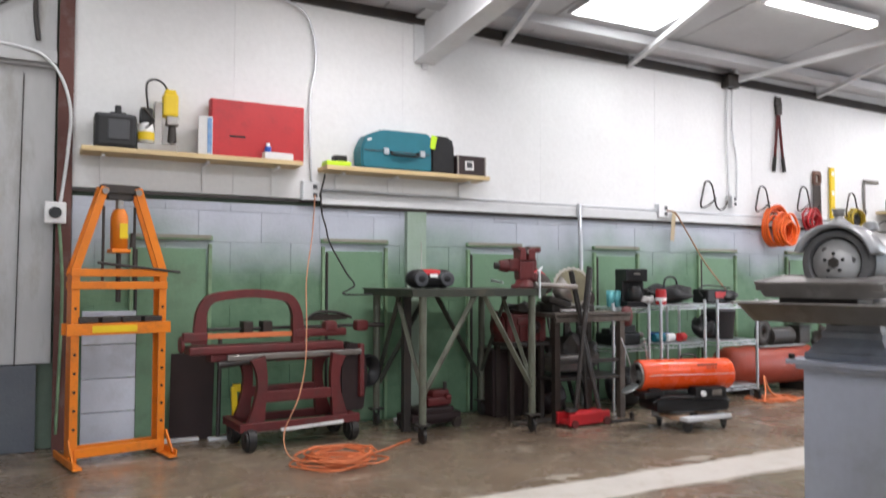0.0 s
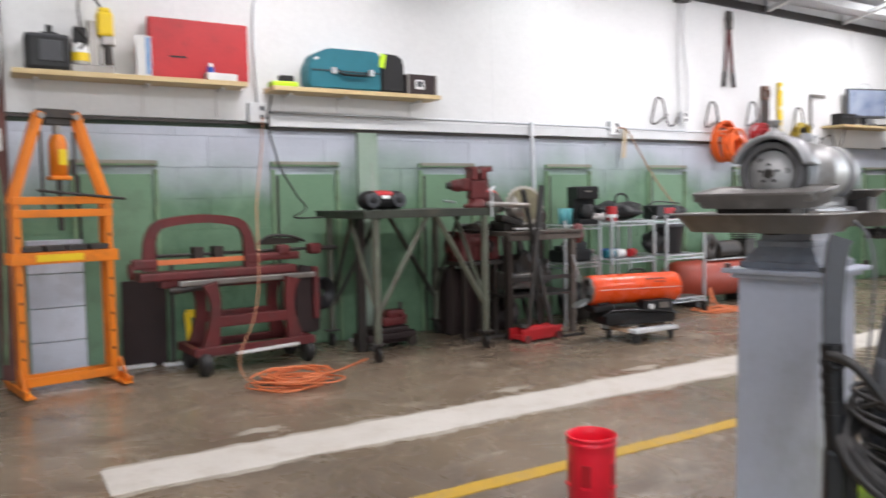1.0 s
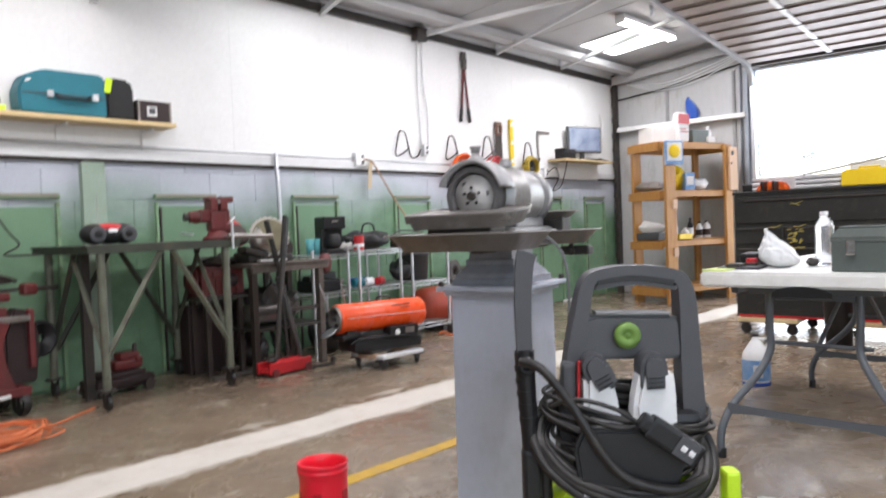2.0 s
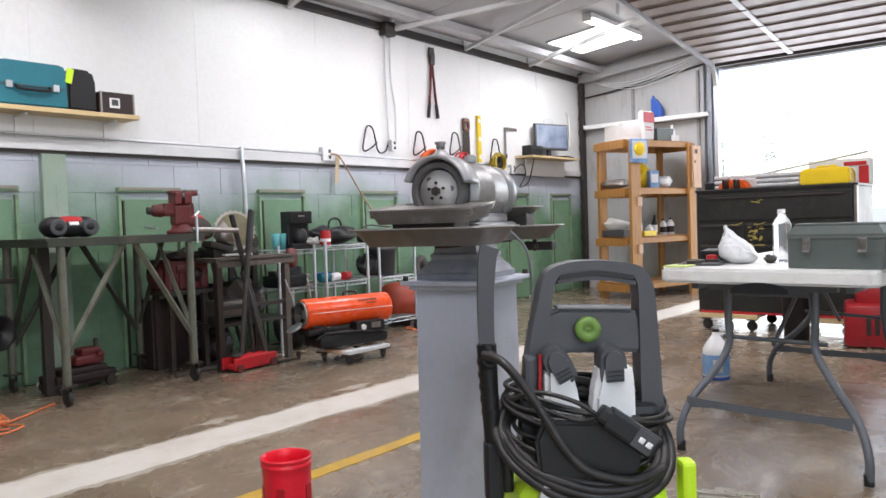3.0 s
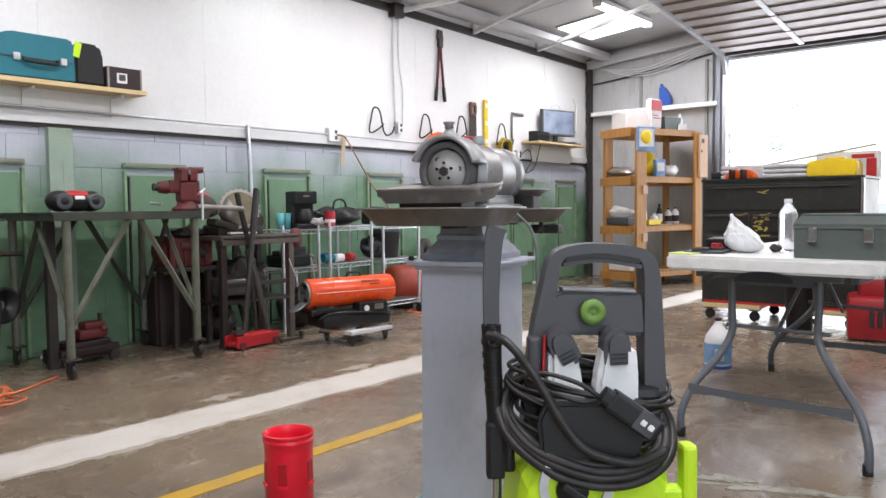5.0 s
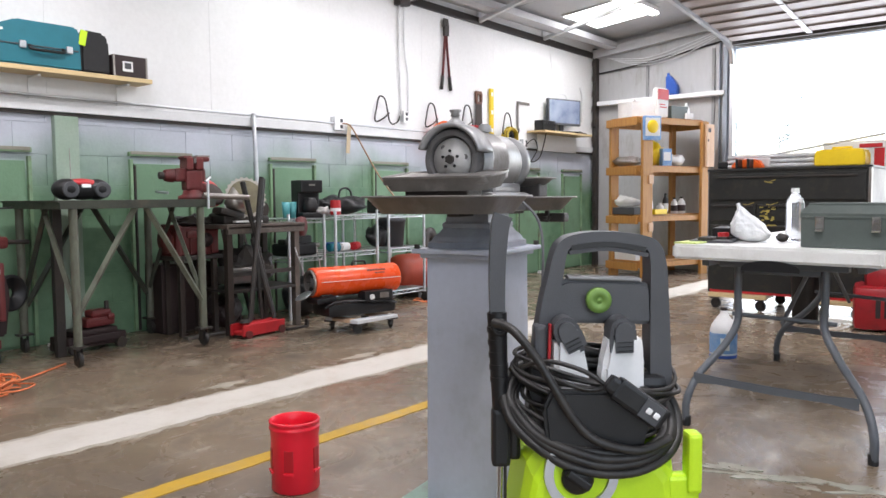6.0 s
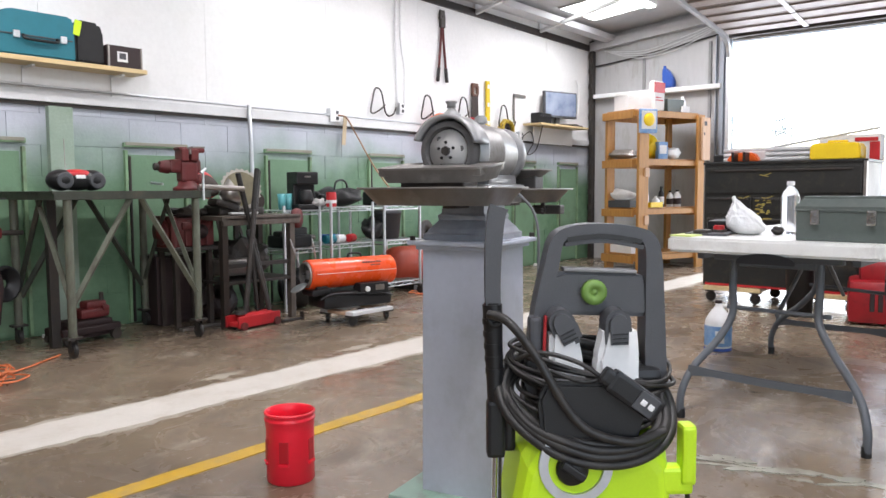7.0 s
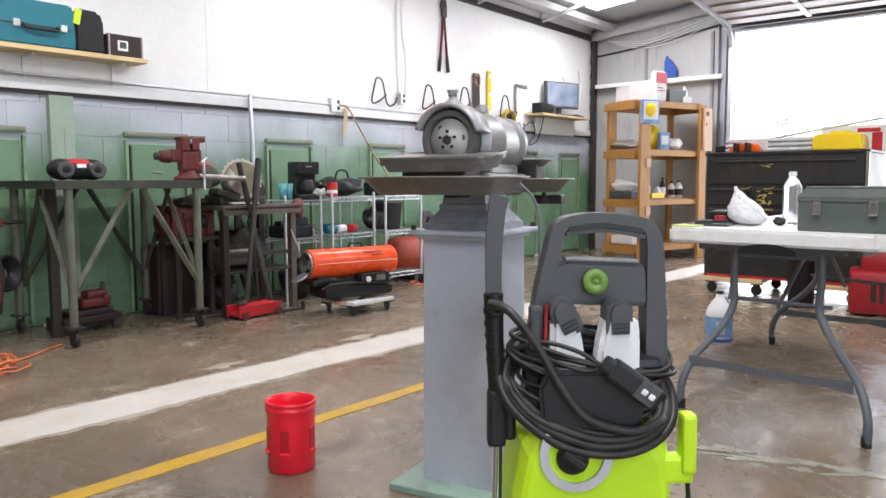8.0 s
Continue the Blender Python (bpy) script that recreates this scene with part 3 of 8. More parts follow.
for lx in (5.5, 4.3):
    tagged(part("track_hanger", B((lx, JY0 + 0.03, 3.02, 0.03, 0.03, 0.26), bevel=0.002), "silver"), "short steel hanger for the door track", "hanger", kind="structure")

# east wall framing
girt = tagged(part("wall_girt", B((EAST - 0.055, -0.98, 2.165, 0.12, 1.70, 0.055), bevel=0.004), "white_wall"), "white painted girt ledge on the end wall", "girt", kind="structure")
for yy, z0, z1 in ((-0.80, 2.2, 2.62), (-1.66, 0.0, 2.72), (-0.80, 0.0, 2.13)):
    tagged(part("wall_stud", B((EAST - 0.0, yy, (z0 + z1) / 2, 0.03, 0.035, z1 - z0), bevel=0.003), mat("grey_stud", (0.30, 0.30, 0.30), 0.6) if "grey_stud" not in bpy.data.materials else bpy.data.materials["grey_stud"]), "grey steel wall stud", "stud", kind="structure")
tagged(part("insulation_edge", sweep(smooth_path([(EAST - 0.01, -0.05, 2.57), (EAST - 0.02, -0.6, 2.62), (EAST - 0.02, -1.2, 2.7), (EAST - 0.01, -1.78, 2.79)], 6), 0.012, 6), "dark_steel"), "dark edge strip across the end wall", "wall trim", kind="structure")
for k in range(4):
    pts = [(EAST - 0.04, -0.25 - 0.05 * k, 2.76 - 0.02 * k), (EAST - 0.05, -0.8, 2.70 - 0.03 * k), (EAST - 0.05, -1.3, 2.80 - 0.04 * k), (EAST - 0.05, -1.76, 2.92 - 0.02 * k)]
    tagged(part("hanging_cable", sweep(smooth_path(pts, 6), 0.006, 6), "grey_paint"), "thin pale cable sagging across the end wall", "cable", kind="structure")
tagged(part("corner_column", B((EAST - 0.06, -0.085, 1.45, 0.09, 0.05, 2.9), *[(EAST - 0.12, -0.085, 0.3 + 0.2 * i, 0.02, 0.04, 0.07) for i in range(13)], bevel=0.003), "dark_steel"), "dark steel corner column", "column", kind="structure")
tagged(part("gable_beam", slope_bar(EAST - 0.06, -0.05, JY0 - 0.05, 0.19, 0.19, 0.1, 0.11), "roof"), "pale gable beam over the end wall", "beam", kind="structure")

# ---------- niche frames in the block wall ----------
M["niche_green"] = mat("niche_green_paint", (0.165, 0.285, 0.175), 0.6, second=(0.115, 0.215, 0.125), amount=0.6, scale=2.5, fine=50, bump=0.15, world_space=True, dirt=(0.09, 0.12, 0.075), dirt_amount=0.35, dirt_scale=4)


def niche(x, h=1.275):
    e = thing("niche_frame", "chipped green steel angle frame around a blocked-up wall opening", "wall frame", x, -0.03, 0, group="niche frames", kind="structure")
    part("side_bar", B((0.0, -0.012, h / 2 - 0.02, 0.022, 0.03, h - 0.06), bevel=0.003), "frame_green", e)
    part("side_bar", B((0.47, -0.012, h / 2 - 0.02, 0.022, 0.03, h - 0.06), bevel=0.003), "frame_green", e)
    # dark strip that stands in for the shade inside the left bar
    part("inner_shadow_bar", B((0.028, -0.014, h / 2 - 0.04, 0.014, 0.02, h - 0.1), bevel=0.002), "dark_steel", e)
    part("top_bar", B((0.235, -0.014, h - 0.012, 0.50, 0.028, 0.03), bevel=0.003), "frame_green", e)
    part("lintel_lip", B((0.235, -0.030, h - 0.004, 0.48, 0.008, 0.022), bevel=0.002), mat("faded_lip", (0.28, 0.27, 0.22), 0.6, second=(0.16, 0.13, 0.1)) if "faded_lip" not in bpy.data.materials else bpy.data.materials["faded_lip"], e)
    part("niche_panel", B((0.235, -0.006, h / 2 - 0.03, 0.42, 0.012, h - 0.1), bevel=0.002), "niche_green", e)


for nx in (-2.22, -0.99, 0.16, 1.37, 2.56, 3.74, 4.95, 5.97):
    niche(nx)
tagged(part("floor_batten", B((-0.4, -0.12, 0.012, 0.16, 0.04, 0.024), (-2.0, -0.14, 0.012, 0.35, 0.05, 0.02), (5.45, -0.1, 0.012, 0.22, 0.05, 0.03), (-1.7, -0.2, 0.012, 0.16, 0.04, 0.02), (0.55, -0.2, 0.012, 0.3, 0.04, 0.02), bevel=0.003), "white_plastic"), "white batten strips lying at the wall foot", "batten", kind="structure")
wpp = thing("white_paint_panel", "pale painted blocks on the wall behind the press", "wall panel", kind="structure")
M["pale_panel"] = mat("pale_paint_panel", (0.60, 0.63, 0.70), 0.6, second=(0.46, 0.49, 0.55), scale=3, world_space=True, dirt=(0.3, 0.31, 0.33), dirt_amount=0.4)
for k in range(4):
    part("concrete_block", B((-2.34, -0.04, 0.10 + 0.2023 * k, 0.30, 0.05, 0.197), bevel=0.004), "pale_panel", wpp)

# ---------- conduits and boxes on the wall ----------
YW = -0.075


def conduit(name, pts, r=0.009, material="silver", label="thin grey metal conduit on the wall", n=8):
    return tagged(part(name, sweep(smooth_path(pts, n), r, 8), material, smooth=True), label, "conduit")


conduit("conduit", [(-1.02, YW, 1.612), (2.0, YW, 1.602), (4.6, YW, 1.596)], n=2)
conduit("conduit", [(-1.09, YW, 1.66), (-1.105, YW, 2.0), (-1.10, YW, 2.27), (-1.065, YW, 2.5), (-1.10, YW, 2.74), (-1.2, YW, 2.86), (-1.45, YW, 2.92)])
conduit("conduit", [(1.20, -0.09, 0.02), (1.20, -0.09, 0.9), (1.18, -0.09, 1.618)], 0.017, "silver", "upright galvanised pipe on the wall", 2)
conduit("conduit", [(2.915, YW, 2.80), (2.904, YW, 2.28), (2.925, YW, 1.74)], 0.0095, "grey_paint", n=4)
conduit("conduit", [(2.985, YW, 2.80), (2.978, YW, 2.395), (3.032, YW, 2.08), (3.02, YW, 1.76)], 0.0095, "grey_paint", n=5)
conduit("conduit", [(-3.6, -0.09, 2.36), (-2.9, -0.09, 2.345), (-2.68, -0.11, 2.26), (-2.58, -0.11, 2.03), (-2.585, -0.11, 1.75), (-2.62, -0.1, 1.44)], 0.0095, "grey_paint")
conduit("conduit", [(-3.4, -0.07, 2.42), (-2.95, -0.07, 2.58), (-2.72, -0.07, 2.85)], 0.01, "dark_steel", "dark cable on the siding")
conduit("conduit", [(-2.76, -0.05, 3.0), (-2.77, -0.06, 2.6), (-2.75, -0.05, 2.4)], 0.014, "dark_steel", "dark cable hanging on the siding")
conduit("conduit", [(-2.625, -0.09, 1.35), (-2.60, -0.09, 0.9), (-2.62, -0.09, 0.1)], 0.009, "frame_green", "thin green painted pipe down the column")


def outlet(x, z, w=0.10, h=0.115, label="grey steel outlet box with two sockets", cover="grey_paint"):
    e = thing("outlet_box", label, "outlet box", x, -0.04, z)
    part("box", B((0, -0.025, 0, w, 0.05, h), bevel=0.004), "silver", e)
    part("cover", B((0, -0.053, 0, w - 0.006, 0.006, h - 0.006), bevel=0.002), cover, e)
    for s in (-1, 1):
        part("socket", B((w * 0.17, -0.057, s * h * 0.22, 0.03, 0.006, 0.03), bevel=0.004), "dark_plastic", e)
    return e


outlet(-1.09, 1.60, 0.13, 0.13)
outlet(2.10, 1.60, 0.12, 0.12, "white outlet box with a cord plugged in", "white_plastic")
outlet(2.97, 1.725, 0.06, 0.11, "small white outlet box under two conduits", "white_plastic")
outlet(5.05, 1.56, 0.09, 0.11, "white outlet box with cords below the shelf", "white_plastic")
sw = thing("dial_switch", "white square timer switch with a black dial on the column", "switch", -2.645, -0.09, 1.385)
part("box", B((0, -0.02, 0, 0.115, 0.05, 0.125), bevel=0.008), "white_plastic", sw)
part("dial", rod((0, -0.045, 0), (0, -0.065, 0), 0.035, 0.03, 24, 0.004), "black_plastic", sw, "black round dial", True)
jb = thing("junction_box", "grey steel junction box under the eave", "junction box", 2.94, -0.04, 2.845)
part("box", B((0, -0.05, 0, 0.14, 0.09, 0.13), bevel=0.006), "dark_steel", jb)
part("connector", rod((0.05, -0.06, 0.06), (0.05, -0.06, 0.16), 0.028, 0.022, 16), "grey_paint", jb, "pale conduit connector", True)


def cord(name, pts, r, material, label, n=8):
    return tagged(part(name, sweep(smooth_path(pts, n), r, 7), material, smooth=True), label, "cord")


cord("extension_cord", [(2.12, -0.11, 1.60), (2.2, -0.13, 1.58), (2.3, -0.16, 1.42), (2.42, -0.25, 1.15), (2.5, -0.4, 0.92)], 0.007, mat("tan_cord", (0.38, 0.22, 0.13), 0.5), "tan power cord hanging from the outlet")
tg = thing("paper_tag", "long pale paper tag hanging from the outlet", "tag", 2.2, -0.1, 1.47)
part("tag", B((0, 0, 0, 0.045, 0.004, 0.26, 0, 6, 0), bevel=0.001), "paper_tan", tg)
cord("extension_cord", [(-1.03, -0.1, 1.58), (-1.02, -0.1, 1.45), (-1.0, -0.12, 1.36), (-0.97, -0.13, 1.24), (-0.86, -0.14, 1.05), (-0.8, -0.15, 0.96), (-0.9, -0.2, 0.9), (-0.7, -0.3, 0.9)], 0.006, "rubber", "thin black power cord against the wall")
cord("extension_cord", [(-1.0, -0.1, 1.72), (-1.02, -0.1, 1.63), (-1.04, -0.1, 1.56)], 0.006, "rubber", "black cord from the shelf to the outlet")
cord("extension_cord", [(5.05, -0.1, 1.55), (5.2, -0.12, 1.62), (5.25, -0.13, 1.5), (5.12, -0.13, 1.35), (5.3, -0.14, 1.42), (5.35, -0.2, 1.72)], 0.006, "rubber", "black cords below the monitor shelf")
cord("extension_cord", [(-1.07, -0.1, 1.57), (-1.095, -0.12, 1.3), (-1.19, -0.3, 1.0), (-1.29, -0.62, 0.72), (-1.335, -0.74, 0.5), (-1.40, -0.82, 0.32), (-1.50, -0.89, 0.15), (-1.50, -0.98, 0.04), (-1.42, -1.08, 0.012)], 0.004, mat("faded_orange_cord", (0.60, 0.27, 0.14), 0.5), "orange extension cord hanging from the outlet to the floor")
cord("extension_cord", [(5.62, -0.06, 2.86), (5.66, -0.08, 2.5), (5.72, -0.1, 2.2)], 0.004, "white_plastic", "thin white cord down the wall to the monitor")
cord("extension_cord", [(6.38, -0.06, 2.35), (6.42, -0.08, 2.2), (6.4, -0.08, 1.9)], 0.008, "white_plastic", "white cord bundle on the wall")

# ---------- things hung on the wall ----------
hook = None
for hx, hz in ((2.64, 1.73), (3.355, 1.725), (3.945, 1.755), (4.69, 1.73)):
    pts = [(0.11, -0.05, 0.015), (0.03, -0.065, -0.035), (-0.06, -0.06, -0.078), (-0.094, -0.06, -0.054), (-0.072, -0.06, 0.04), (-0.042, -0.06, 0.139), (0, -0.06, 0.162), (0.05, -0.06, 0.128), (0.084, -0.06, 0.006), (0.104, -0.06, -0.06), (0.154, -0.055, -0.089), (0.228, -0.05, -0.06), (0.28, -0.03, 0.0)]
    if hook is None:
        hook = thing("wire_hook", "bent grey steel rod hook on the white wall", "hook", hx, -0.03, hz, group="wall hooks")
        part("rod", sweep(smooth_path(pts, 6), 0.008, 7), "dark_steel", hook, smooth=True)
    else:
        copy_thing(hook, pose(hx, -0.03, hz))


def coil(name, label, x, y, z, R, material, loops, r, seed, squash=1.0):
    """A hank of hose hung on a hook, ring upon ring."""
    rng = random.Random(seed)
    e = thing(name, label, "hose", x, y, z)
    for i in range(loops):
        pts = []
        rr = R * rng.uniform(0.55, 1.05)
        oy, ox = -0.012 * i + rng.uniform(-0.01, 0.01), rng.uniform(-0.02, 0.02)
        for j in range(14):
            a = j * math.tau / 14
            pts.append((ox + rr * math.cos(a) * squash, oy + rng.uniform(-0.008, 0.008), rr * math.sin(a) * rng.uniform(0.96, 1.03) - (R - rr)))
        part("loop", sweep(smooth_path(pts, 4, True), r, 7, True), material, e, smooth=True)
    return e


coil("air_hose", "coiled orange air hose hanging on a wall hook", 3.50, -0.065, 1.51, 0.185, "safety_orange", 18, 0.012, 3, 0.78)
coil("air_hose", "small coiled dark red hose on a wall hook", 4.03, -0.06, 1.60, 0.10, "red_paint", 9, 0.011, 4)
yh = coil("air_hose", "coiled yellow hose hanging on a wall hook", 4.70, -0.06, 1.62, 0.10, mat("dull_yellow_hose", (0.50, 0.36, 0.03), 0.5), 8, 0.010, 5)
part("hose_end", sweep(smooth_path([(0.06, -0.03, -0.06), (0.14, -0.04, -0.2), (0.10, -0.04, -0.36), (0.15, -0.04, -0.44)], 8), 0.008, 8), bpy.data.materials["dull_yellow_hose"], yh, smooth=True)
part("hose_reel", lathe([(0.02, -0.03), (0.07, -0.03), (0.07, 0.03), (0.02, 0.03), (0.02, -0.03)], 20, pose(0, -0.04, 0.0, 90, 0, 0)), "black_plastic", yh, "black hose reel", True)

bc = thing("bolt_cutter", "long bolt cutter with red handles hung on the white wall", "bolt cutter", 3.63, -0.06, 2.05)
for s in (-1, 1):
    part("handle", sweep([(s * 0.01, 0, 0.56), (s * 0.022, 0, 0.42), (s * 0.055, 0, 0.14)], 0.013, 8), "machine_red", bc, "red steel handle", True)
    part("grip", sweep([(s * 0.055, 0, 0.14), (s * 0.075, 0, 0.0)], 0.018, 8), "rubber", bc, "black rubber grip", True)
    part("jaw", B((s * 0.022, 0, 0.68, 0.045, 0.02, 0.10, 0, s * -10, 0), bevel=0.012), "dark_steel", bc)
part("pivot_plate", B((0, -0.004, 0.60, 0.075, 0.03, 0.10), bevel=0.01), "dark_steel", bc)

hs = thing("hand_saw", "old hand saw with a brown wooden handle hung on the wall", "saw", 4.19, -0.06, 1.62)
part("blade", slab([(-0.075, 0.0), (0.06, 0.0), (0.05, 0.36), (-0.06, 0.36)], 0.004, pose(0, 0, 0, 90, 0, 0)), "rust", hs)
part("handle", B((-0.005, 0, 0.45, 0.10, 0.03, 0.045), (-0.045, 0, 0.40, 0.03, 0.03, 0.12), (0.04, 0, 0.40, 0.03, 0.03, 0.10), (-0.005, 0, 0.345, 0.10, 0.03, 0.03), bevel=0.01), mat("dark_handle_wood", (0.14, 0.06, 0.035), 0.5), hs, "dark brown wooden handle")
lv = thing("spirit_level", "yellow spirit level hung upright on the wall", "level", 4.42, -0.06, 1.62)
part("body", B((0, 0, 0.26, 0.06, 0.025, 0.52), bevel=0.003), "yellow_plastic", lv)
for zz in (0.06, 0.26, 0.46):
    part("vial", B((0, -0.0135, zz, 0.036, 0.004, 0.045), bevel=0.004), "white_plastic", lv, "pale vial window")
sq = thing("framing_square", "grey steel framing square hung on the wall", "square", 4.93, -0.055, 1.72)
part("blade", B((0.02, 0, 0.16, 0.035, 0.005, 0.34), bevel=0.001), "bare_steel", sq)
part("tongue", B((0.14, 0, 0.315, 0.25, 0.005, 0.035), bevel=0.001), "bare_steel", sq)

# ---------- plank shelves and what stands on them ----------


def plank_shelf(x0, x1, z, depth, label, brackets):
    e = thing("plank_shelf", label, "shelf", (x0 + x1) / 2, -0.04, z)
    w = x1 - x0
    part("board", B((0, -depth / 2, -0.015, w, depth, 0.030), bevel=0.003), "pine", e)
    for bx in brackets:
        br = part("bracket", B((bx - (x0 + x1) / 2, -0.008, -0.12, 0.02, 0.012, 0.17), bevel=0.002), "white_wall", e)
        part("brace", B((bx - (x0 + x1) / 2, -depth * 0.42, -0.046, 0.02, depth * 0.8, 0.012), bevel=0.002), "white_wall", br)
    return e


plank_shelf(-2.52, -1.20, 1.775, 0.20, "raw pine plank shelf on small white brackets", (-2.4, -1.8, -1.35))
plank_shelf(-1.035, 0.235, 1.765, 0.20, "raw pine plank shelf loaded with tool cases", (-0.9, -0.5, 0.08))

bk = thing("tool_case", "black plastic tool case with a top handle on the plank shelf", "tool case", -2.335, -0.15, 1.775)
part("shell", B((0, 0, 0.105, 0.235, 0.12, 0.21), bevel=0.025), "black_plastic", bk)
part("front_panel", B((0.015, -0.06, 0.11, 0.12, 0.016, 0.12), bevel=0.01), "dark_plastic", bk)
part("rim", B((0, 0, 0.195, 0.20, 0.126, 0.02), bevel=0.008), "dark_plastic", bk)
part("handle", B((0.015, 0, 0.235, 0.035, 0.03, 0.06), (0.015, 0, 0.215, 0.09, 0.03, 0.02), bevel=0.008), "black_plastic", bk)

dr = thing("magnetic_drill", "yellow and grey magnetic base drill on the plank shelf", "drill", -2.10, -0.15, 1.775)
dr.scale = (1.05, 1.0, 1.08)
part("base", B((0, 0, 0.022, 0.22, 0.09, 0.044), bevel=0.006), "bare_steel", dr)
part("column", B((0.005, 0, 0.16, 0.045, 0.06, 0.25), bevel=0.005), "bare_steel", dr)
part("motor", B((0.072, -0.005, 0.27, 0.085, 0.085, 0.13), (0.072, -0.005, 0.345, 0.065, 0.07, 0.03), bevel=0.014), "yellow_plastic", dr, "yellow motor housing")
part("gearbox", B((0.085, -0.005, 0.185, 0.07, 0.07, 0.06), bevel=0.01), "bare_steel", dr)
part("chuck", rod((0.085, -0.005, 0.16), (0.085, -0.005, 0.06), 0.02, 0.026), "dark_steel", dr, smooth=True)
part("bit", rod((0.085, -0.005, 0.06), (0.085, -0.005, 0.046), 0.012), "bare_steel", dr)
part("switch_box", B((-0.06, -0.01, 0.20, 0.07, 0.07, 0.09), bevel=0.015), "black_plastic", dr)
part("feed_handle", rods(((-0.02, -0.05, 0.17), (-0.08, -0.06, 0.24), 0.007), ((-0.02, -0.05, 0.17), (-0.07, -0.06, 0.12), 0.007)), "dark_steel", dr, smooth=True)
part("coolant_bottle", lathe([(0, 0), (0.042, 0.003), (0.045, 0.07), (0.038, 0.1), (0.018, 0.12), (0.018, 0.14), (0, 0.142)], 20, pose(-0.06, -0.02, 0.044)), "white_plastic", dr, "clear bottle with a yellow label", True)
part("label", lathe([(0.0455, 0.015), (0.0462, 0.016), (0.0462, 0.06), (0.0455, 0.061)], 20, pose(-0.06, -0.02, 0.044)), "yellow_plastic", dr)
part("cable", sweep(smooth_path([(0.06, 0, 0.36), (0.03, 0, 0.40), (-0.01, 0, 0.415), (-0.05, 0, 0.40), (-0.06, 0, 0.35), (-0.05, 0, 0.25)], 6), 0.006, 7), "rubber", dr, smooth=True)

bx = thing("carton", "slim blue and white carton on the plank shelf", "carton", -1.815, -0.17, 1.775, -8)
part("carton_body", B((0, 0, 0.12, 0.085, 0.10, 0.24), bevel=0.003), "card_white", bx)
part("printed_face", B((0.025, -0.051, 0.12, 0.028, 0.004, 0.22), bevel=0.001), "card_blue", bx)
rc = thing("tool_case", "large flat red metal tool case standing on the plank shelf", "tool case", -1.49, -0.12, 1.775)
rc.scale = (1.02, 1.0, 1.05)
part("shell", B((0.015, 0, 0.178, 0.60, 0.07, 0.356), bevel=0.008), "red_paint", rc)
part("lid", B((0.015, -0.040, 0.178, 0.59, 0.02, 0.346), bevel=0.006), "red_paint", rc)
part("badge", B((-0.12, -0.0515, 0.13, 0.10, 0.002, 0.012), bevel=0.0), "maroon", rc)
wb = thing("carton", "small flat white carton in front of a red case", "carton", -1.36, -0.205, 1.775, 4)
part("carton_body", B((0, 0, 0.022, 0.19, 0.06, 0.044), bevel=0.003), "card_white", wb)
sp = thing("spray_bottle", "tiny bottle with a dark blue top and white nozzle", "bottle", -1.425, -0.205, 1.82)
part("body", rod((0, 0, 0), (0, 0, 0.035), 0.022, 0.02), "blue_plastic", sp, smooth=True)
part("cap", rod((0, 0, 0.035), (0, 0, 0.06), 0.014, 0.012), "white_plastic", sp, smooth=True)

ch = thing("battery_charger", "lime green and black battery charger on the plank shelf", "charger", -0.94, -0.16, 1.765)
part("base", B((0, 0, 0.018, 0.18, 0.11, 0.036), bevel=0.012), "lime", ch)
part("battery", B((0.02, 0, 0.055, 0.09, 0.08, 0.045), bevel=0.01), "black_plastic", ch, "black battery pack")

tc = thing("tool_case", "teal plastic power tool case with steel latches on the shelf", "tool case", -0.512, -0.15, 1.765)
tc.scale = (1.0, 1.0, 0.97)
pr = [(-0.27, 0.02), (-0.255, 0.0), (0.265, 0.0), (0.27, 0.02), (0.262, 0.265), (0.24, 0.285), (-0.12, 0.285), (-0.235, 0.235), (-0.275, 0.14)]
part("shell", slab(pr, 0.15, pose(0, 0.075, 0, 90, 0, 0), 0.012), "teal", tc)
part("seam", B((0, -0.078, 0.128, 0.50, 0.006, 0.008), bevel=0.001), "dark_plastic", tc)
for lx in (-0.09, 0.19):
    part("latch", B((lx, -0.083, 0.128, 0.038, 0.014, 0.045), bevel=0.003), "zinc", tc, "bright steel latch")
part("handle", sweep(smooth_path([(-0.05, -0.08, 0.128), (-0.045, -0.10, 0.105), (0.05, -0.105, 0.10), (0.145, -0.10, 0.105), (0.15, -0.08, 0.128)], 5), 0.010, 8), "black_plastic", tc, "black carrying handle", True)
part("badge", B((-0.215, -0.078, 0.205, 0.035, 0.003, 0.015, 0, -20, 0), bevel=0.0), "white_plastic", tc)
bg = thing("tool_bag", "black and lime soft tool bag on the plank shelf", "bag", -0.145, -0.15, 1.765)
bg.scale = (1.12, 1.0, 1.1)
part("body", slab([(-0.085, 0.0), (0.09, 0.0), (0.085, 0.2), (0.06, 0.245), (-0.06, 0.25), (-0.085, 0.2)], 0.12, pose(0, 0.06, 0, 90, 0, 0), 0.015), "black_plastic", bg)
part("lime_trim", B((-0.07, -0.058, 0.20, 0.04, 0.012, 0.09, 0, 12, 0), bevel=0.004), "lime", bg)
rd = thing("shop_charger", "small dark box with a pale display on the shelf end", "charger box", 0.095, -0.15, 1.765)
rd.scale = (1.03, 1.0, 1.12)
part("case", B((0, 0, 0.065, 0.235, 0.12, 0.13), bevel=0.006), "maroon", rd)
part("display", B((-0.02, -0.061, 0.065, 0.07, 0.006, 0.06), bevel=0.003), "white_plastic", rd)
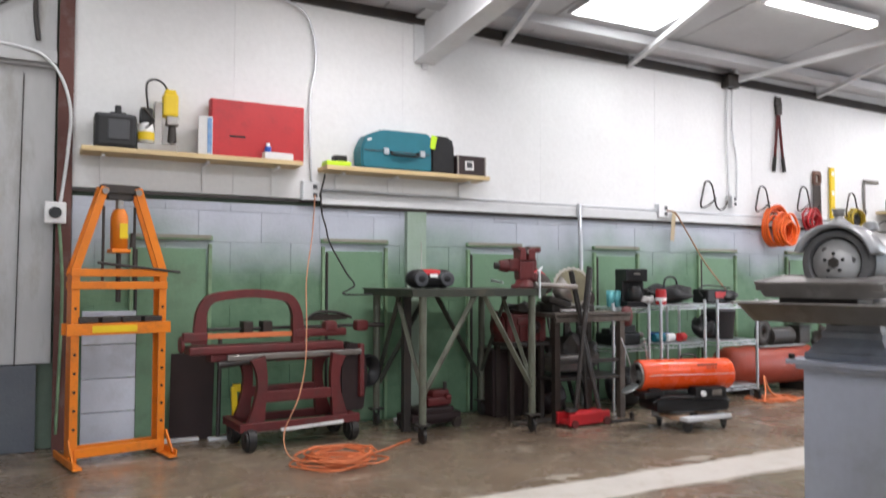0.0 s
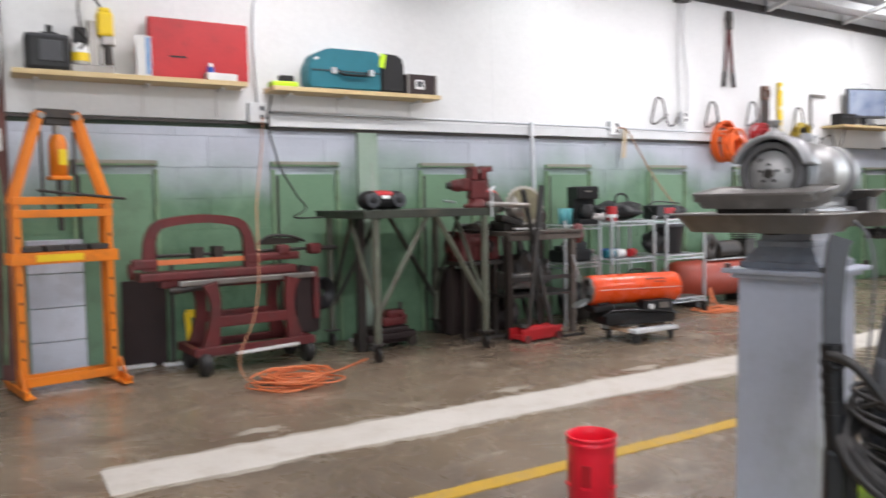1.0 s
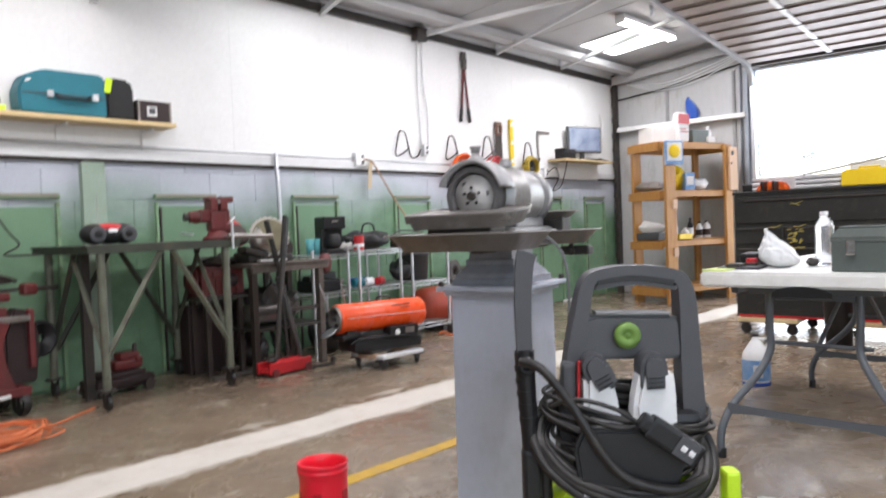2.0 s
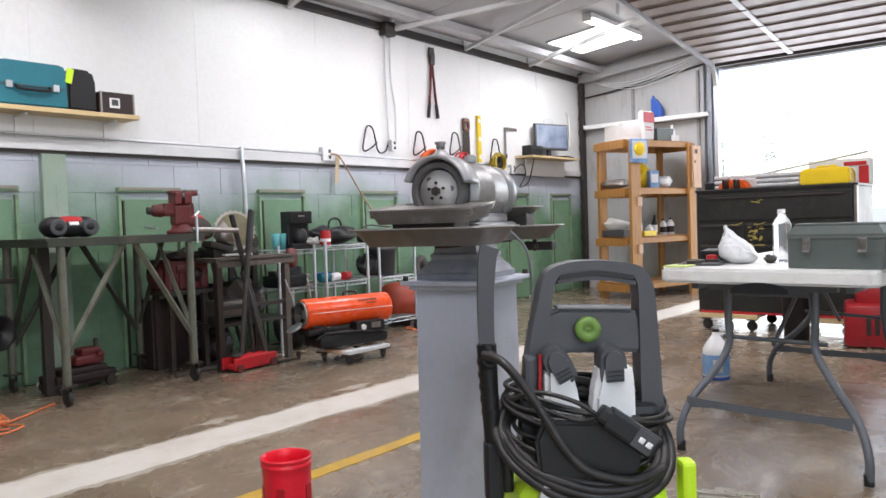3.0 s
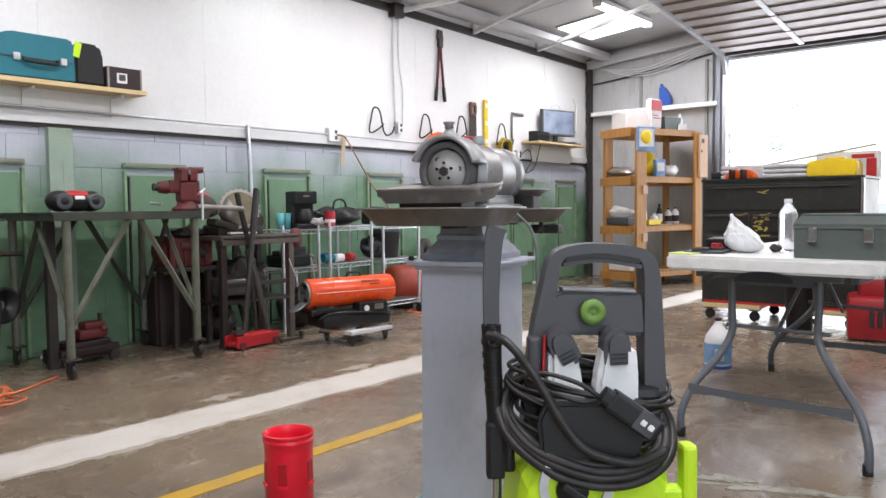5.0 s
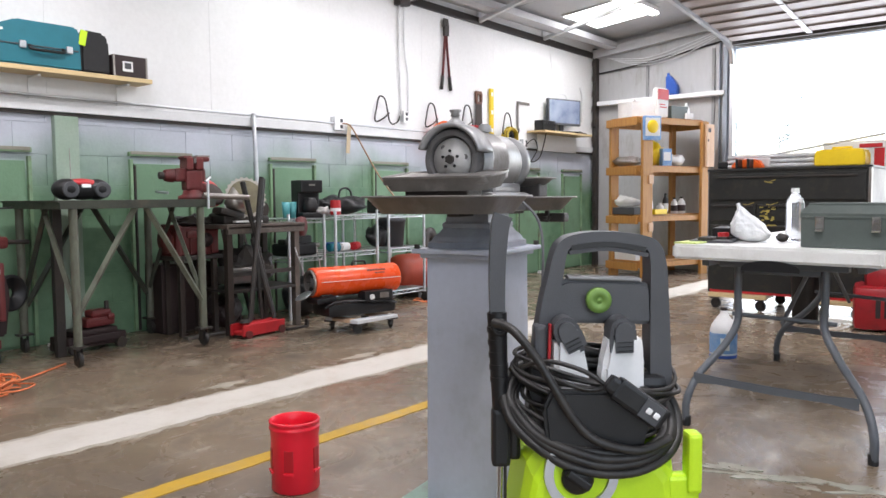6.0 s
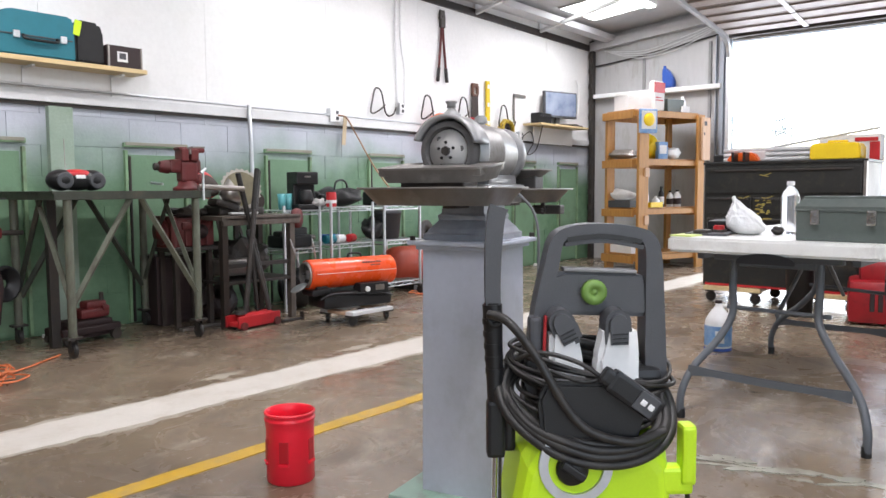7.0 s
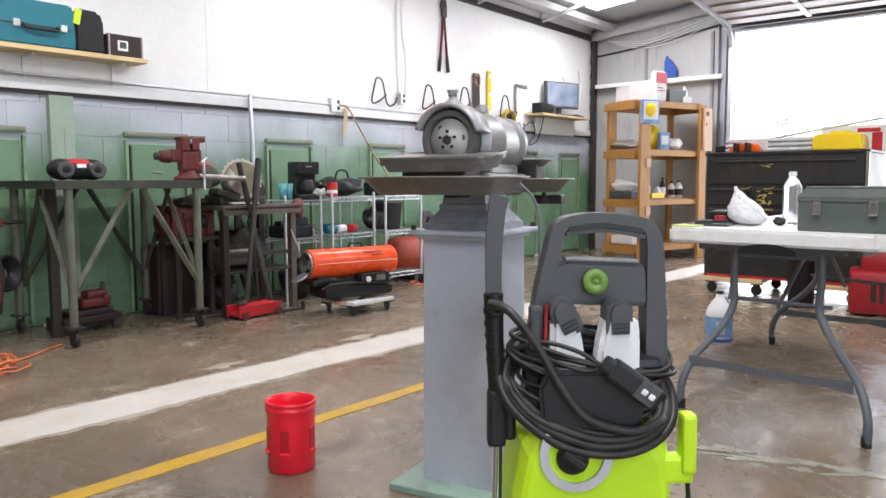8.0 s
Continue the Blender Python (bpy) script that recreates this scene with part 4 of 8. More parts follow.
part("dial_face", B((-0.02, -0.065, 0.068, 0.045, 0.003, 0.036), bevel=0.002), "dark_plastic", rd)
for s in (-1, 1):
    part("corner_guard", B((s * 0.112, -0.055, 0.065, 0.014, 0.016, 0.132), bevel=0.003), "bare_steel", rd)

# monitor shelf
ms = thing("plank_shelf", "thin plywood shelf with a monitor on the white wall", "shelf", 5.72, -0.04, 1.72)
part("board", B((0, -0.13, -0.012, 1.12, 0.26, 0.024), bevel=0.002), "pine", ms)
part("apron", B((0.05, -0.05, -0.13, 0.9, 0.02, 0.2), bevel=0.002), "white_wall", ms)
mo = thing("monitor", "old flat monitor showing a pale blue screen on the wall shelf", "monitor", 5.77, -0.18, 1.72, -14)
part("foot", B((0, 0.02, 0.012, 0.22, 0.14, 0.024), bevel=0.006), "dark_plastic", mo)
part("neck", B((0, 0.04, 0.07, 0.06, 0.03, 0.12), bevel=0.006), "dark_plastic", mo)
scr = part("bezel", B((0, 0, 0.255, 0.56, 0.04, 0.32), bevel=0.006), "dark_plastic", mo)
part("screen", B((0, -0.0215, 0.26, 0.52, 0.004, 0.28), bevel=0.001), "screen", scr)
part("cable_loop", sweep(smooth_path([(-0.1, 0.03, 0.40), (-0.08, 0.03, 0.46), (0, 0.03, 0.48), (0.07, 0.03, 0.46), (0.08, 0.03, 0.40)], 5), 0.006, 6), "grey_paint", mo, smooth=True)
ra = thing("radio", "black desk radio beside the monitor", "radio", 5.31, -0.2, 1.72)
part("case", B((0, 0, 0.06, 0.28, 0.12, 0.12), bevel=0.008), "black_plastic", ra)
for k in range(5):
    part("knob", B((-0.1 + 0.05 * k, -0.062, 0.085, 0.022, 0.008, 0.018), bevel=0.003), "dark_plastic", ra)
kb = thing("keyboard", "dark papers and a keyboard lying on the wall shelf", "keyboard", 6.08, -0.2, 1.72, 8)
part("tray", B((0, 0, 0.012, 0.3, 0.13, 0.02, 0, 0, 0), (0.04, 0.01, 0.028, 0.2, 0.1, 0.01, 0, 0, 12), bevel=0.003), "dark_steel", kb)
def crumple(w, d, h, seed, n=14):
    b = bmesh.new()
    bmesh.ops.create_icosphere(b, subdivisions=3, radius=1)
    for v in b.verts:
        k = 1 + 0.35 * noise.noise(v.co * 1.7 + Vector((seed, 0, 0))) + 0.15 * noise.noise(v.co * 5 + Vector((seed, 3, 0)))
        v.co = Vector((v.co.x * w / 2 * k, v.co.y * d / 2 * k, max(0, (v.co.z * 0.5 + 0.5)) * h * k))
    return b


def ribbon(pts, w, d):
    """A bar of rectangular section along points that lie in x and z."""
    b = bmesh.new()
    rings = []
    k = len(pts)
    for i, p in enumerate(pts):
        t = (pts[min(k - 1, i + 1)] - pts[max(0, i - 1)]).normalized()
        nrm = Vector((t.z, 0, -t.x))
        ww = w(i / (k - 1)) if callable(w) else w[0] + (w[1] - w[0]) * i / (k - 1)
        ring = []
        for a, c in ((-1, -1), (1, -1), (1, 1), (-1, 1)):
            ring.append(b.verts.new(p + nrm * a * ww / 2 + Vector((0, c * d / 2, 0))))
        rings.append(ring)
    for r0, r1 in zip(rings, rings[1:]):
        for j in range(4):
            b.faces.new((r0[j], r0[(j + 1) % 4], r1[(j + 1) % 4], r1[j]))
    b.faces.new(rings[0][::-1])
    b.faces.new(rings[-1])
    ed = [e for e in b.edges if len(e.link_faces) == 2 and e.calc_face_angle(0) > 0.9]
    bmesh.ops.bevel(b, geom=ed, offset=0.008, segments=3, affect="EDGES")
    return b


# ---------- the press ----------


def caster(parent, x, y, r=0.045, top=0.12, material="rubber", spin=0):
    """A swivel caster: plate, two short fork cheeks, tyre and pale hub."""
    c_, n_ = math.cos(radians(spin)), math.sin(radians(spin))
    fz, fh = (top + r - 0.008) / 2, top - r + 0.008
    cheeks = [(x + k * 0.018 * c_, y + k * 0.018 * n_, fz, 0.004, r * 0.7, fh, 0, 0, spin) for k in (-1, 1)]
    e = part("caster", B((x, y, top - 0.006, 0.09, 0.07, 0.012), *cheeks, bevel=0.0015), "dark_steel", parent)
    part("wheel", rod((x - 0.013 * c_, y - 0.013 * n_, r), (x + 0.013 * c_, y + 0.013 * n_, r), r, r, 20, 0.006), material, e, smooth=True)
    return e


pr_ = thing("shop_press", "tall orange hydraulic shop press with a bottle jack", "press", -2.33, -0.46, 0, 11)
pr_.scale = (0.985, 1.0, 0.99)
for s in (-1, 1):
    part("upright", B((s * 0.235, -0.045, 0.53, 0.042, 0.012, 1.02), (s * 0.235, 0.045, 0.53, 0.042, 0.012, 1.02), (s * 0.252, 0, 0.53, 0.008, 0.09, 1.02), bevel=0.002), "orange_paint", pr_)
    part("leaning_bar", B((s * 0.168, -0.04, 1.275, 0.045, 0.012, 0.52, 0, -s * 17.5, 0), (s * 0.168, 0.04, 1.275, 0.045, 0.012, 0.52, 0, -s * 17.5, 0), bevel=0.003), "orange_paint", pr_)
    part("foot", B((s * 0.25, 0, 0.02, 0.05, 0.42, 0.012), (s * 0.27, 0, 0.035, 0.01, 0.42, 0.04), bevel=0.003), "orange_paint", pr_)
    part("foot_brace", B((s * 0.262, -0.11, 0.085, 0.01, 0.16, 0.03, 45, 0, 0), bevel=0.002), "orange_paint", pr_)
    for zz in (0.2, 0.3, 0.4, 0.5, 0.6, 0.85):
        part("pin_hole", rod((s * 0.235, -0.054, zz), (s * 0.235, -0.0505, zz), 0.008), "black_plastic", pr_)
    part("bolt", rod((s * 0.09, -0.056, 1.50), (s * 0.09, -0.04, 1.50), 0.018), "bare_steel", pr_)
for zz in (1.045, 0.975):
    part("cross_rail", B((0, -0.052, zz, 0.52, 0.012, 0.042), (0, 0.052, zz, 0.52, 0.012, 0.042), bevel=0.003), "orange_paint", pr_)
part("crown", B((0, 0, 1.515, 0.20, 0.085, 0.05), (0, 0, 1.48, 0.14, 0.06, 0.05), bevel=0.006), "dark_steel", pr_, "dark steel crown")
part("bed", B((0, -0.055, 0.735, 0.56, 0.014, 0.065), (0, 0.055, 0.735, 0.56, 0.014, 0.065), bevel=0.003), "orange_paint", pr_)
part("warning_label", B((-0.03, -0.0635, 0.735, 0.24, 0.003, 0.038), bevel=0.001), "yellow_plastic", pr_, "yellow warning label")
for k in range(4):
    part("bed_plate", B((-0.17 + 0.115 * k, 0, 0.785, 0.10, 0.13, 0.03, 0, 0, 4 * (k % 2)), bevel=0.004), "dark_steel", pr_)
part("base_rail", B((0, -0.05, 0.07, 0.46, 0.012, 0.05), (0, 0.05, 0.07, 0.46, 0.012, 0.05), bevel=0.003), "orange_paint", pr_)
jack = part("bottle_jack", lathe([(0, 1.175), (0.046, 1.175), (0.047, 1.35), (0.042, 1.375), (0.032, 1.40), (0.026, 1.405), (0, 1.405)], 24), "orange_paint", pr_, "orange bottle jack", True)
part("jack_label", B((0.012, -0.0455, 1.28, 0.045, 0.006, 0.085), bevel=0.002), "yellow_plastic", jack, "yellow label")
part("jack_base", B((0, 0, 1.168, 0.105, 0.10, 0.022), bevel=0.006), "orange_paint", jack)
part("jack_ram", rod((0, 0, 1.36), (0, 0, 1.47), 0.022), "bare_steel", jack, smooth=True)
part("pump", rod((0.07, -0.01, 1.19), (0.075, -0.01, 1.27), 0.014), "dark_steel", jack, smooth=True)
part("ram", rod((0, 0, 1.16), (0, 0, 0.88), 0.014), "dark_steel", pr_, smooth=True)
for s in (-1, 1):
    part("return_spring", rod((s * 0.085, 0, 1.42), (s * 0.085, 0, 1.0), 0.008), "dark_steel", pr_, smooth=True)
part("lever_bar", rod((-0.13, -0.07, 1.10), (0.32, -0.09, 1.05), 0.008), "dark_steel", pr_, "loose dark lever bar", True)
lp = thing("steel_plate", "dark maroon steel plate leaning against the wall", "plate", -1.87, -0.15, 0, 0)
part("plate", B((0, 0, 0.27, 0.26, 0.012, 0.55, 6, 0, 0), bevel=0.003), "maroon", lp)
yt = thing("yellow_bar", "short yellow tool standing behind the saw", "tool", -1.64, -0.3, 0)
part("bar", B((0, 0, 0.19, 0.035, 0.03, 0.3, 4, -4, 0), (0.01, 0, 0.33, 0.05, 0.025, 0.05), (0, 0, 0.025, 0.05, 0.05, 0.05), bevel=0.005), "yellow_plastic", yt)
ck = thing("steel_offcut", "dark steel bar leaning behind the saw", "bar", -1.72, -0.2, 0)
part("bar", rod((0, 0, 0), (0.03, 0.1, 0.62), 0.014), "dark_steel", ck)

# ---------- the power hacksaw ----------
ps = thing("power_hacksaw", "old dark red power hacksaw on an iron stand with wheels", "hacksaw", -1.32, -0.45, 0, 4)
bow = smooth_path([(-0.575, 0, 0.62), (-0.572, 0, 0.72), (-0.565, 0, 0.80), (-0.53, 0, 0.868), (-0.46, 0, 0.898), (-0.27, 0, 0.915), (-0.09, 0, 0.898), (-0.02, 0, 0.868), (0.015, 0, 0.80), (0.025, 0, 0.72), (0.03, 0, 0.60)], 6)
part("bow", ribbon(bow, lambda f: 0.050 + 0.03 * (2 * abs(f - 0.5)) ** 2, 0.045), "machine_red", ps, smooth=True)
part("blade", B((-0.28, 0, 0.665, 0.62, 0.006, 0.03), bevel=0.001), "orange_cord", ps, "orange saw blade")
for bx_c, bw_c in ((-0.60, 0.14), (0.05, 0.10)):
    part("blade_clamp", B((bx_c, 0, 0.662, bw_c, 0.055, 0.06), bevel=0.012), "machine_red", ps)
part("bed", B((-0.16, 0.03, 0.585, 0.96, 0.16, 0.05), (-0.24, 0.03, 0.54, 0.55, 0.12, 0.05), bevel=0.012), "machine_red", ps)
part("arm", B((0.18, 0.02, 0.665, 0.36, 0.06, 0.05), bevel=0.015), "machine_red", ps)
part("slide_rod", rod((-0.56, 0.06, 0.70), (0.5, 0.06, 0.70), 0.010), "dark_steel", ps, smooth=True)
for hx_ in (0.25, 0.47):
    part("slide_head", B((hx_, 0.02, 0.70, 0.085, 0.08, 0.07), bevel=0.02), "machine_red", ps)
part("slide_end", rod((0.48, 0.06, 0.70), (0.66, 0.06, 0.695), 0.014), "dark_steel", ps, smooth=True)
part("oil_pipe", sweep(smooth_path([(0.10, 0.05, 0.74), (0.18, 0.05, 0.79), (0.32, 0.05, 0.785), (0.42, 0.05, 0.75)], 5), 0.010, 7), "dark_steel", ps, smooth=True)
part("link_plate", slab([(0.08, 0.74), (0.20, 0.78), (0.38, 0.77), (0.40, 0.74), (0.2, 0.735)], 0.03, pose(0, 0.09, 0, 90, 0, 0), 0.004), "rust", ps)
part("feed_shaft", rod((-0.48, -0.06, 0.50), (-0.1, -0.06, 0.535), 0.022), "dark_steel", ps, smooth=True)
part("side_rail", B((0.0, -0.07, 0.54, 0.86, 0.03, 0.035), bevel=0.008), "bare_steel", ps, "worn bright slide rail")
part("casting", slab([(-0.36, 0.57), (0.34, 0.57), (0.34, 0.52), (0.20, 0.50), (-0.12, 0.50), (-0.30, 0.54)], 0.11, pose(0, 0.09, 0, 90, 0, 0), 0.008), "machine_red", ps)
for s in (-0.28, -0.16):
    part("vise_jaw", B((s, 0.05, 0.70, 0.06, 0.09, 0.09), (s - 0.03, 0.05, 0.66, 0.09, 0.09, 0.03), bevel=0.008), "rust", ps)
part("screw_wheel", rod((-0.68, 0.02, 0.62), (-0.66, 0.02, 0.62), 0.05, 0.05, 20, 0.006), "machine_red", ps, smooth=True)


def cast_leg(xc, yy, s):
    """A flat cast leg: broad at the head, waisted, flared to the foot."""
    pts = smooth_path([(xc - s * 0.01, yy, 0.535), (xc + s * 0.012, yy, 0.45), (xc + s * 0.016, yy, 0.36), (xc, yy, 0.25), (xc - s * 0.02, yy, 0.15)], 5)
    return ribbon(pts, lambda f: 0.058 + 0.04 * (2 * abs(f - 0.45)) ** 2, 0.04)


for yy in (-0.12, 0.15):
    part("leg", cast_leg(-0.255, yy, 1), "machine_red", ps, smooth=True)
    part("leg", cast_leg(0.24, yy, -1), "machine_red", ps, smooth=True)
part("drip_strip", B((0.06, -0.178, 0.122, 0.40, 0.016, 0.018, 0, -2, 0), bevel=0.003), "card_white", ps, "pale strip along the base")
part("gear_case", slab([(0.30, 0.16), (0.47, 0.16), (0.50, 0.40), (0.46, 0.58), (0.36, 0.60), (0.30, 0.45)], 0.10, pose(0, 0.06, 0, 90, 0, 0), 0.012), "maroon", ps, "dark greasy gear case")
part("cross_rail", B((-0.01, -0.12, 0.305, 0.46, 0.03, 0.065), (-0.01, 0.15, 0.305, 0.46, 0.03, 0.065), bevel=0.008), "machine_red", ps)
part("base_frame", B((0.0, -0.15, 0.14, 0.76, 0.035, 0.05), (0.0, 0.17, 0.14, 0.76, 0.035, 0.05), (-0.36, 0, 0.14, 0.04, 0.30, 0.045), (0.36, 0, 0.14, 0.04, 0.30, 0.045), bevel=0.005), "machine_red", ps)
part("drip_tray", B((-0.02, -0.02, 0.11, 0.55, 0.26, 0.012), bevel=0.003), "bare_steel", ps)
part("flywheel", lathe([(0.03, -0.02), (0.105, -0.02), (0.11, 0.0), (0.105, 0.02), (0.09, 0.02), (0.085, 0.008), (0.03, 0.008), (0.03, -0.02)], 28, pose(0.53, 0.03, 0.40, 90, 0, 20)), "black_plastic", ps, "dark iron flywheel", True)
part("motor", rod((0.40, 0.0, 0.27), (0.40, 0.2, 0.27), 0.085, 0.085, 20, 0.012), "dark_steel", ps, smooth=True)
part("gear_guard", B((0.44, -0.05, 0.42, 0.035, 0.05, 0.34), bevel=0.015), "machine_red", ps)
for wx, wy in ((-0.32, -0.15), (0.34, -0.12), (-0.32, 0.15), (0.34, 0.15)):
    wh = part("wheel", rod((wx - 0.03, wy, 0.068), (wx + 0.03, wy, 0.068), 0.068, 0.068, 24, 0.012), "rubber", ps, smooth=True)
    part("fork", B((wx, wy, 0.115, 0.075, 0.06, 0.02), (wx - 0.037, wy, 0.09, 0.006, 0.04, 0.06), (wx + 0.037, wy, 0.09, 0.006, 0.04, 0.06), bevel=0.002), "dark_steel", wh)

# ---------- cords on the floor ----------


def floor_coil(x, y, rx, ry, loops, label, seed, r=0.0065):
    rng = random.Random(seed)
    e = thing("extension_cord", label, "cord", x, y, 0)
    for i in range(loops):
        f = rng.uniform(0.55, 1.05)
        ox, oy, rot = rng.uniform(-0.08, 0.08), rng.uniform(-0.055, 0.055), rng.uniform(0, 6.28)
        skew = rng.uniform(-0.5, 0.5)
        zl = 0.007 + 0.0035 * i
        pts = [(ox + rx * f * math.cos(rot + j * math.tau / 12) + rng.uniform(-0.012, 0.012), oy + ry * f * (math.sin(rot + j * math.tau / 12) + skew * math.cos(rot + j * math.tau / 12)) + rng.uniform(-0.014, 0.014), max(0.007, zl + rng.uniform(-0.006, 0.008))) for j in range(12)]
        part("loop", sweep(smooth_path(pts, 5, True), r, 6, True), "orange_cord", e, smooth=True)
    return e


floor_coil(-1.29, -1.13, 0.195, 0.165, 18, "untidy coil of orange extension cord on the floor", 7, 0.0048)
cord("extension_cord", [(-1.04, -1.02, 0.01), (-0.92, -0.95, 0.008), (-0.80, -0.86, 0.007), (-0.66, -0.76, 0.007)], 0.006, "orange_cord", "loose orange cord end on the floor")
cord("extension_cord", [(-1.47, -1.12, 0.01), (-1.44, -1.2, 0.007), (-1.3, -1.28, 0.007), (-1.15, -1.24, 0.007)], 0.006, "orange_cord", "loose orange cord strand on the floor")
floor_coil(2.72, -0.72, 0.24, 0.12, 5, "loose orange cord lying by the wire rack", 11)
cord("extension_cord", [(2.5, -0.78, 0.01), (2.62, -0.7, 0.08), (2.7, -0.62, 0.19), (2.74, -0.66, 0.05), (2.9, -0.72, 0.008), (3.4, -0.8, 0.007)], 0.008, "orange_cord", "orange cord looped over the rack foot")

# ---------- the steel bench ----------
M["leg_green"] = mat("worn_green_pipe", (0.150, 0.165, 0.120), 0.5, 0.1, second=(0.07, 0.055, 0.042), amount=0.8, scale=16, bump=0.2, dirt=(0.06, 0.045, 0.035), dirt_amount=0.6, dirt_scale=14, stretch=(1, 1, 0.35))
be = thing("work_bench", "greasy green steel work bench on casters with angled braces", "work bench", -0.235, -0.53, 0)
part("top", B((0, 0, 0.935, 1.0, 0.78, 0.012), (0, -0.375, 0.912, 0.98, 0.03, 0.04), (0, 0.375, 0.912, 0.98, 0.03, 0.04), (-0.475, 0, 0.912, 0.03, 0.74, 0.04), (0.475, 0, 0.912, 0.03, 0.74, 0.04), bevel=0.002), "bench_green", be)
for lx, ly in ((-0.405, -0.355), (0.405, -0.345), (-0.42, 0.33), (0.42, 0.33)):
    part("leg", rod((lx, ly, 0.12), (lx, ly, 0.90), 0.024, 0.024, 14), "leg_green", be, "worn pale green pipe leg", True)
    caster(be, lx, ly, 0.045, 0.12)
# back braces take the darker green: under-bench shade put into their colour
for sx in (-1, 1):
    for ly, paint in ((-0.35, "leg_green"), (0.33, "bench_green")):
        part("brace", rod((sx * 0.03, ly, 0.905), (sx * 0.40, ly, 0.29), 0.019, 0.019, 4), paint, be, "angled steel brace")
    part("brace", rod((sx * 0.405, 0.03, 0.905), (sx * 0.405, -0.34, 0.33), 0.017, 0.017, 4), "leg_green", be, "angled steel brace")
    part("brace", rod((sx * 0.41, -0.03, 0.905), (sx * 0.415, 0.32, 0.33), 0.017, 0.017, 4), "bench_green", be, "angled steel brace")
part("round_bar", rod((0.46, -0.3, 0.965), (0.78, -0.34, 0.95), 0.018), "bare_steel", be, "loose steel pipe on the bench", True)
part("clamp_rod", rod((0.43, -0.40, 0.88), (0.43, -0.40, 1.06), 0.008), "zinc", be, smooth=True)
part("clamp_handle", rods(((0.40, -0.42, 1.05), (0.45, -0.40, 1.08), 0.008)), "zinc", be, smooth=True)

bb = thing("boombox", "black and red rounded portable radio on the bench", "radio", -0.50, -0.70, 0.941, 0)


def egg(cx, cz, rx, ry, rz, seg=24):
    """A squashed ball: one lobe of the rounded case."""
    e_ = bmesh.new()
    bmesh.ops.create_uvsphere(e_, u_segments=seg, v_segments=14, radius=1, matrix=Matrix.Translation((cx, 0, cz)) @ Matrix.Diagonal((rx, ry, rz, 1)))
    return e_


body_b = egg(-0.088, 0.063, 0.080, 0.078, 0.062)
join(body_b, egg(0.088, 0.063, 0.080, 0.078, 0.062))
join(body_b, egg(0.0, 0.060, 0.13, 0.066, 0.058))
part("body", body_b, "black_plastic", bb, smooth=True)
part("top_panel", egg(0.0, 0.096, 0.105, 0.060, 0.030), "red_paint", bb, "red top panel", True)
part("display", B((0.0, -0.060, 0.082, 0.055, 0.012, 0.022, -20, 0, 0), bevel=0.004), "white_plastic", bb)
for s in (-1, 1):
    part("speaker", lathe([(0, 0), (0.046, 0), (0.048, 0.006), (0.041, 0.010), (0.02, 0.004), (0, 0.007)], 24, pose(s * 0.094, -0.068, 0.060, 90, 0, 0)), "dark_plastic", bb, smooth=True)

part("antenna", rod((-0.05, 0.02, 0.11), (-0.052, 0.02, 0.30), 0.0025, seg=8), "bare_steel", bb, "thin raised antenna", True)

vi = thing("bench_vise", "heavy dark red bench vise bolted to the bench", "vise", 0.228, -0.70, 0.941, -12)
vi.scale = (0.92, 0.95, 1.02)
part("base", lathe([(0, 0), (0.10, 0), (0.10, 0.018), (0.07, 0.03), (0.06, 0.06), (0, 0.06)], 24), "machine_red", vi, smooth=True)
part("body", B((0.0, 0, 0.12, 0.12, 0.12, 0.13), (-0.02, 0, 0.155, 0.22, 0.075, 0.085), (0.05, 0, 0.075, 0.09, 0.10, 0.06), bevel=0.018), "machine_red", vi)
part("fixed_jaw", B((0.035, 0, 0.225, 0.055, 0.15, 0.075), (0.06, 0, 0.255, 0.10, 0.13, 0.03), bevel=0.012), "machine_red", vi)
part("moving_jaw", B((-0.035, 0, 0.225, 0.05, 0.15, 0.08), (-0.045, 0, 0.265, 0.06, 0.12, 0.02), bevel=0.012), "machine_red", vi)
part("jaw_plate", B((0.0, 0, 0.245, 0.014, 0.15, 0.03), (0.07, 0, 0.275, 0.09, 0.10, 0.012), bevel=0.002), "bare_steel", vi)
part("screw_boss", rod((-0.13, 0, 0.15), (-0.20, 0, 0.15), 0.045, 0.035, 20, 0.006), "machine_red", vi, smooth=True)
part("screw_end", rod((-0.20, 0, 0.15), (-0.235, 0, 0.15), 0.024, 0.024, 18, 0.004), "dark_steel", vi, smooth=True)
part("handle", rod((-0.22, -0.13, 0.04), (-0.22, 0.10, 0.05), 0.008), "zinc", vi, smooth=True)

# red discs behind the vise
gw = thing("abrasive_wheel", "red disc covers leaning at the bench end", "disc", 0.47, -0.50, 0.941, 0)
part("disc", lathe([(0, 0.0), (0.105, 0.0), (0.11, 0.02), (0.08, 0.045), (0.0, 0.055)], 28, pose(0, 0, 0.035, 62, 12, 0)), "red_paint", gw, smooth=True)
part("lower_disc", lathe([(0, 0.0), (0.085, 0.0), (0.09, 0.015), (0.07, 0.03), (0.0, 0.035)], 28, pose(0.02, -0.03, 0.03, 58, 16, 0)), "rust", gw, smooth=True)

gc = thing("grease_cover", "dented dark grey funnel lying at the bench end", "funnel", 0.56, -0.58, 0.86, 25)
part("cone", lathe([(0.02, 0.0), (0.10, 0.10), (0.104, 0.10), (0.024, 0.0), (0.02, 0.0)], 20, pose(0, 0, 0.03, 40, 60, 0)), "bare_steel", gc, smooth=True)
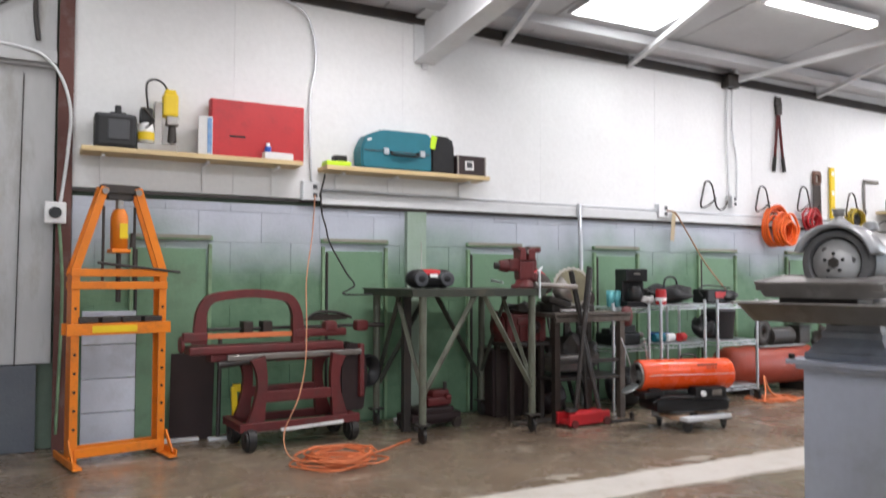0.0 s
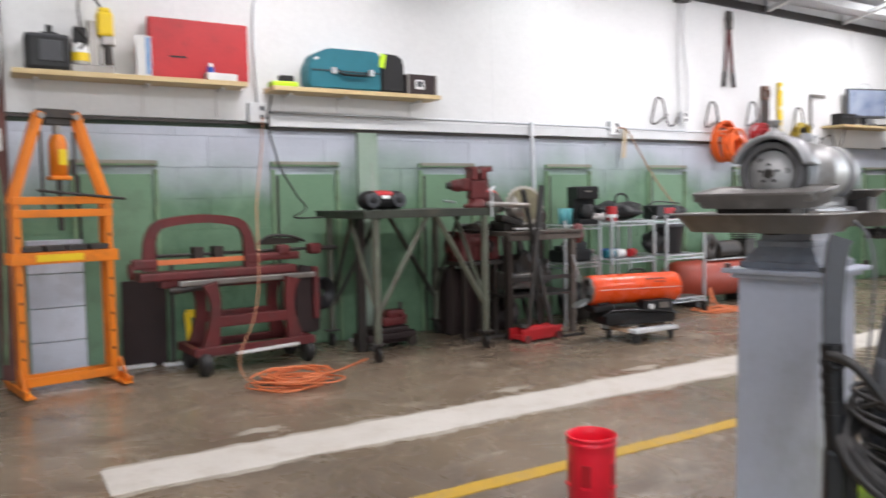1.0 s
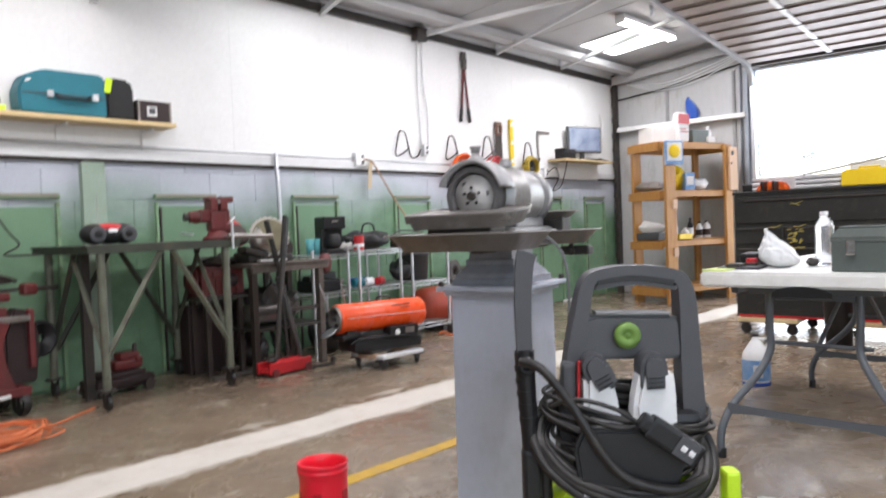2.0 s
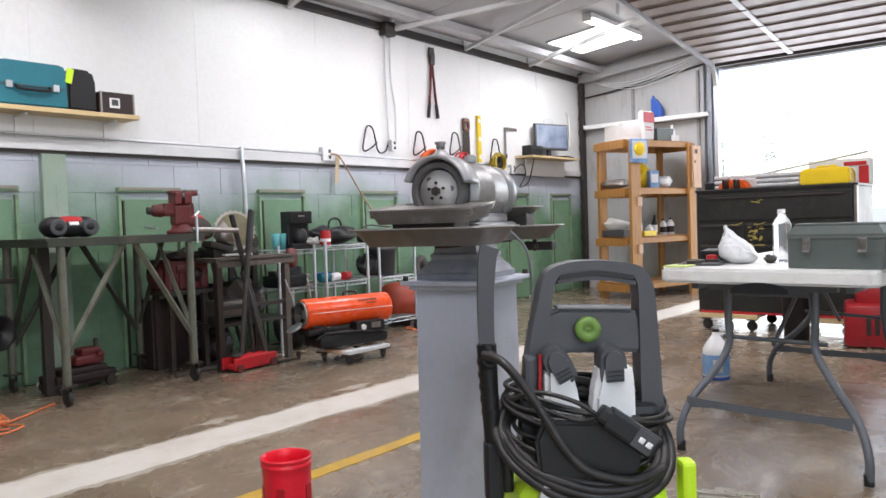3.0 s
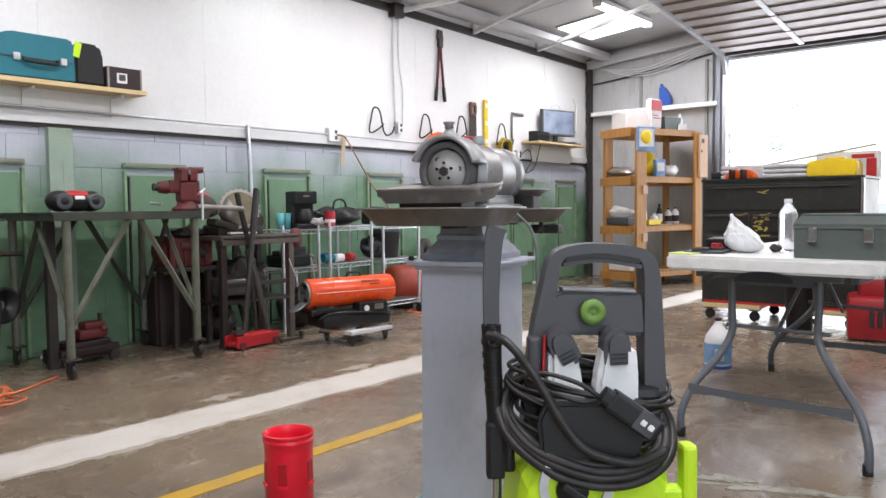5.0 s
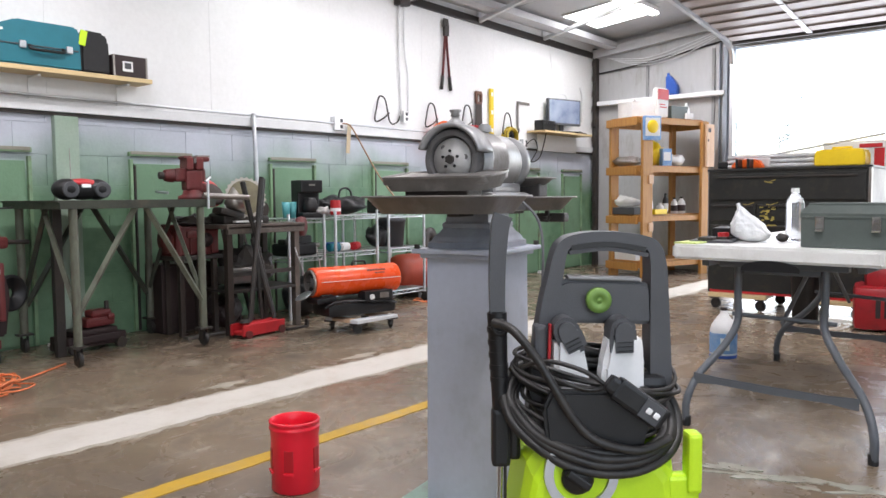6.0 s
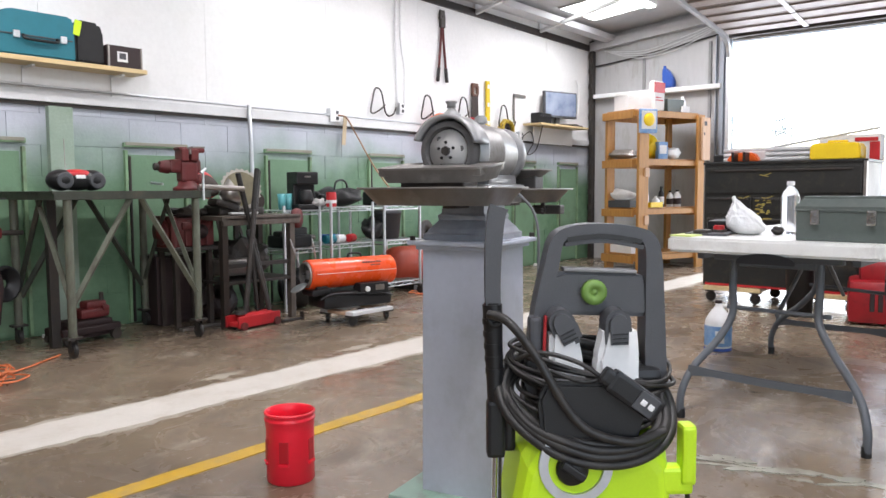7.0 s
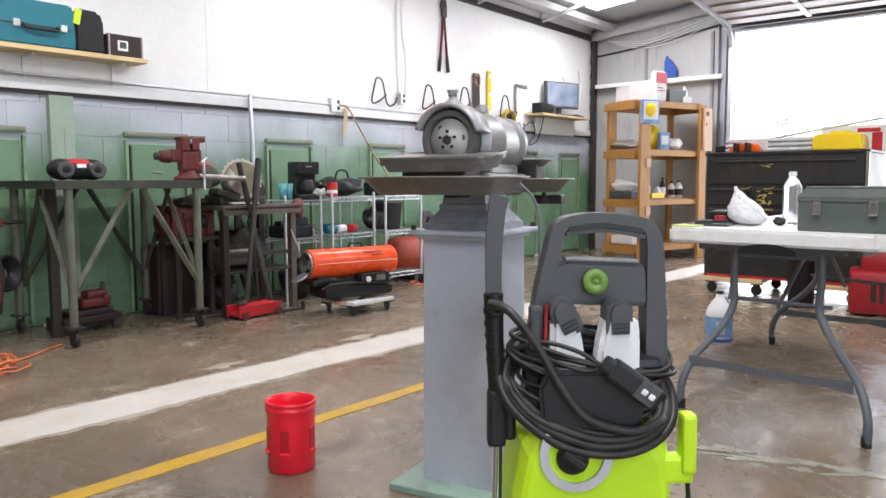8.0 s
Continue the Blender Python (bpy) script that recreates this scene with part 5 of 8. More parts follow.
# ---------- under the bench ----------
uj = thing("floor_fixture", "low dark red machine part on small wheels under the bench", "machine part", -0.36, -0.42, 0, 8)
part("base", B((0, 0, 0.08, 0.40, 0.20, 0.05), (0.05, 0, 0.045, 0.30, 0.16, 0.03), (0.0, 0, 0.12, 0.3, 0.17, 0.04), bevel=0.012), "maroon", uj)
part("body", B((0.05, 0, 0.175, 0.20, 0.12, 0.06), (0.07, 0, 0.225, 0.14, 0.09, 0.05), (0.12, 0, 0.20, 0.05, 0.14, 0.04), bevel=0.018), "machine_red", uj)
part("bolt", rod((0.11, -0.03, 0.25), (0.11, -0.03, 0.30), 0.014), "dark_steel", uj)
for wx in (-0.16, 0.16):
    part("wheel", rod((wx, -0.11, 0.035), (wx, -0.08, 0.035), 0.035), "dark_steel", uj, smooth=True)
    part("wheel", rod((wx, 0.08, 0.035), (wx, 0.11, 0.035), 0.035), "dark_steel", uj, smooth=True)
rp = thing("rusty_post", "rusty brown steel post standing behind the bench leg", "post", -0.57, -0.50, 0)
part("post", B((0, 0, 0.45, 0.055, 0.045, 0.9), bevel=0.004), "dark_steel", rp)
mc = thing("maroon_locker", "low dark maroon steel locker against the wall", "locker", 0.42, -0.22, 0)
part("body", B((0, 0, 0.25, 0.44, 0.22, 0.48), bevel=0.006), "maroon", mc)
part("door", B((0, -0.112, 0.26, 0.40, 0.012, 0.42), bevel=0.004), "maroon", mc)
part("plinth", B((0, 0.0, 0.008, 0.40, 0.2, 0.016), bevel=0.002), "dark_steel", mc)
ds = thing("steel_tray", "pale steel strip tray on the floor", "tray", 0.36, -0.62, 0)
part("tray", B((0, 0, 0.012, 0.34, 0.05, 0.02, 0, 0, 4), bevel=0.004), "bare_steel", ds)

# ---------- machine stand with motor, blade and jack handles ----------
st = thing("machine_stand", "dirty steel stand with a small belt machine on it", "machine stand", 0.77, -0.55, 0)
M["stand_steel"] = mat("grimy_brown_steel", (0.125, 0.105, 0.088), 0.55, 0.2, second=(0.055, 0.040, 0.032), amount=0.8, scale=14, bump=0.25, dirt=(0.20, 0.165, 0.13), dirt_amount=0.35, dirt_scale=11, stretch=(1, 1, 0.4))
for lx, ly in ((-0.30, -0.18), (0.28, -0.18), (-0.30, 0.2), (0.28, 0.2)):
    part("leg", B((lx, ly, 0.37, 0.045, 0.045, 0.74), bevel=0.003), "stand_steel" if ly < 0 and lx > 0 else "rust", st)
part("top", B((0, 0, 0.75, 0.68, 0.46, 0.03), (0, -0.215, 0.725, 0.66, 0.03, 0.05), bevel=0.003), "stand_steel", st)
part("shelf", B((0, 0, 0.30, 0.60, 0.40, 0.02), bevel=0.003), "dark_steel", st)
part("upper_rail", B((0, 0.2, 0.55, 0.56, 0.03, 0.04), bevel=0.003), "dark_steel", st)
part("lower_rail", B((0, -0.18, 0.42, 0.56, 0.02, 0.03), bevel=0.003), "dark_steel", st)
part("slat", B(*[(-0.18 + 0.12 * k, 0.18, 0.5, 0.04, 0.02, 0.42) for k in range(4)], bevel=0.003), "dark_steel", st)
part("pulley_guard", lathe([(0, -0.02), (0.07, -0.02), (0.075, 0), (0.07, 0.03), (0, 0.03)], 24, pose(0.36, -0.15, 0.73, 90, 0, 30)), "machine_red", st, "red pulley guard", True)
part("housing", B((-0.12, 0.03, 0.80, 0.26, 0.2, 0.08), (0.06, 0.0, 0.79, 0.14, 0.16, 0.06), (-0.2, -0.05, 0.84, 0.2, 0.12, 0.05, 0, 14, 0), bevel=0.02), "dark_steel", st)
part("belt_drum", rod((0.1, -0.05, 0.86), (0.1, 0.12, 0.86), 0.06, 0.06, 20, 0.01), "rust", st, smooth=True)
part("oil_pan", B((-0.10, 0.0, 0.40, 0.3, 0.22, 0.12), bevel=0.02), "bare_steel", st)
gb = thing("gear_motor", "old dark red greasy gear motor on a low steel stool", "motor", 0.37, -0.42, 0, 0)
for lx, ly in ((-0.13, -0.09), (0.13, -0.09), (-0.13, 0.09), (0.13, 0.09)):
    part("leg", B((lx, ly, 0.265, 0.035, 0.035, 0.53), bevel=0.003), "rust", gb)
part("foot", B((0, 0, 0.54, 0.36, 0.26, 0.03), bevel=0.006), "dark_steel", gb)
part("casing", B((0.02, 0, 0.655, 0.30, 0.21, 0.20), (0.02, 0, 0.70, 0.22, 0.24, 0.06), (-0.15, 0, 0.66, 0.05, 0.23, 0.22), bevel=0.022), "machine_red", gb, smooth=True)
part("end_cover", lathe([(0, -0.03), (0.05, -0.03), (0.055, -0.012), (0.09, -0.008), (0.094, 0.01), (0, 0.012)], 28, pose(-0.185, 0, 0.665, 0, 90, 0)), "machine_red", gb, smooth=True)
part("input_boss", lathe([(0, 0), (0.05, 0), (0.048, 0.02), (0.03, 0.028), (0.02, 0.05), (0, 0.05)], 24, pose(0.05, -0.118, 0.66, 90, 0, 0)), "maroon", gb, smooth=True)
for k in range(4):
    part("rib", B((-0.06 + 0.055 * k, -0.108, 0.635, 0.012, 0.014, 0.14), bevel=0.003), "machine_red", gb)
part("terminal_box", B((0.07, 0, 0.785, 0.13, 0.10, 0.06, 0, 6, 0), bevel=0.008), "maroon", gb)
part("top_junk", crumple(0.30, 0.20, 0.09, 71), "dark_steel", gb, "greasy rags and scrap on top", at=pose(0.02, 0, 0.745))
sb = thing("saw_blade", "round tan saw blade with pale teeth standing on the stand", "saw blade", 0.70, -0.62, 0.80, -22)
teeth = []
for k in range(48):
    rr = 0.150 if k % 2 else 0.136
    teeth.append((rr * math.cos(k * math.tau / 48), rr * math.sin(k * math.tau / 48)))
part("blade", slab(teeth, 0.006, pose(0, 0, 0.15, 78, 0, 0)), mat("pale_teeth", (0.48, 0.45, 0.40), 0.6), sb)
part("face_sheet", lathe([(0, 0), (0.124, 0), (0.124, 0.004), (0, 0.004)], 28, pose(0, -0.006, 0.15, 78, 0, 0)), mat("tan_blade_face", (0.24, 0.22, 0.13), 0.6, second=(0.14, 0.11, 0.08), amount=0.8, scale=14), sb)
part("stand_block", B((0.0, 0.02, -0.03, 0.16, 0.10, 0.09), bevel=0.01), "dark_steel", sb)
part("tail", B((0.0, -0.05, -0.02, 0.20, 0.07, 0.014, 0, 0, 10), bevel=0.004), "card_white", sb)

jk = thing("floor_jack", "low red steel floor jack with dark lever handles standing in it", "jack", 0.62, -0.84, 0, 6)
part("frame", B((0, -0.06, 0.055, 0.38, 0.02, 0.08), (0, 0.06, 0.055, 0.38, 0.02, 0.08), (0, 0, 0.035, 0.36, 0.10, 0.03), (0.02, 0, 0.075, 0.26, 0.08, 0.05), bevel=0.01), "red_paint", jk)
for wx in (-0.15, 0.15):
    part("wheel", rod((wx, -0.085, 0.028), (wx, -0.07, 0.028), 0.028), "machine_red", jk, smooth=True)
    part("wheel", rod((wx, 0.07, 0.028), (wx, 0.085, 0.028), 0.028), "machine_red", jk, smooth=True)
part("saddle", rod((-0.12, 0, 0.10), (-0.12, 0, 0.125), 0.04, 0.036, 20, 0.004), "dark_steel", jk, smooth=True)
for a, c in (((-0.075, 0.0, 0.1), (0.065, 0.0, 1.08)), ((-0.035, 0.03, 0.1), (0.095, 0.02, 1.07)), ((0.175, 0.02, 0.1), (-0.06, 0.05, 1.05)), ((0.13, -0.02, 0.1), (0.0, 0.03, 0.66)), ((0.07, 0.03, 0.1), (0.01, 0.02, 0.60))):
    h_ = part("lever_handle", rod(a, c, 0.014, 0.014, 10), "dark_steel", jk, smooth=True)
    d_ = (Vector(c) - Vector(a)).normalized()
    part("grip", rod(Vector(c) - d_ * 0.28, Vector(c) + d_ * 0.01, 0.019, 0.019, 10, 0.005), "rubber", h_, smooth=True)
tl = thing("foot_lever", "flat dark steel lever lying on the floor", "lever", 0.93, -0.88, 0, 0)
part("bar", B((0, 0, 0.012, 0.2, 0.03, 0.014), (0.09, 0, 0.035, 0.02, 0.03, 0.05), bevel=0.004), "dark_steel", tl)

for k, (sx_, sy_, sz_, w_, d_, h_) in enumerate(((0.80, -0.50, 0.311, 0.46, 0.30, 0.27), (0.66, -0.36, 0.0, 0.30, 0.26, 0.24))):
    sp = thing("scrap_heap", "heap of dark greasy scrap metal in the stand", "scrap", sx_, sy_, sz_, 20 * k)
    part("scrap_body", crumple(w_, d_, h_, 60 + k), "maroon" if k else "dark_steel", sp)
# ---------- wire racks ----------


def wire_rack(x0, x1, y0, y1, levels, label, cast=False):
    e = thing("wire_rack", label, "wire rack", (x0 + x1) / 2, (y0 + y1) / 2, 0)
    w, d = x1 - x0, y1 - y0
    for sx in (-1, 1):
        for sy in (-1, 1):
            part("post", rod((sx * w / 2, sy * d / 2, 0.09 if cast else 0.0), (sx * w / 2, sy * d / 2, levels[-1] + 0.04), 0.0125, 0.0125, 12), "zinc", e, smooth=True)
            if cast:
                caster(e, sx * w / 2, sy * d / 2, 0.035, 0.09)
    for z in levels:
        sh = part("shelf", bmesh.new(), "zinc", e)
        out = bmesh.new()
        for sy in (-1, 1):
            for zz in (z, z - 0.032):
                part("rim_wire", rod((-w / 2, sy * d / 2, zz), (w / 2, sy * d / 2, zz), 0.0045, seg=6), "zinc", sh)
            k = int(w / 0.05)
            zig = [(-w / 2 + w * i / k, sy * d / 2, z if i % 2 else z - 0.032) for i in range(k + 1)]
            if sy < 0:
                join(out, sweep(zig, 0.0035, 5))
            else:
                part("truss_wire", sweep(zig, 0.0035, 5), "zinc", sh)
        for sx in (-1, 1):
            for zz in (z, z - 0.032):
                part("rim_wire", rod((sx * w / 2, -d / 2, zz), (sx * w / 2, d / 2, zz), 0.0045, seg=6), "zinc", sh)
        for i in range(1, int(w / 0.028)):
            xx = -w / 2 + w * i / int(w / 0.028)
            part("wire", rod((xx, -d / 2, z + 0.002), (xx, d / 2, z + 0.002), 0.0022, seg=5), "zinc", sh)
        out.to_mesh(sh.data)
        out.free()
    return e


wire_rack(1.55, 2.02, -0.62, -0.2, (0.12, 0.50, 0.80), "chrome wire shelf rack loaded with odds and ends")
wire_rack(1.16, 1.52, -0.52, -0.15, (0.48, 0.78), "low chrome wire rack holding a coffee maker")
wire_rack(2.16, 2.62, -0.62, -0.2, (0.13, 0.50, 0.80), "chrome wire rack on casters with dark bins", True)

cm = thing("coffee_maker", "black drip coffee maker on the wire rack", "coffee maker", 1.455, -0.40, 0.783, -14)
cm.scale = (1.05, 1.05, 1.12)
part("base", B((0, 0, 0.02, 0.18, 0.2, 0.04), bevel=0.01), "black_plastic", cm)
part("tower", B((0, 0.04, 0.14, 0.18, 0.12, 0.26), bevel=0.01), "black_plastic", cm)
part("brew_head", B((0, 0.0, 0.225, 0.182, 0.16, 0.09), bevel=0.010), "black_plastic", cm)
part("carafe", lathe([(0, 0.04), (0.055, 0.042), (0.062, 0.08), (0.05, 0.13), (0.04, 0.145), (0, 0.145)], 24, pose(0.0, -0.04, 0)), "black_plastic", cm, "dark glass carafe", True)
part("badge", B((0, -0.082, 0.235, 0.05, 0.003, 0.012), bevel=0), "bare_steel", cm)
for cx_, cz in ((1.27, 0), (1.335, 0)):
    cp = thing("cup", "translucent teal plastic cup on the wire rack", "cup", cx_, -0.36, 0.783, group="teal cups")
    part("cup_wall", lathe([(0, 0.002), (0.026, 0.002), (0.034, 0.13), (0.031, 0.13), (0.024, 0.006), (0, 0.006)], 20), mat("teal_cup", (0.12, 0.42, 0.45), 0.3) if "teal_cup" not in bpy.data.materials else bpy.data.materials["teal_cup"], cp, smooth=True)
mg = thing("can", "red and white can on the wire rack", "can", 1.62, -0.55, 0.803)
part("can_body", rod((0, 0, 0), (0, 0, 0.12), 0.042, 0.042, 20, 0.004), "red_paint", mg, smooth=True)
part("band", lathe([(0.0425, 0.03), (0.043, 0.031), (0.043, 0.055), (0.0425, 0.056)], 20), "white_plastic", mg)
wr = thing("rag", "crumpled grey rag on the wire rack", "rag", 1.53, -0.5, 0.803)
part("cloth", crumple(0.12, 0.1, 0.07, 2), mat("grey_rag", (0.42, 0.41, 0.40), 0.8), wr, smooth=True)
bb2 = thing("tool_bag", "slumped black tool bag on the wire rack", "bag", 1.84, -0.4, 0.803)
part("bag_body", crumple(0.42, 0.3, 0.15, 5), "black_plastic", bb2, smooth=True)
part("bag_handle", sweep(smooth_path([(-0.05, 0, 0.12), (-0.03, 0, 0.2), (0.04, 0, 0.22), (0.09, 0, 0.19), (0.1, 0, 0.12)], 5), 0.009, 7), "black_plastic", bb2, smooth=True)
jp = thing("jump_starter", "black and red jump starter pack on the wire rack", "jump starter", 2.3, -0.42, 0.803)
part("case", B((0, 0, 0.06, 0.26, 0.16, 0.12), bevel=0.02), "black_plastic", jp)
part("red_face", B((0.03, -0.082, 0.07, 0.12, 0.008, 0.05), bevel=0.003), "red_paint", jp)
part("lead", sweep(smooth_path([(-0.15, -0.05, 0.06), (-0.2, -0.06, 0.12), (-0.1, -0.05, 0.15), (0.05, -0.05, 0.14), (0.15, -0.08, 0.13)], 5), 0.007, 6), "rubber", jp, smooth=True)
for k, (cx_, mt_) in enumerate(((1.64, "teal"), (1.75, "white_plastic"), (1.88, "red_paint"))):
    rl = thing("spray_can", "small coloured container lying on the wire rack", "container", cx_, -0.5, 0.504, 12 * k)
    part("roll", rod((-0.055, 0, 0.034), (0.055, 0, 0.034), 0.034, 0.034, 18, 0.006), mt_, rl, smooth=True)
    part("roll_cap", rod((0.055, 0, 0.034), (0.07, 0, 0.034), 0.02), "white_plastic", rl, smooth=True)
bw = thing("basin", "white and blue shallow basin on the wire rack", "basin", 1.78, -0.36, 0.504)
part("bowl", lathe([(0, 0.0), (0.07, 0.0), (0.10, 0.06), (0.096, 0.06), (0.066, 0.006), (0, 0.006)], 24), "blue_plastic", bw, smooth=True)
ob_ = thing("lidded_bucket", "dark lidded bucket on the wire rack", "bucket", 2.42, -0.4, 0.504)
part("bucket_wall", lathe([(0, 0), (0.11, 0), (0.13, 0.22), (0.135, 0.22), (0.135, 0.245), (0.05, 0.262), (0, 0.262)], 24), "dark_plastic", ob_, smooth=True)
mb = thing("motor_block", "dark greasy machine part on the low wire rack", "machine part", 1.36, -0.34, 0.484)
part("block", B((0, 0, 0.05, 0.30, 0.2, 0.10), (0.05, 0, 0.12, 0.16, 0.14, 0.08), (-0.1, -0.02, 0.11, 0.1, 0.1, 0.05), bevel=0.02), "black_plastic", mb)
part("shaft", rod((0.14, 0, 0.08), (0.24, -0.02, 0.07), 0.02), "bare_steel", mb, smooth=True)

# ---------- forced-air heater on a dolly ----------
ht = thing("torpedo_heater", "bright orange-red torpedo heater on a black fuel tank", "heater", 1.185, -1.19, 0.098, -14)
ht.scale = (0.86, 0.88, 0.88)
part("fuel_tank", B((0.02, 0, 0.075, 0.64, 0.30, 0.11), (0.02, 0, 0.135, 0.56, 0.24, 0.03), bevel=0.035), "black_plastic", ht, smooth=True)
part("barrel", lathe([(0.100, -0.385), (0.108, -0.41), (0.114, -0.408), (0.118, -0.39), (0.118, 0.372), (0.114, 0.382), (0.06, 0.386), (0.06, 0.37), (0.09, 0.36), (0.100, -0.385)], 40, pose(0.03, 0, 0.292, 0, 90, 0)), mat("heater_red", (0.83, 0.085, 0.012), 0.28, second=(0.7, 0.06, 0.01), amount=0.3, bump=0.02), ht, "glossy orange-red barrel", True)
# the barrel's long bright highlight, made as a thin white strip
part("barrel_seam", B((0.03, -0.1185, 0.302, 0.74, 0.006, 0.004), bevel=0.001), "white_plastic", ht, "thin white line standing in for the highlight on the barrel")
part("nozzle_ring", lathe([(0.088, -0.425), (0.101, -0.425), (0.106, -0.405), (0.099, -0.39), (0.086, -0.33), (0.088, -0.425)], 32, pose(0.03, 0, 0.292, 0, 90, 0)), "bare_steel", ht, "heat-stained steel nozzle", True)
part("inner_cone", lathe([(0.088, -0.37), (0.070, -0.36), (0.045, -0.385), (0.02, -0.39), (0, -0.385)], 28, pose(0.03, 0, 0.292, 0, 90, 0)), "zinc", ht, smooth=True)
for k in range(6):
    a = k * math.tau / 6
    part("nozzle_fin", B((-0.362, 0.062 * math.cos(a), 0.292 + 0.062 * math.sin(a), 0.03, 0.004, 0.04, math.degrees(a) - 90, 0, 0), bevel=0.0005), "dark_steel", ht)
part("rear_grille", lathe([(0, 0.372), (0.06, 0.372), (0.06, 0.38), (0, 0.38)], 20, pose(0.03, 0, 0.292, 0, 90, 0)), "dark_steel", ht)
cb = part("control_box", B((0.16, -0.105, 0.165, 0.27, 0.12, 0.085), bevel=0.008), "black_plastic", ht)
part("knob", rod((0.09, -0.164, 0.16), (0.09, -0.18, 0.16), 0.024, 0.021, 20, 0.002), "white_plastic", cb, "white thermostat knob", True)
part("label", B((0.21, -0.1665, 0.168, 0.085, 0.003, 0.045), bevel=0), "bare_steel", cb)
part("lettering", B(*[(0.10 + 0.026 * k, -0.090, 0.371, 0.018, 0.003, 0.016, -48, 0, 0) for k in range(7)], *[(0.17 + 0.024 * k, -0.106, 0.348, 0.016, 0.003, 0.012, -62, 0, 0) for k in range(4)], bevel=0), "maroon", ht)
part("deflector", lathe([(0, 0), (0.06, 0.004), (0.072, 0.012), (0.068, 0.016), (0, 0.008)], 28, pose(-0.445, -0.01, 0.185, 0, -28, 0)), "zinc", ht, "small round steel deflector plate", True)
part("front_step", B((-0.30, -0.02, 0.158, 0.17, 0.20, 0.05, 0, -6, 0), (-0.28, -0.02, 0.185, 0.10, 0.14, 0.03), bevel=0.016), "black_plastic", ht)
part("wheel_axle_bar", sweep(smooth_path([(-0.33, -0.14, 0.10), (-0.2, -0.15, 0.14), (0.2, -0.16, 0.12), (0.35, -0.13, 0.09)], 5), 0.010, 7), "black_plastic", ht, smooth=True)
part("top_handle", sweep(smooth_path([(0.0, 0, 0.405), (0.01, 0, 0.437), (0.06, 0, 0.442), (0.12, 0, 0.437), (0.13, 0, 0.405)], 5), 0.008, 7), "black_plastic", ht, smooth=True)
dl = thing("dolly", "small grey and wood furniture dolly on four casters", "dolly", 1.23, -1.235, 0, 0)
part("deck", B((0, -0.13, 0.085, 0.40, 0.08, 0.025), (0, 0.13, 0.085, 0.40, 0.08, 0.025), bevel=0.004), "grey_paint", dl)
for s in (-1, 1):
    part("cross_board", B((s * 0.16, 0, 0.083, 0.08, 0.19, 0.022), bevel=0.004), "raw_wood", dl)
for sx in (-1, 1):
    for sy in (-1, 1):
        caster(dl, sx * 0.165, sy * 0.13, 0.034, 0.073, spin=40 * sx * sy)
part("lift_handle", sweep(smooth_path([(-0.33, 0.14, 0.14), (-0.37, 0.14, 0.36), (-0.45, 0.13, 0.57)], 4), 0.005, 7), "zinc", ht, "thin steel lift handle", True)
part("lift_handle", sweep(smooth_path([(-0.21, 0.135, 0.14), (-0.225, 0.13, 0.40), (-0.27, 0.10, 0.57)], 4), 0.005, 7), "zinc", ht, "thin steel lift handle", True)

# ---------- red tank and dark machine behind ----------
tk = thing("air_tank", "dull orange-red cylindrical tank on short legs", "tank", 3.1, -0.32, 0)
part("shell", lathe([(0, -0.58), (0.08, -0.575), (0.15, -0.54), (0.172, -0.48), (0.172, 0.48), (0.15, 0.54), (0.08, 0.575), (0, 0.58)], 32, pose(0, 0, 0.24, 0, 90, 0)), mat("tank_red", (0.36, 0.05, 0.022), 0.45, second=(0.24, 0.035, 0.018), dirt=(0.1, 0.04, 0.03), dirt_amount=0.4), tk, smooth=True)
for sx in (-0.35, 0.35):
    part("foot", B((sx, 0, 0.04, 0.05, 0.26, 0.08), bevel=0.005), "dark_steel", tk)
part("saddle_plate", B((0.1, 0, 0.41, 0.6, 0.2, 0.012), bevel=0.003), "bare_steel", tk)
part("motor", rod((0.0, 0, 0.49), (0.3, 0, 0.49), 0.085, 0.085, 20, 0.01), "dark_steel", tk, smooth=True)
part("pump", B((0.42, 0, 0.50, 0.14, 0.16, 0.16), *[(0.42, 0, 0.56 + 0.02 * k, 0.17, 0.18, 0.008) for k in range(4)], bevel=0.006), "dark_steel", tk)
part("flywheel", lathe([(0.03, -0.012), (0.12, -0.012), (0.12, 0.012), (0.03, 0.012), (0.03, -0.012)], 24, pose(-0.12, -0.06, 0.53, 90, 0, 10)), "dark_steel", tk, smooth=True)
for k, (cx_, cy_) in enumerate(((3.8, -0.4), (4.25, -0.35))):
    mm = thing("scrap_machine", "dark dismantled machine standing by the wall", "machine", cx_, cy_, 0, 20 * k)
    part("frame", B((0, 0, 0.3, 0.3, 0.26, 0.03), (-0.13, -0.1, 0.15, 0.03, 0.03, 0.3), (0.13, -0.1, 0.15, 0.03, 0.03, 0.3), (-0.13, 0.1, 0.15, 0.03, 0.03, 0.3), (0.13, 0.1, 0.15, 0.03, 0.03, 0.3), bevel=0.004), "dark_steel", mm)
    part("body", crumple(0.26, 0.22, 0.24, 8 + k), "dark_steel", mm, smooth=True, at=pose(0, 0, 0.315))

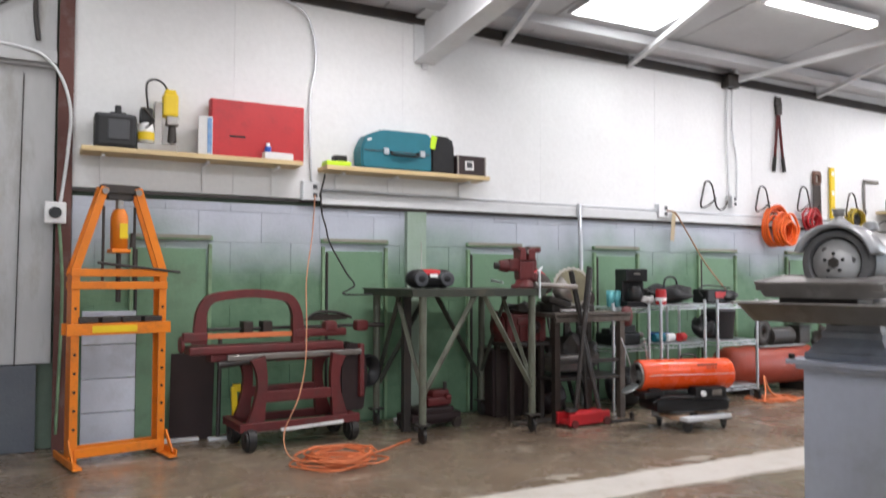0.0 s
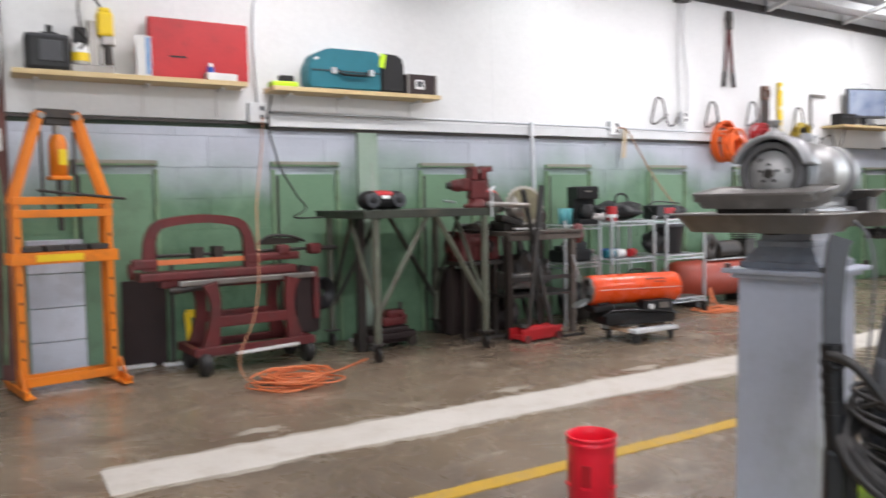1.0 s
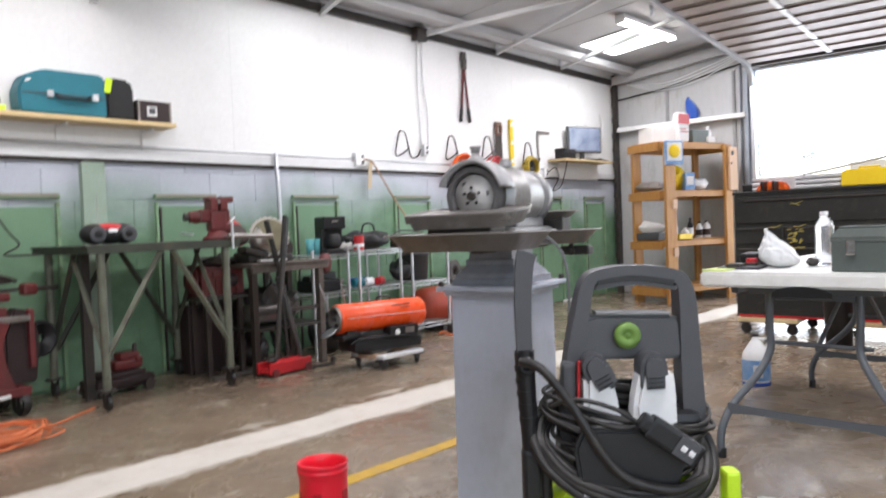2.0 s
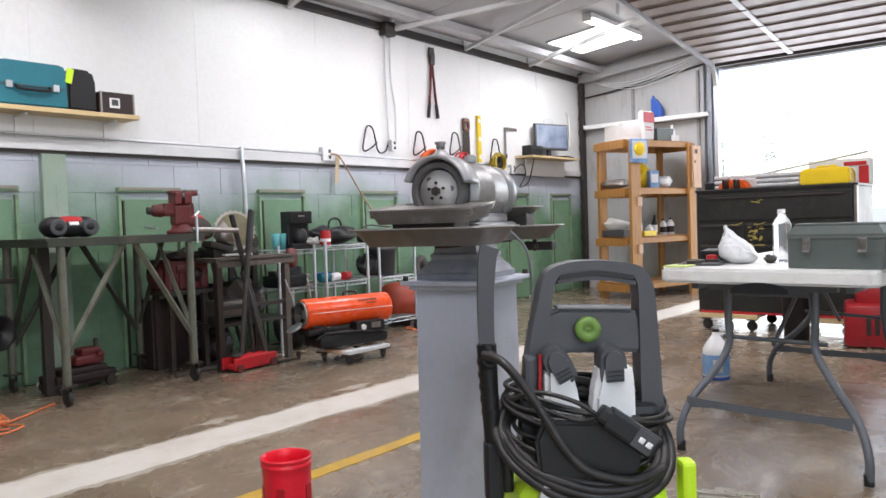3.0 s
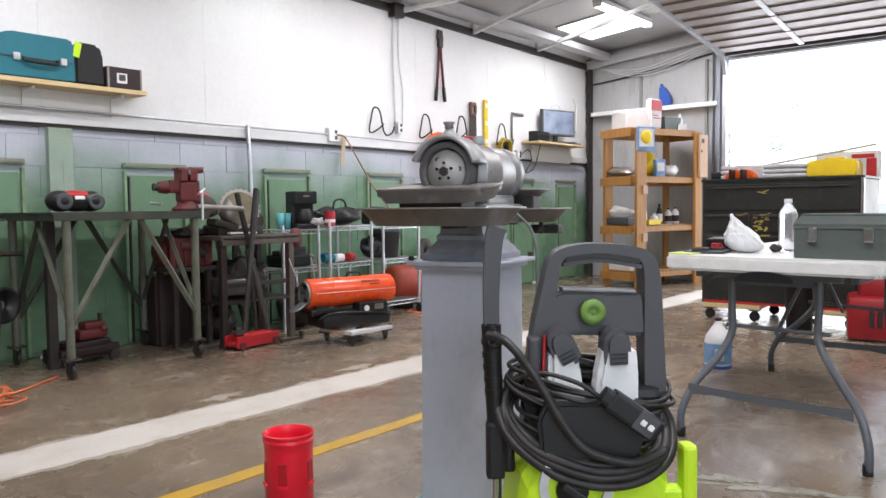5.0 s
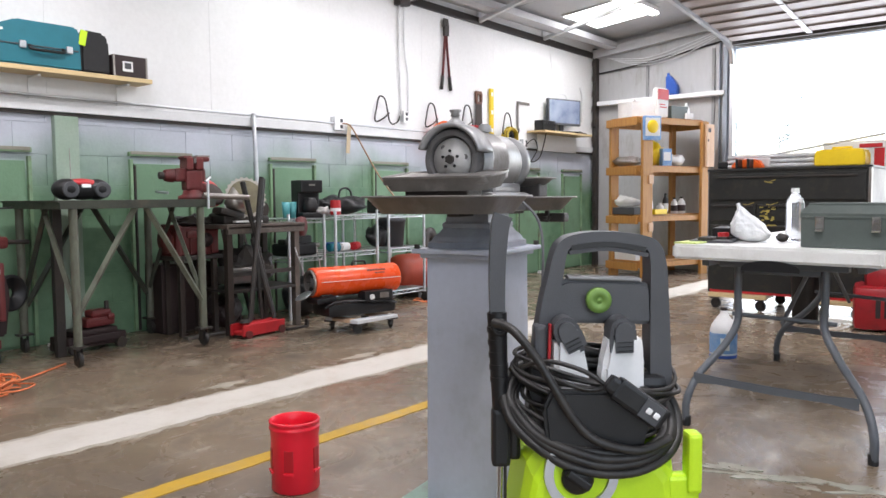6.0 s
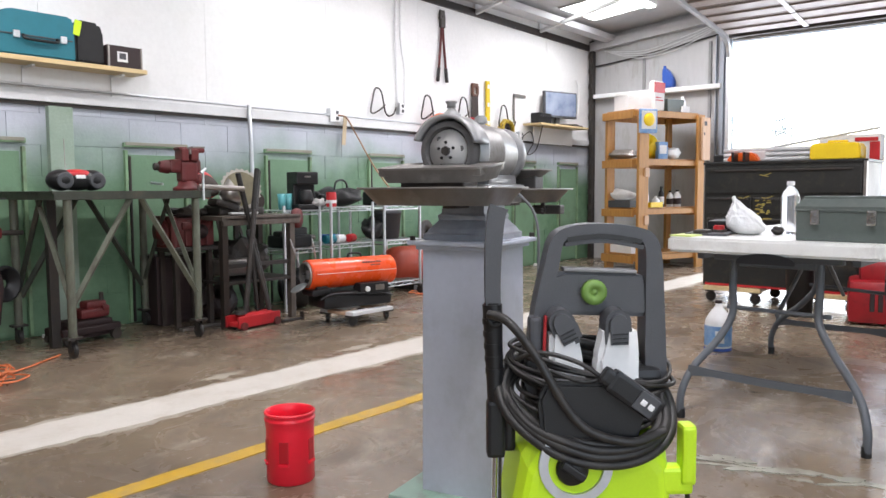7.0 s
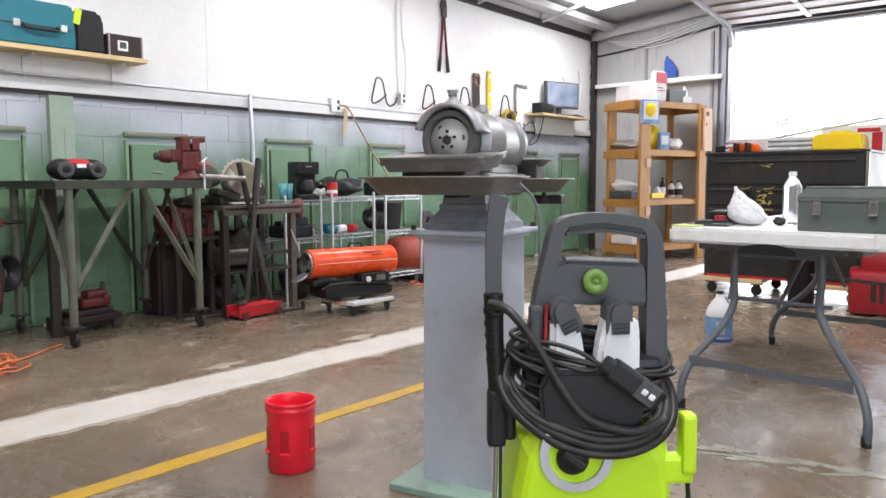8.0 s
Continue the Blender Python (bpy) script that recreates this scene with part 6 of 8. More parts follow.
# dark odds and ends on and under the racks
for k, (cx_, cy_, cz_, w_, d_, h_, lab) in enumerate(((1.7, -0.32, 0.804, 0.24, 0.2, 0.12, "tangle of black cable on the wire rack"), (2.06, -0.36, 0.0, 0.3, 0.3, 0.24, "black sack slumped between the wire racks"), (1.36, -0.42, 0.0, 0.34, 0.3, 0.30, "dark sack of scrap under the low wire rack"), (1.78, -0.4, 0.124, 0.36, 0.3, 0.22, "dark sack on the bottom of the wire rack"), (2.24, -0.4, 0.504, 0.14, 0.2, 0.18, "dark bundle on the wire rack"), (2.46, -0.42, 0.804, 0.26, 0.2, 0.11, "dark bundle of hoses on the wire rack"))):
    sk = thing("sack", lab, "sack", cx_, cy_, cz_, 15 * k)
    part("sack_body", crumple(w_, d_, h_, 40 + k), "black_plastic", sk, smooth=True)
for k in range(5):
    lb = thing("leaning_bar", "dark steel bar leaning on the wall behind the stand", "bar", 0.62 + 0.11 * k, -0.24, 0, 0, group="leaning bars")
    part("bar", rod((0, -0.1, 0.0), (0.02 * (k % 3 - 1), 0.16, 0.62 + 0.06 * (k % 3)), 0.013 + 0.003 * (k % 2), seg=10), "dark_steel", lb, smooth=True)
# ---------- pedestal grinder ----------
M["ped_grey"] = mat("pedestal_grey_paint", (0.50, 0.525, 0.61), 0.4, second=(0.41, 0.43, 0.51), amount=0.5, scale=3, fine=50, bump=0.06, dirt=(0.30, 0.31, 0.33), dirt_amount=0.25, dirt_scale=6)
# cap paint: grease, plus the trays' shade put into the colour
M["ped_greasy_shaded"] = mat("greasy_shaded_pedestal_paint", (0.30, 0.31, 0.345), 0.38, second=(0.16, 0.158, 0.165), amount=0.8, scale=10, fine=60, bump=0.12, dirt=(0.40, 0.41, 0.45), dirt_amount=0.4, dirt_scale=12)
M["grinder_grey"] = mat("worn_grinder_paint", (0.27, 0.27, 0.275), 0.36, 0.3, second=(0.38, 0.38, 0.38), amount=0.7, scale=8, bump=0.12, dirt=(0.15, 0.125, 0.105), dirt_amount=0.45, dirt_scale=10)
M["bright_steel"] = mat("polished_steel", (0.52, 0.51, 0.49), 0.24, 0.9, second=(0.36, 0.34, 0.31), amount=0.6, scale=7, bump=0.06)
M["motor_steel"] = mat("worn_motor_steel", (0.39, 0.385, 0.38), 0.44, 0.6, second=(0.25, 0.225, 0.19), amount=0.8, scale=9, bump=0.12, dirt=(0.16, 0.12, 0.08), dirt_amount=0.5, dirt_scale=9)
M["tray_steel"] = mat("stained_tray_steel", (0.245, 0.232, 0.22), 0.36, 0.4, second=(0.12, 0.105, 0.09), amount=0.8, scale=7, bump=0.12, dirt=(0.45, 0.43, 0.40), dirt_amount=0.4, dirt_scale=5)
M["abrasive"] = mat("abrasive_stone", (0.115, 0.11, 0.11), 0.85, second=(0.10, 0.095, 0.095), scale=30, fine=250, bump=0.4)
M["base_green"] = mat("pale_green_plate", (0.26, 0.38, 0.31), 0.55, second=(0.18, 0.27, 0.22), dirt=(0.14, 0.10, 0.07), dirt_amount=0.5, dirt_scale=8)


def tapered(sections):
    """A square column from (z, half x, half y) sections."""
    b = bmesh.new()
    rings = []
    for z, hx, hy in sections:
        rings.append([b.verts.new(p) for p in ((-hx, -hy, z), (hx, -hy, z), (hx, hy, z), (-hx, hy, z))])
    for a, c in zip(rings, rings[1:]):
        for j in range(4):
            b.faces.new((a[j], a[(j + 1) % 4], c[(j + 1) % 4], c[j]))
    b.faces.new(rings[0][::-1])
    b.faces.new(rings[-1])
    ed = [e for e in b.edges if len(e.link_faces) == 2 and e.calc_face_angle(0) > 0.5]
    bmesh.ops.bevel(b, geom=ed, offset=0.006, segments=2, affect="EDGES")
    return b


gr = thing("pedestal_grinder", "heavy worn grey pedestal grinder with two steel trays", "grinder", -0.733, -3.79, 0, 12)
part("base_plate", B((0, 0, 0.012, 0.42, 0.38, 0.024), bevel=0.006), "base_green", gr, "chipped pale green base plate")
part("column", tapered([(0.02, 0.129, 0.114), (0.10, 0.129, 0.114), (0.775, 0.125, 0.110)]), "ped_grey", gr)
part("column_flange", B((0, 0, 0.782, 0.33, 0.285, 0.014), (0, 0, 0.768, 0.29, 0.25, 0.014), bevel=0.004), "ped_grey", gr)
part("cap", tapered([(0.789, 0.124, 0.108), (0.806, 0.124, 0.108), (0.811, 0.116, 0.101), (0.822, 0.110, 0.096), (0.836, 0.096, 0.084), (0.848, 0.086, 0.076), (0.853, 0.088, 0.078), (0.862, 0.088, 0.078), (0.868, 0.080, 0.070), (0.89, 0.076, 0.068)]), "ped_greasy_shaded", gr, "greasy stepped cap, coloured darker for the shade of the trays")
for bx0, by0 in ((0.152, -0.13), (-0.152, -0.13), (-0.152, 0.13)):
    part("flange_bolt", rod((bx0, by0, 0.788), (bx0, by0, 0.802), 0.009, seg=6), "dark_steel", gr)


def pan(cx, cy, w, d, z, h, lip=0.012, slope=0.03):
    """A shallow tray with sloping sides: outside w by d at the rim."""
    b = bmesh.new()
    rings = []
    for dx, zz in ((-slope, z), (0, z + h), (lip, z + h), (lip, z + h + 0.006), (0.004, z + h + 0.006), (-slope + 0.002, z + 0.005)):
        hx, hy = w / 2 + dx, d / 2 + dx
        pts = []
        for sx, sy in ((-1, -1), (1, -1), (1, 1), (-1, 1)):
            for k in range(4):
                a = math.atan2(sy, sx) - math.pi / 4 + k * math.pi / 6
                pts.append(b.verts.new((cx + sx * (hx - 0.03) + 0.03 * math.cos(a), cy + sy * (hy - 0.03) + 0.03 * math.sin(a), zz)))
        rings.append(pts)
    for a, c in zip(rings, rings[1:]):
        for j in range(16):
            b.faces.new((a[j], a[(j + 1) % 16], c[(j + 1) % 16], c[j]))
    b.faces.new(rings[0][::-1])
    b.faces.new(rings[-1])
    return b


def rest_plate():
    """A thick cast rest, dished on top, its front edge hanging a little."""
    m_ = pose(-0.215, -0.002, 0.966, 0, -7, 0)
    out = pan(0, 0, 0.165, 0.325, 0.0, 0.036, 0.005, 0.012)
    bmesh.ops.transform(out, matrix=m_, verts=out.verts)
    join(out, B((0.0, 0.0, 0.028, 0.158, 0.316, 0.020), bevel=0.005, m=m_))
    return out


part("tray", pan(-0.20, 0.002, 0.25, 0.405, 0.895, 0.045), "tray_steel", gr, "shallow stained steel tray", True)
part("tray", pan(0.28, -0.0, 0.22, 0.36, 0.895, 0.040), "tray_steel", gr, "shallow stained steel tray", True)
part("tray_arm", B((0.08, 0, 0.890, 0.50, 0.04, 0.012), (0.33, -0.12, 0.87, 0.05, 0.10, 0.03), bevel=0.006), "dark_steel", gr)
part("head_base", B((0.08, 0, 0.925, 0.30, 0.16, 0.06), (0.08, 0, 0.965, 0.22, 0.13, 0.04), bevel=0.015), "grinder_grey", gr)
RX = pose(0, 0, 1.048, 0, 90, 0)
part("motor", lathe([(0, -0.112), (0.084, -0.11), (0.088, -0.10), (0.088, 0.02), (0.0905, 0.024), (0.0905, 0.04), (0.088, 0.044), (0.088, 0.13), (0.08, 0.16), (0.06, 0.18), (0, 0.182)], 36, RX), "motor_steel", gr, "polished worn motor housing", True)
part("lubricator", rod((0.05, 0, 1.14), (0.05, 0, 1.165), 0.022, 0.018, 18, 0.004), "grinder_grey", gr, smooth=True)


def wheel_head(x0, x1, outer):
    """Guard shell open at the front, wheel inside."""
    s = -1 if outer < 0 else 1
    g = bmesh.new()
    rings = []
    a0, a1 = 18, 168
    n_ = 28
    for r, xx in ((0.092, x0 - 0.012), (0.103, x0 - 0.012), (0.104, x1), (0.092, x1)):
        ring = []
        for k in range(n_ + 1):
            a = radians(a0 + (a1 - a0) * k / n_)
            ring.append(g.verts.new((xx, r * math.cos(a), 1.048 + r * math.sin(a))))
        rings.append(ring)
    for i in range(4):
        a, c = rings[i], rings[(i + 1) % 4]
        for k in range(n_):
            g.faces.new((a[k], a[k + 1], c[k + 1], c[k]))
    for k in (0, n_):
        g.faces.new([r[k] for r in rings])
    part("wheel_guard", g, "grinder_grey", gr, "heavy cast wheel guard", True)
    xi = x1 if s < 0 else x0
    part("guard_back", lathe([(0.0, -0.004), (0.102, -0.004), (0.102, 0.004), (0, 0.004)], 32, pose(xi, 0, 1.048, 0, 90, 0)), "grinder_grey", gr, smooth=True)
    xo = x0 + 0.004 if s < 0 else x1 - 0.012
    wv = part("grinding_wheel", lathe([(0.068, 0.0), (0.082, 0.0), (0.085, -s * 0.004), (0.085, -s * 0.045), (0.0, -s * 0.045), (0.0, -s * 0.026), (0.060, -s * 0.024), (0.066, -s * 0.018), (0.068, 0.0)], 48, pose(xo, 0, 1.048, 0, 90, 0)), "abrasive", gr, "grey abrasive grinding wheel", True)
    part("flange", lathe([(0, s * 0.002), (0.03, s * 0.002), (0.034, -s * 0.004), (0.060, -s * 0.010), (0.062, -s * 0.018), (0, -s * 0.018)], 32, pose(xo, 0, 1.048, 0, 90, 0)), mat("flange_grey", (0.44, 0.43, 0.42), 0.55, 0.2) if "flange_grey" not in bpy.data.materials else bpy.data.materials["flange_grey"], wv, smooth=True)
    part("arbor_nut", rod((xo, 0, 1.048), (xo + s * 0.012, 0, 1.048), 0.014, 0.013, 6), "dark_steel", wv)
    for k in range(5):
        a = k * math.tau / 5 + 0.3
        part("flange_bolt", rod((xo - s * 0.004, 0.024 * math.cos(a), 1.048 + 0.024 * math.sin(a)), (xo + s * 0.006, 0.024 * math.cos(a), 1.048 + 0.024 * math.sin(a)), 0.0045, seg=8), "black_plastic", wv)
    for k in range(3):
        a = k * math.tau / 3 + 0.9
        part("recess", rod((xo - s * 0.012, 0.043 * math.cos(a), 1.048 + 0.043 * math.sin(a)), (xo - s * 0.006, 0.043 * math.cos(a), 1.048 + 0.043 * math.sin(a)), 0.008, seg=12), "abrasive", wv)


wheel_head(-0.185, -0.110, -1)
part("end_bell", lathe([(0.07, 0.0), (0.086, 0.01), (0.088, 0.05), (0.07, 0.07), (0.03, 0.08), (0, 0.08)], 32, pose(0.16, 0, 1.048, 0, 90, 0)), "grinder_grey", gr, smooth=True)
part("knob_stem", lathe([(0, 0), (0.030, 0), (0.028, 0.008), (0.018, 0.016), (0.011, 0.024), (0.010, 0.034), (0, 0.034)], 20, pose(-0.15, 0.0, 1.144)), "grinder_grey", gr, smooth=True)
part("guard_knob", lathe([(0, 0), (0.014, 0), (0.012, 0.008), (0.017, 0.014), (0.017, 0.018), (0, 0.019)], 20, pose(-0.15, 0.0, 1.172)), "grinder_grey", gr, "small adjusting knob", True)
part("tool_rest", rest_plate(), "tray_steel", gr, "thick worn cast tool rest", True)
part("tool_rest", pan(0.27, -0.03, 0.13, 0.20, 0.968, 0.03, 0.008, 0.03), "tray_steel", gr, "small cast tool rest", True)
part("rest_bracket", B((-0.17, 0.03, 0.95, 0.10, 0.20, 0.035), bevel=0.006), "dark_steel", gr)
part("rest_bracket", B((0.27, -0.05, 0.955, 0.08, 0.12, 0.06), bevel=0.006), "dark_steel", gr)
part("wing_nut", B((0.28, -0.12, 0.87, 0.05, 0.012, 0.012), (0.28, -0.12, 0.875, 0.014, 0.014, 0.04), bevel=0.004), "dark_steel", gr)
part("switch_cable", sweep(smooth_path([(0.12, -0.09, 0.93), (0.15, -0.14, 0.86), (0.16, -0.15, 0.72), (0.155, -0.13, 0.4), (0.15, -0.13, 0.1), (0.1, -0.18, 0.03)], 6), 0.0045, 7), mat("grey_cable", (0.16, 0.16, 0.17), 0.5), gr, "grey power cable", True)

# ---------- red tub ----------
tb = thing("red_tub", "bright red open plastic tub standing on the floor", "tub", -1.04, -3.27, 0, -40)
M["tub_red"] = mat("tub_red_plastic", (0.82, 0.014, 0.035), 0.33, second=(0.72, 0.012, 0.028), amount=0.3, bump=0.02)
part("tub_wall", lathe([(0, 0.0), (0.072, 0.0), (0.077, 0.006), (0.077, 0.17), (0.080, 0.20), (0.082, 0.203), (0.082, 0.209), (0.079, 0.211), (0.079, 0.219), (0.082, 0.221), (0.082, 0.228), (0.078, 0.23), (0.075, 0.228), (0.073, 0.2), (0.072, 0.008), (0, 0.006)], 48), "tub_red", tb, smooth=True)
for an in (195, 255, 330):
    a = radians(an)
    # plate in a darker tub red, for the shade in a grip hollow
    part("grip_hollow", B((0.0745 * math.cos(a), 0.0745 * math.sin(a), 0.11, 0.008, 0.03, 0.07, 0, 0, an), bevel=0.004), mat("tub_red_shaded", (0.45, 0.008, 0.015), 0.4) if "tub_red_shaded" not in bpy.data.materials else bpy.data.materials["tub_red_shaded"], tb)
    part("grip_ledge", B((0.079 * math.cos(a), 0.079 * math.sin(a), 0.068, 0.008, 0.034, 0.01, 0, 0, an), bevel=0.003), "tub_red", tb)

# ---------- pressure washer ----------
WX, WY, WR = -0.945, -4.34, -48
pw = thing("pressure_washer", "lime green and dark grey electric pressure washer with coiled hose", "pressure washer", WX, WY, 0, WR)
# the grey handle hoop


hoop = smooth_path([(-0.172, 0.03, 0.36), (-0.160, 0.03, 0.52), (-0.143, 0.03, 0.66), (-0.125, 0.03, 0.75), (-0.114, 0.03, 0.803), (-0.098, 0.03, 0.828), (-0.06, 0.03, 0.840), (-0.015, 0.03, 0.844), (0.04, 0.03, 0.840), (0.09, 0.03, 0.830), (0.114, 0.03, 0.813), (0.124, 0.03, 0.772), (0.127, 0.03, 0.69), (0.131, 0.03, 0.55), (0.136, 0.03, 0.36)], 6)
part("handle_hoop", ribbon(hoop, lambda f: 0.024 + (0.022 if f < 0.5 else 0.030) * min(1.0, (2 * abs(f - 0.5)) ** 1.5 * 1.15), 0.07), "dark_plastic", pw, smooth=True)
part("grip_groove", ribbon(smooth_path([(-0.088, 0.006, 0.818), (0.0, 0.006, 0.826), (0.092, 0.006, 0.812)], 6), (0.012, 0.012), 0.03), "black_plastic", pw, smooth=True)
part("inner_grip", ribbon(smooth_path([(-0.092, 0.02, 0.806), (0.0, 0.02, 0.814), (0.098, 0.02, 0.798)], 6), (0.010, 0.010), 0.05), "dark_plastic", pw, smooth=True)
part("cross_panel", slab([(-0.14, 0.0), (0.115, -0.008), (0.110, 0.085), (0.088, 0.100), (-0.09, 0.108), (-0.122, 0.098)], 0.05, pose(0, 0.05, 0.636, 90, 0, 0), 0.010), "dark_plastic", pw)
M["dusty_plastic"] = mat("dusty_grey_plastic", (0.26, 0.26, 0.265), 0.7, second=(0.17, 0.17, 0.175), amount=0.7, scale=24, fine=160, bump=0.08)
part("panel_top", B((-0.005, 0.024, 0.742, 0.178, 0.05, 0.008, 0, 2.4, 0), bevel=0.003), "dusty_plastic", pw, "dusty pale top edge")
kn = part("dial", lathe([(0, 0), (0.030, 0), (0.0305, 0.014), (0.028, 0.018), (0.012, 0.019), (0.010, 0.016), (0.006, 0.015), (0.004, 0.018), (0, 0.018)], 36, pose(-0.024, -0.004, 0.692, 90, 0, 0)), mat("olive_green_cap", (0.15, 0.27, 0.05), 0.45, second=(0.11, 0.21, 0.04)), pw, "green screw cap", True)
part("cap_ridge", B(*[(-0.024 + 0.0295 * math.cos(a * math.tau / 20), -0.012, 0.692 + 0.0295 * math.sin(a * math.tau / 20), 0.003, 0.014, 0.003) for a in range(20)], bevel=0.0005), bpy.data.materials["olive_green_cap"], kn)
for u, tilt, half, cu, cz, lean in ((-0.090, 9, 0.042, -0.103, 0.614, 26), (0.025, 0, 0.052, 0.025, 0.610, 2)):
    m = pose(u, -0.025, 0.475, 0, -tilt, 0)
    tank = part("detergent_tank", slab([(-half, -0.06), (half, -0.06), (half * 0.98, 0.09), (half * 0.86, 0.14), (-half * 0.6, 0.14), (-half * 0.94, 0.06)], 0.07, m @ pose(0, 0.035, 0, 90, 0, 0), 0.012), "white_plastic", pw, "white detergent tank")
    mc_ = pose(cu, -0.025, cz, 0, -lean, 0)
    part("tank_cap", slab([(-0.030, -0.046), (0.030, -0.046), (0.032, 0.006)] + [(0.031 * math.cos(radians(q_)), 0.012 + 0.034 * math.sin(radians(q_))) for q_ in range(15, 180, 15)] + [(-0.032, 0.006)], 0.085, mc_ @ pose(0, 0.042, 0, 90, 0, 0), 0.010), "dark_plastic", tank, "dark grey flip cap")
    for zz in (-0.030, -0.020, -0.010):
        part("cap_line", B((0, -0.044, zz, 0.036, 0.005, 0.003), bevel=0.001, m=mc_), "black_plastic", tank)
part("red_strip", B((-0.145, -0.03, 0.595, 0.007, 0.012, 0.09, 0, 2, 0), bevel=0.002), "red_paint", pw)
part("nozzle_holder", B((-0.165, 0.0, 0.585, 0.03, 0.05, 0.10), bevel=0.01), "dark_plastic", pw)
part("reel_core", B((-0.01, 0.01, 0.44, 0.30, 0.10, 0.14), (-0.02, -0.045, 0.43, 0.22, 0.03, 0.12), bevel=0.02), "black_plastic", pw)
# the lime body
back = [(-0.245, 0.02), (0.15, 0.02), (0.155, 0.25), (0.14, 0.34), (0.11, 0.37), (-0.18, 0.378), (-0.215, 0.34), (-0.238, 0.2)]
front = [(-0.228, 0.03), (0.135, 0.03), (0.132, 0.22), (0.125, 0.30), (0.09, 0.345), (-0.165, 0.345), (-0.195, 0.29), (-0.215, 0.19)]
lofted = bmesh.new()
rings = []
for y_, f, inset in ((0.08, 0.0, 0.012), (0.072, 0.0, 0.0), (-0.075, 0.35, 0.0), (-0.108, 0.8, 0.003), (-0.117, 0.95, 0.010), (-0.120, 1.0, 0.022)):
    mid_x, mid_z = -0.04, 0.19
    ring = []
    for (xb, zb), (xf, zf) in zip(back, front):
        px, pz = xb + (xf - xb) * f, zb + (zf - zb) * f
        ring.append(lofted.verts.new((px + (inset if px < mid_x else -inset), y_, pz + (inset if pz < mid_z else -inset))))
    rings.append(ring)
for a, c in zip(rings, rings[1:]):
    for k in range(8):
        lofted.faces.new((a[k], a[(k + 1) % 8], c[(k + 1) % 8], c[k]))
lofted.faces.new(rings[0][::-1])
lofted.faces.new(rings[-1])
bmesh.ops.recalc_face_normals(lofted, faces=lofted.faces)
part("body_shell", lofted, "lime", pw, "glossy lime green body shell")
arc = [(-0.088 + 0.075 * math.cos(radians(a)), -0.123, 0.310 + 0.079 * math.sin(radians(a))) for a in range(-215, 26, 10)]
part("silver_ring", ribbon([Vector(p) for p in arc], (0.021, 0.021), 0.012), "silver", pw, "silver horseshoe trim", True)
kk = part("switch_knob", lathe([(0, 0), (0.037, 0), (0.037, 0.01), (0.031, 0.02), (0, 0.022)], 32, pose(-0.097, -0.12, 0.300, 90, 0, 0)), "black_plastic", pw, "black rotary switch", True)
part("knob_bar", B((-0.097, -0.145, 0.301, 0.062, 0.012, 0.02, 0, 35, 0), bevel=0.006), "black_plastic", kk)
part("hose_hook", B((0.176, -0.10, 0.325, 0.034, 0.05, 0.142), (0.140, -0.092, 0.262, 0.10, 0.045, 0.066), bevel=0.010), "lime", pw)
for sx in (-1, 1):
    part("wheel", rod((sx * 0.13 - 0.03, 0.11, 0.085), (sx * 0.175 - 0.03, 0.11, 0.085), 0.085, 0.085, 28, 0.012), "rubber", pw, smooth=True)
# hose and cable hanks
rng = random.Random(21)
for i in range(6):
    rx_, rz_ = 0.184 + 0.0045 * i + rng.uniform(-0.004, 0.004), 0.078 + 0.0085 * i + rng.uniform(-0.003, 0.003)
    pts = []
    for j in range(16):
        a = j * math.tau / 16
        y_ = 0.115 * math.sin(a) if math.sin(a) < 0 else 0.07 * math.sin(a)
        pts.append((-0.045 + rx_ * math.cos(a), -0.014 + y_ - 0.010 * (i % 2), 0.437 + rz_ * math.sin(a) - 0.13 * rx_ * math.cos(a) + rng.uniform(-0.003, 0.003)))
    part("hose_loop", sweep(smooth_path(pts, 5, True), 0.0112, 10, True), "rubber", pw, "thick black high-pressure hose", True)
for i in range(12):
    rx_ = 0.186 + rng.uniform(-0.026, 0.018)
    cz = 0.42 + 0.0105 * i
    pts = []
    for j in range(14):
        a = j * math.tau / 14
        pts.append((-0.03 + rx_ * math.cos(a) + rng.uniform(-0.006, 0.006), 0.085 * math.sin(a) + rng.uniform(-0.008, 0.008), cz + 0.010 * math.cos(a * 2 + i) + 0.03 * math.sin(a) - 0.16 * rx_ * math.cos(a)))
    part("cable_loop", sweep(smooth_path(pts, 5, True), 0.0055, 7, True), "rubber", pw, smooth=True)
part("reel_front", slab([(-0.12, 0.0), (0.10, 0.0), (0.125, 0.10), (0.06, 0.135), (-0.11, 0.14), (-0.13, 0.10)], 0.03, pose(-0.045, -0.095, 0.362, 90, 0, 0), 0.008), "black_plastic", pw)
part("gun_hose", sweep(smooth_path([(-0.280, -0.05, 0.648), (-0.240, -0.09, 0.636), (-0.189, -0.12, 0.574), (-0.150, -0.135, 0.508), (-0.111, -0.14, 0.443), (-0.065, -0.145, 0.396), (0.0, -0.145, 0.373), (0.052, -0.14, 0.368), (0.12, -0.115, 0.385)], 7), 0.0105, 10), "rubber", pw, "thick black hose to the gun", True)
part("plug_cable", sweep(smooth_path([(-0.22, -0.07, 0.545), (-0.165, -0.105, 0.567), (-0.086, -0.125, 0.548), (-0.034, -0.135, 0.515)], 6), 0.0055, 7), "rubber", pw, smooth=True)
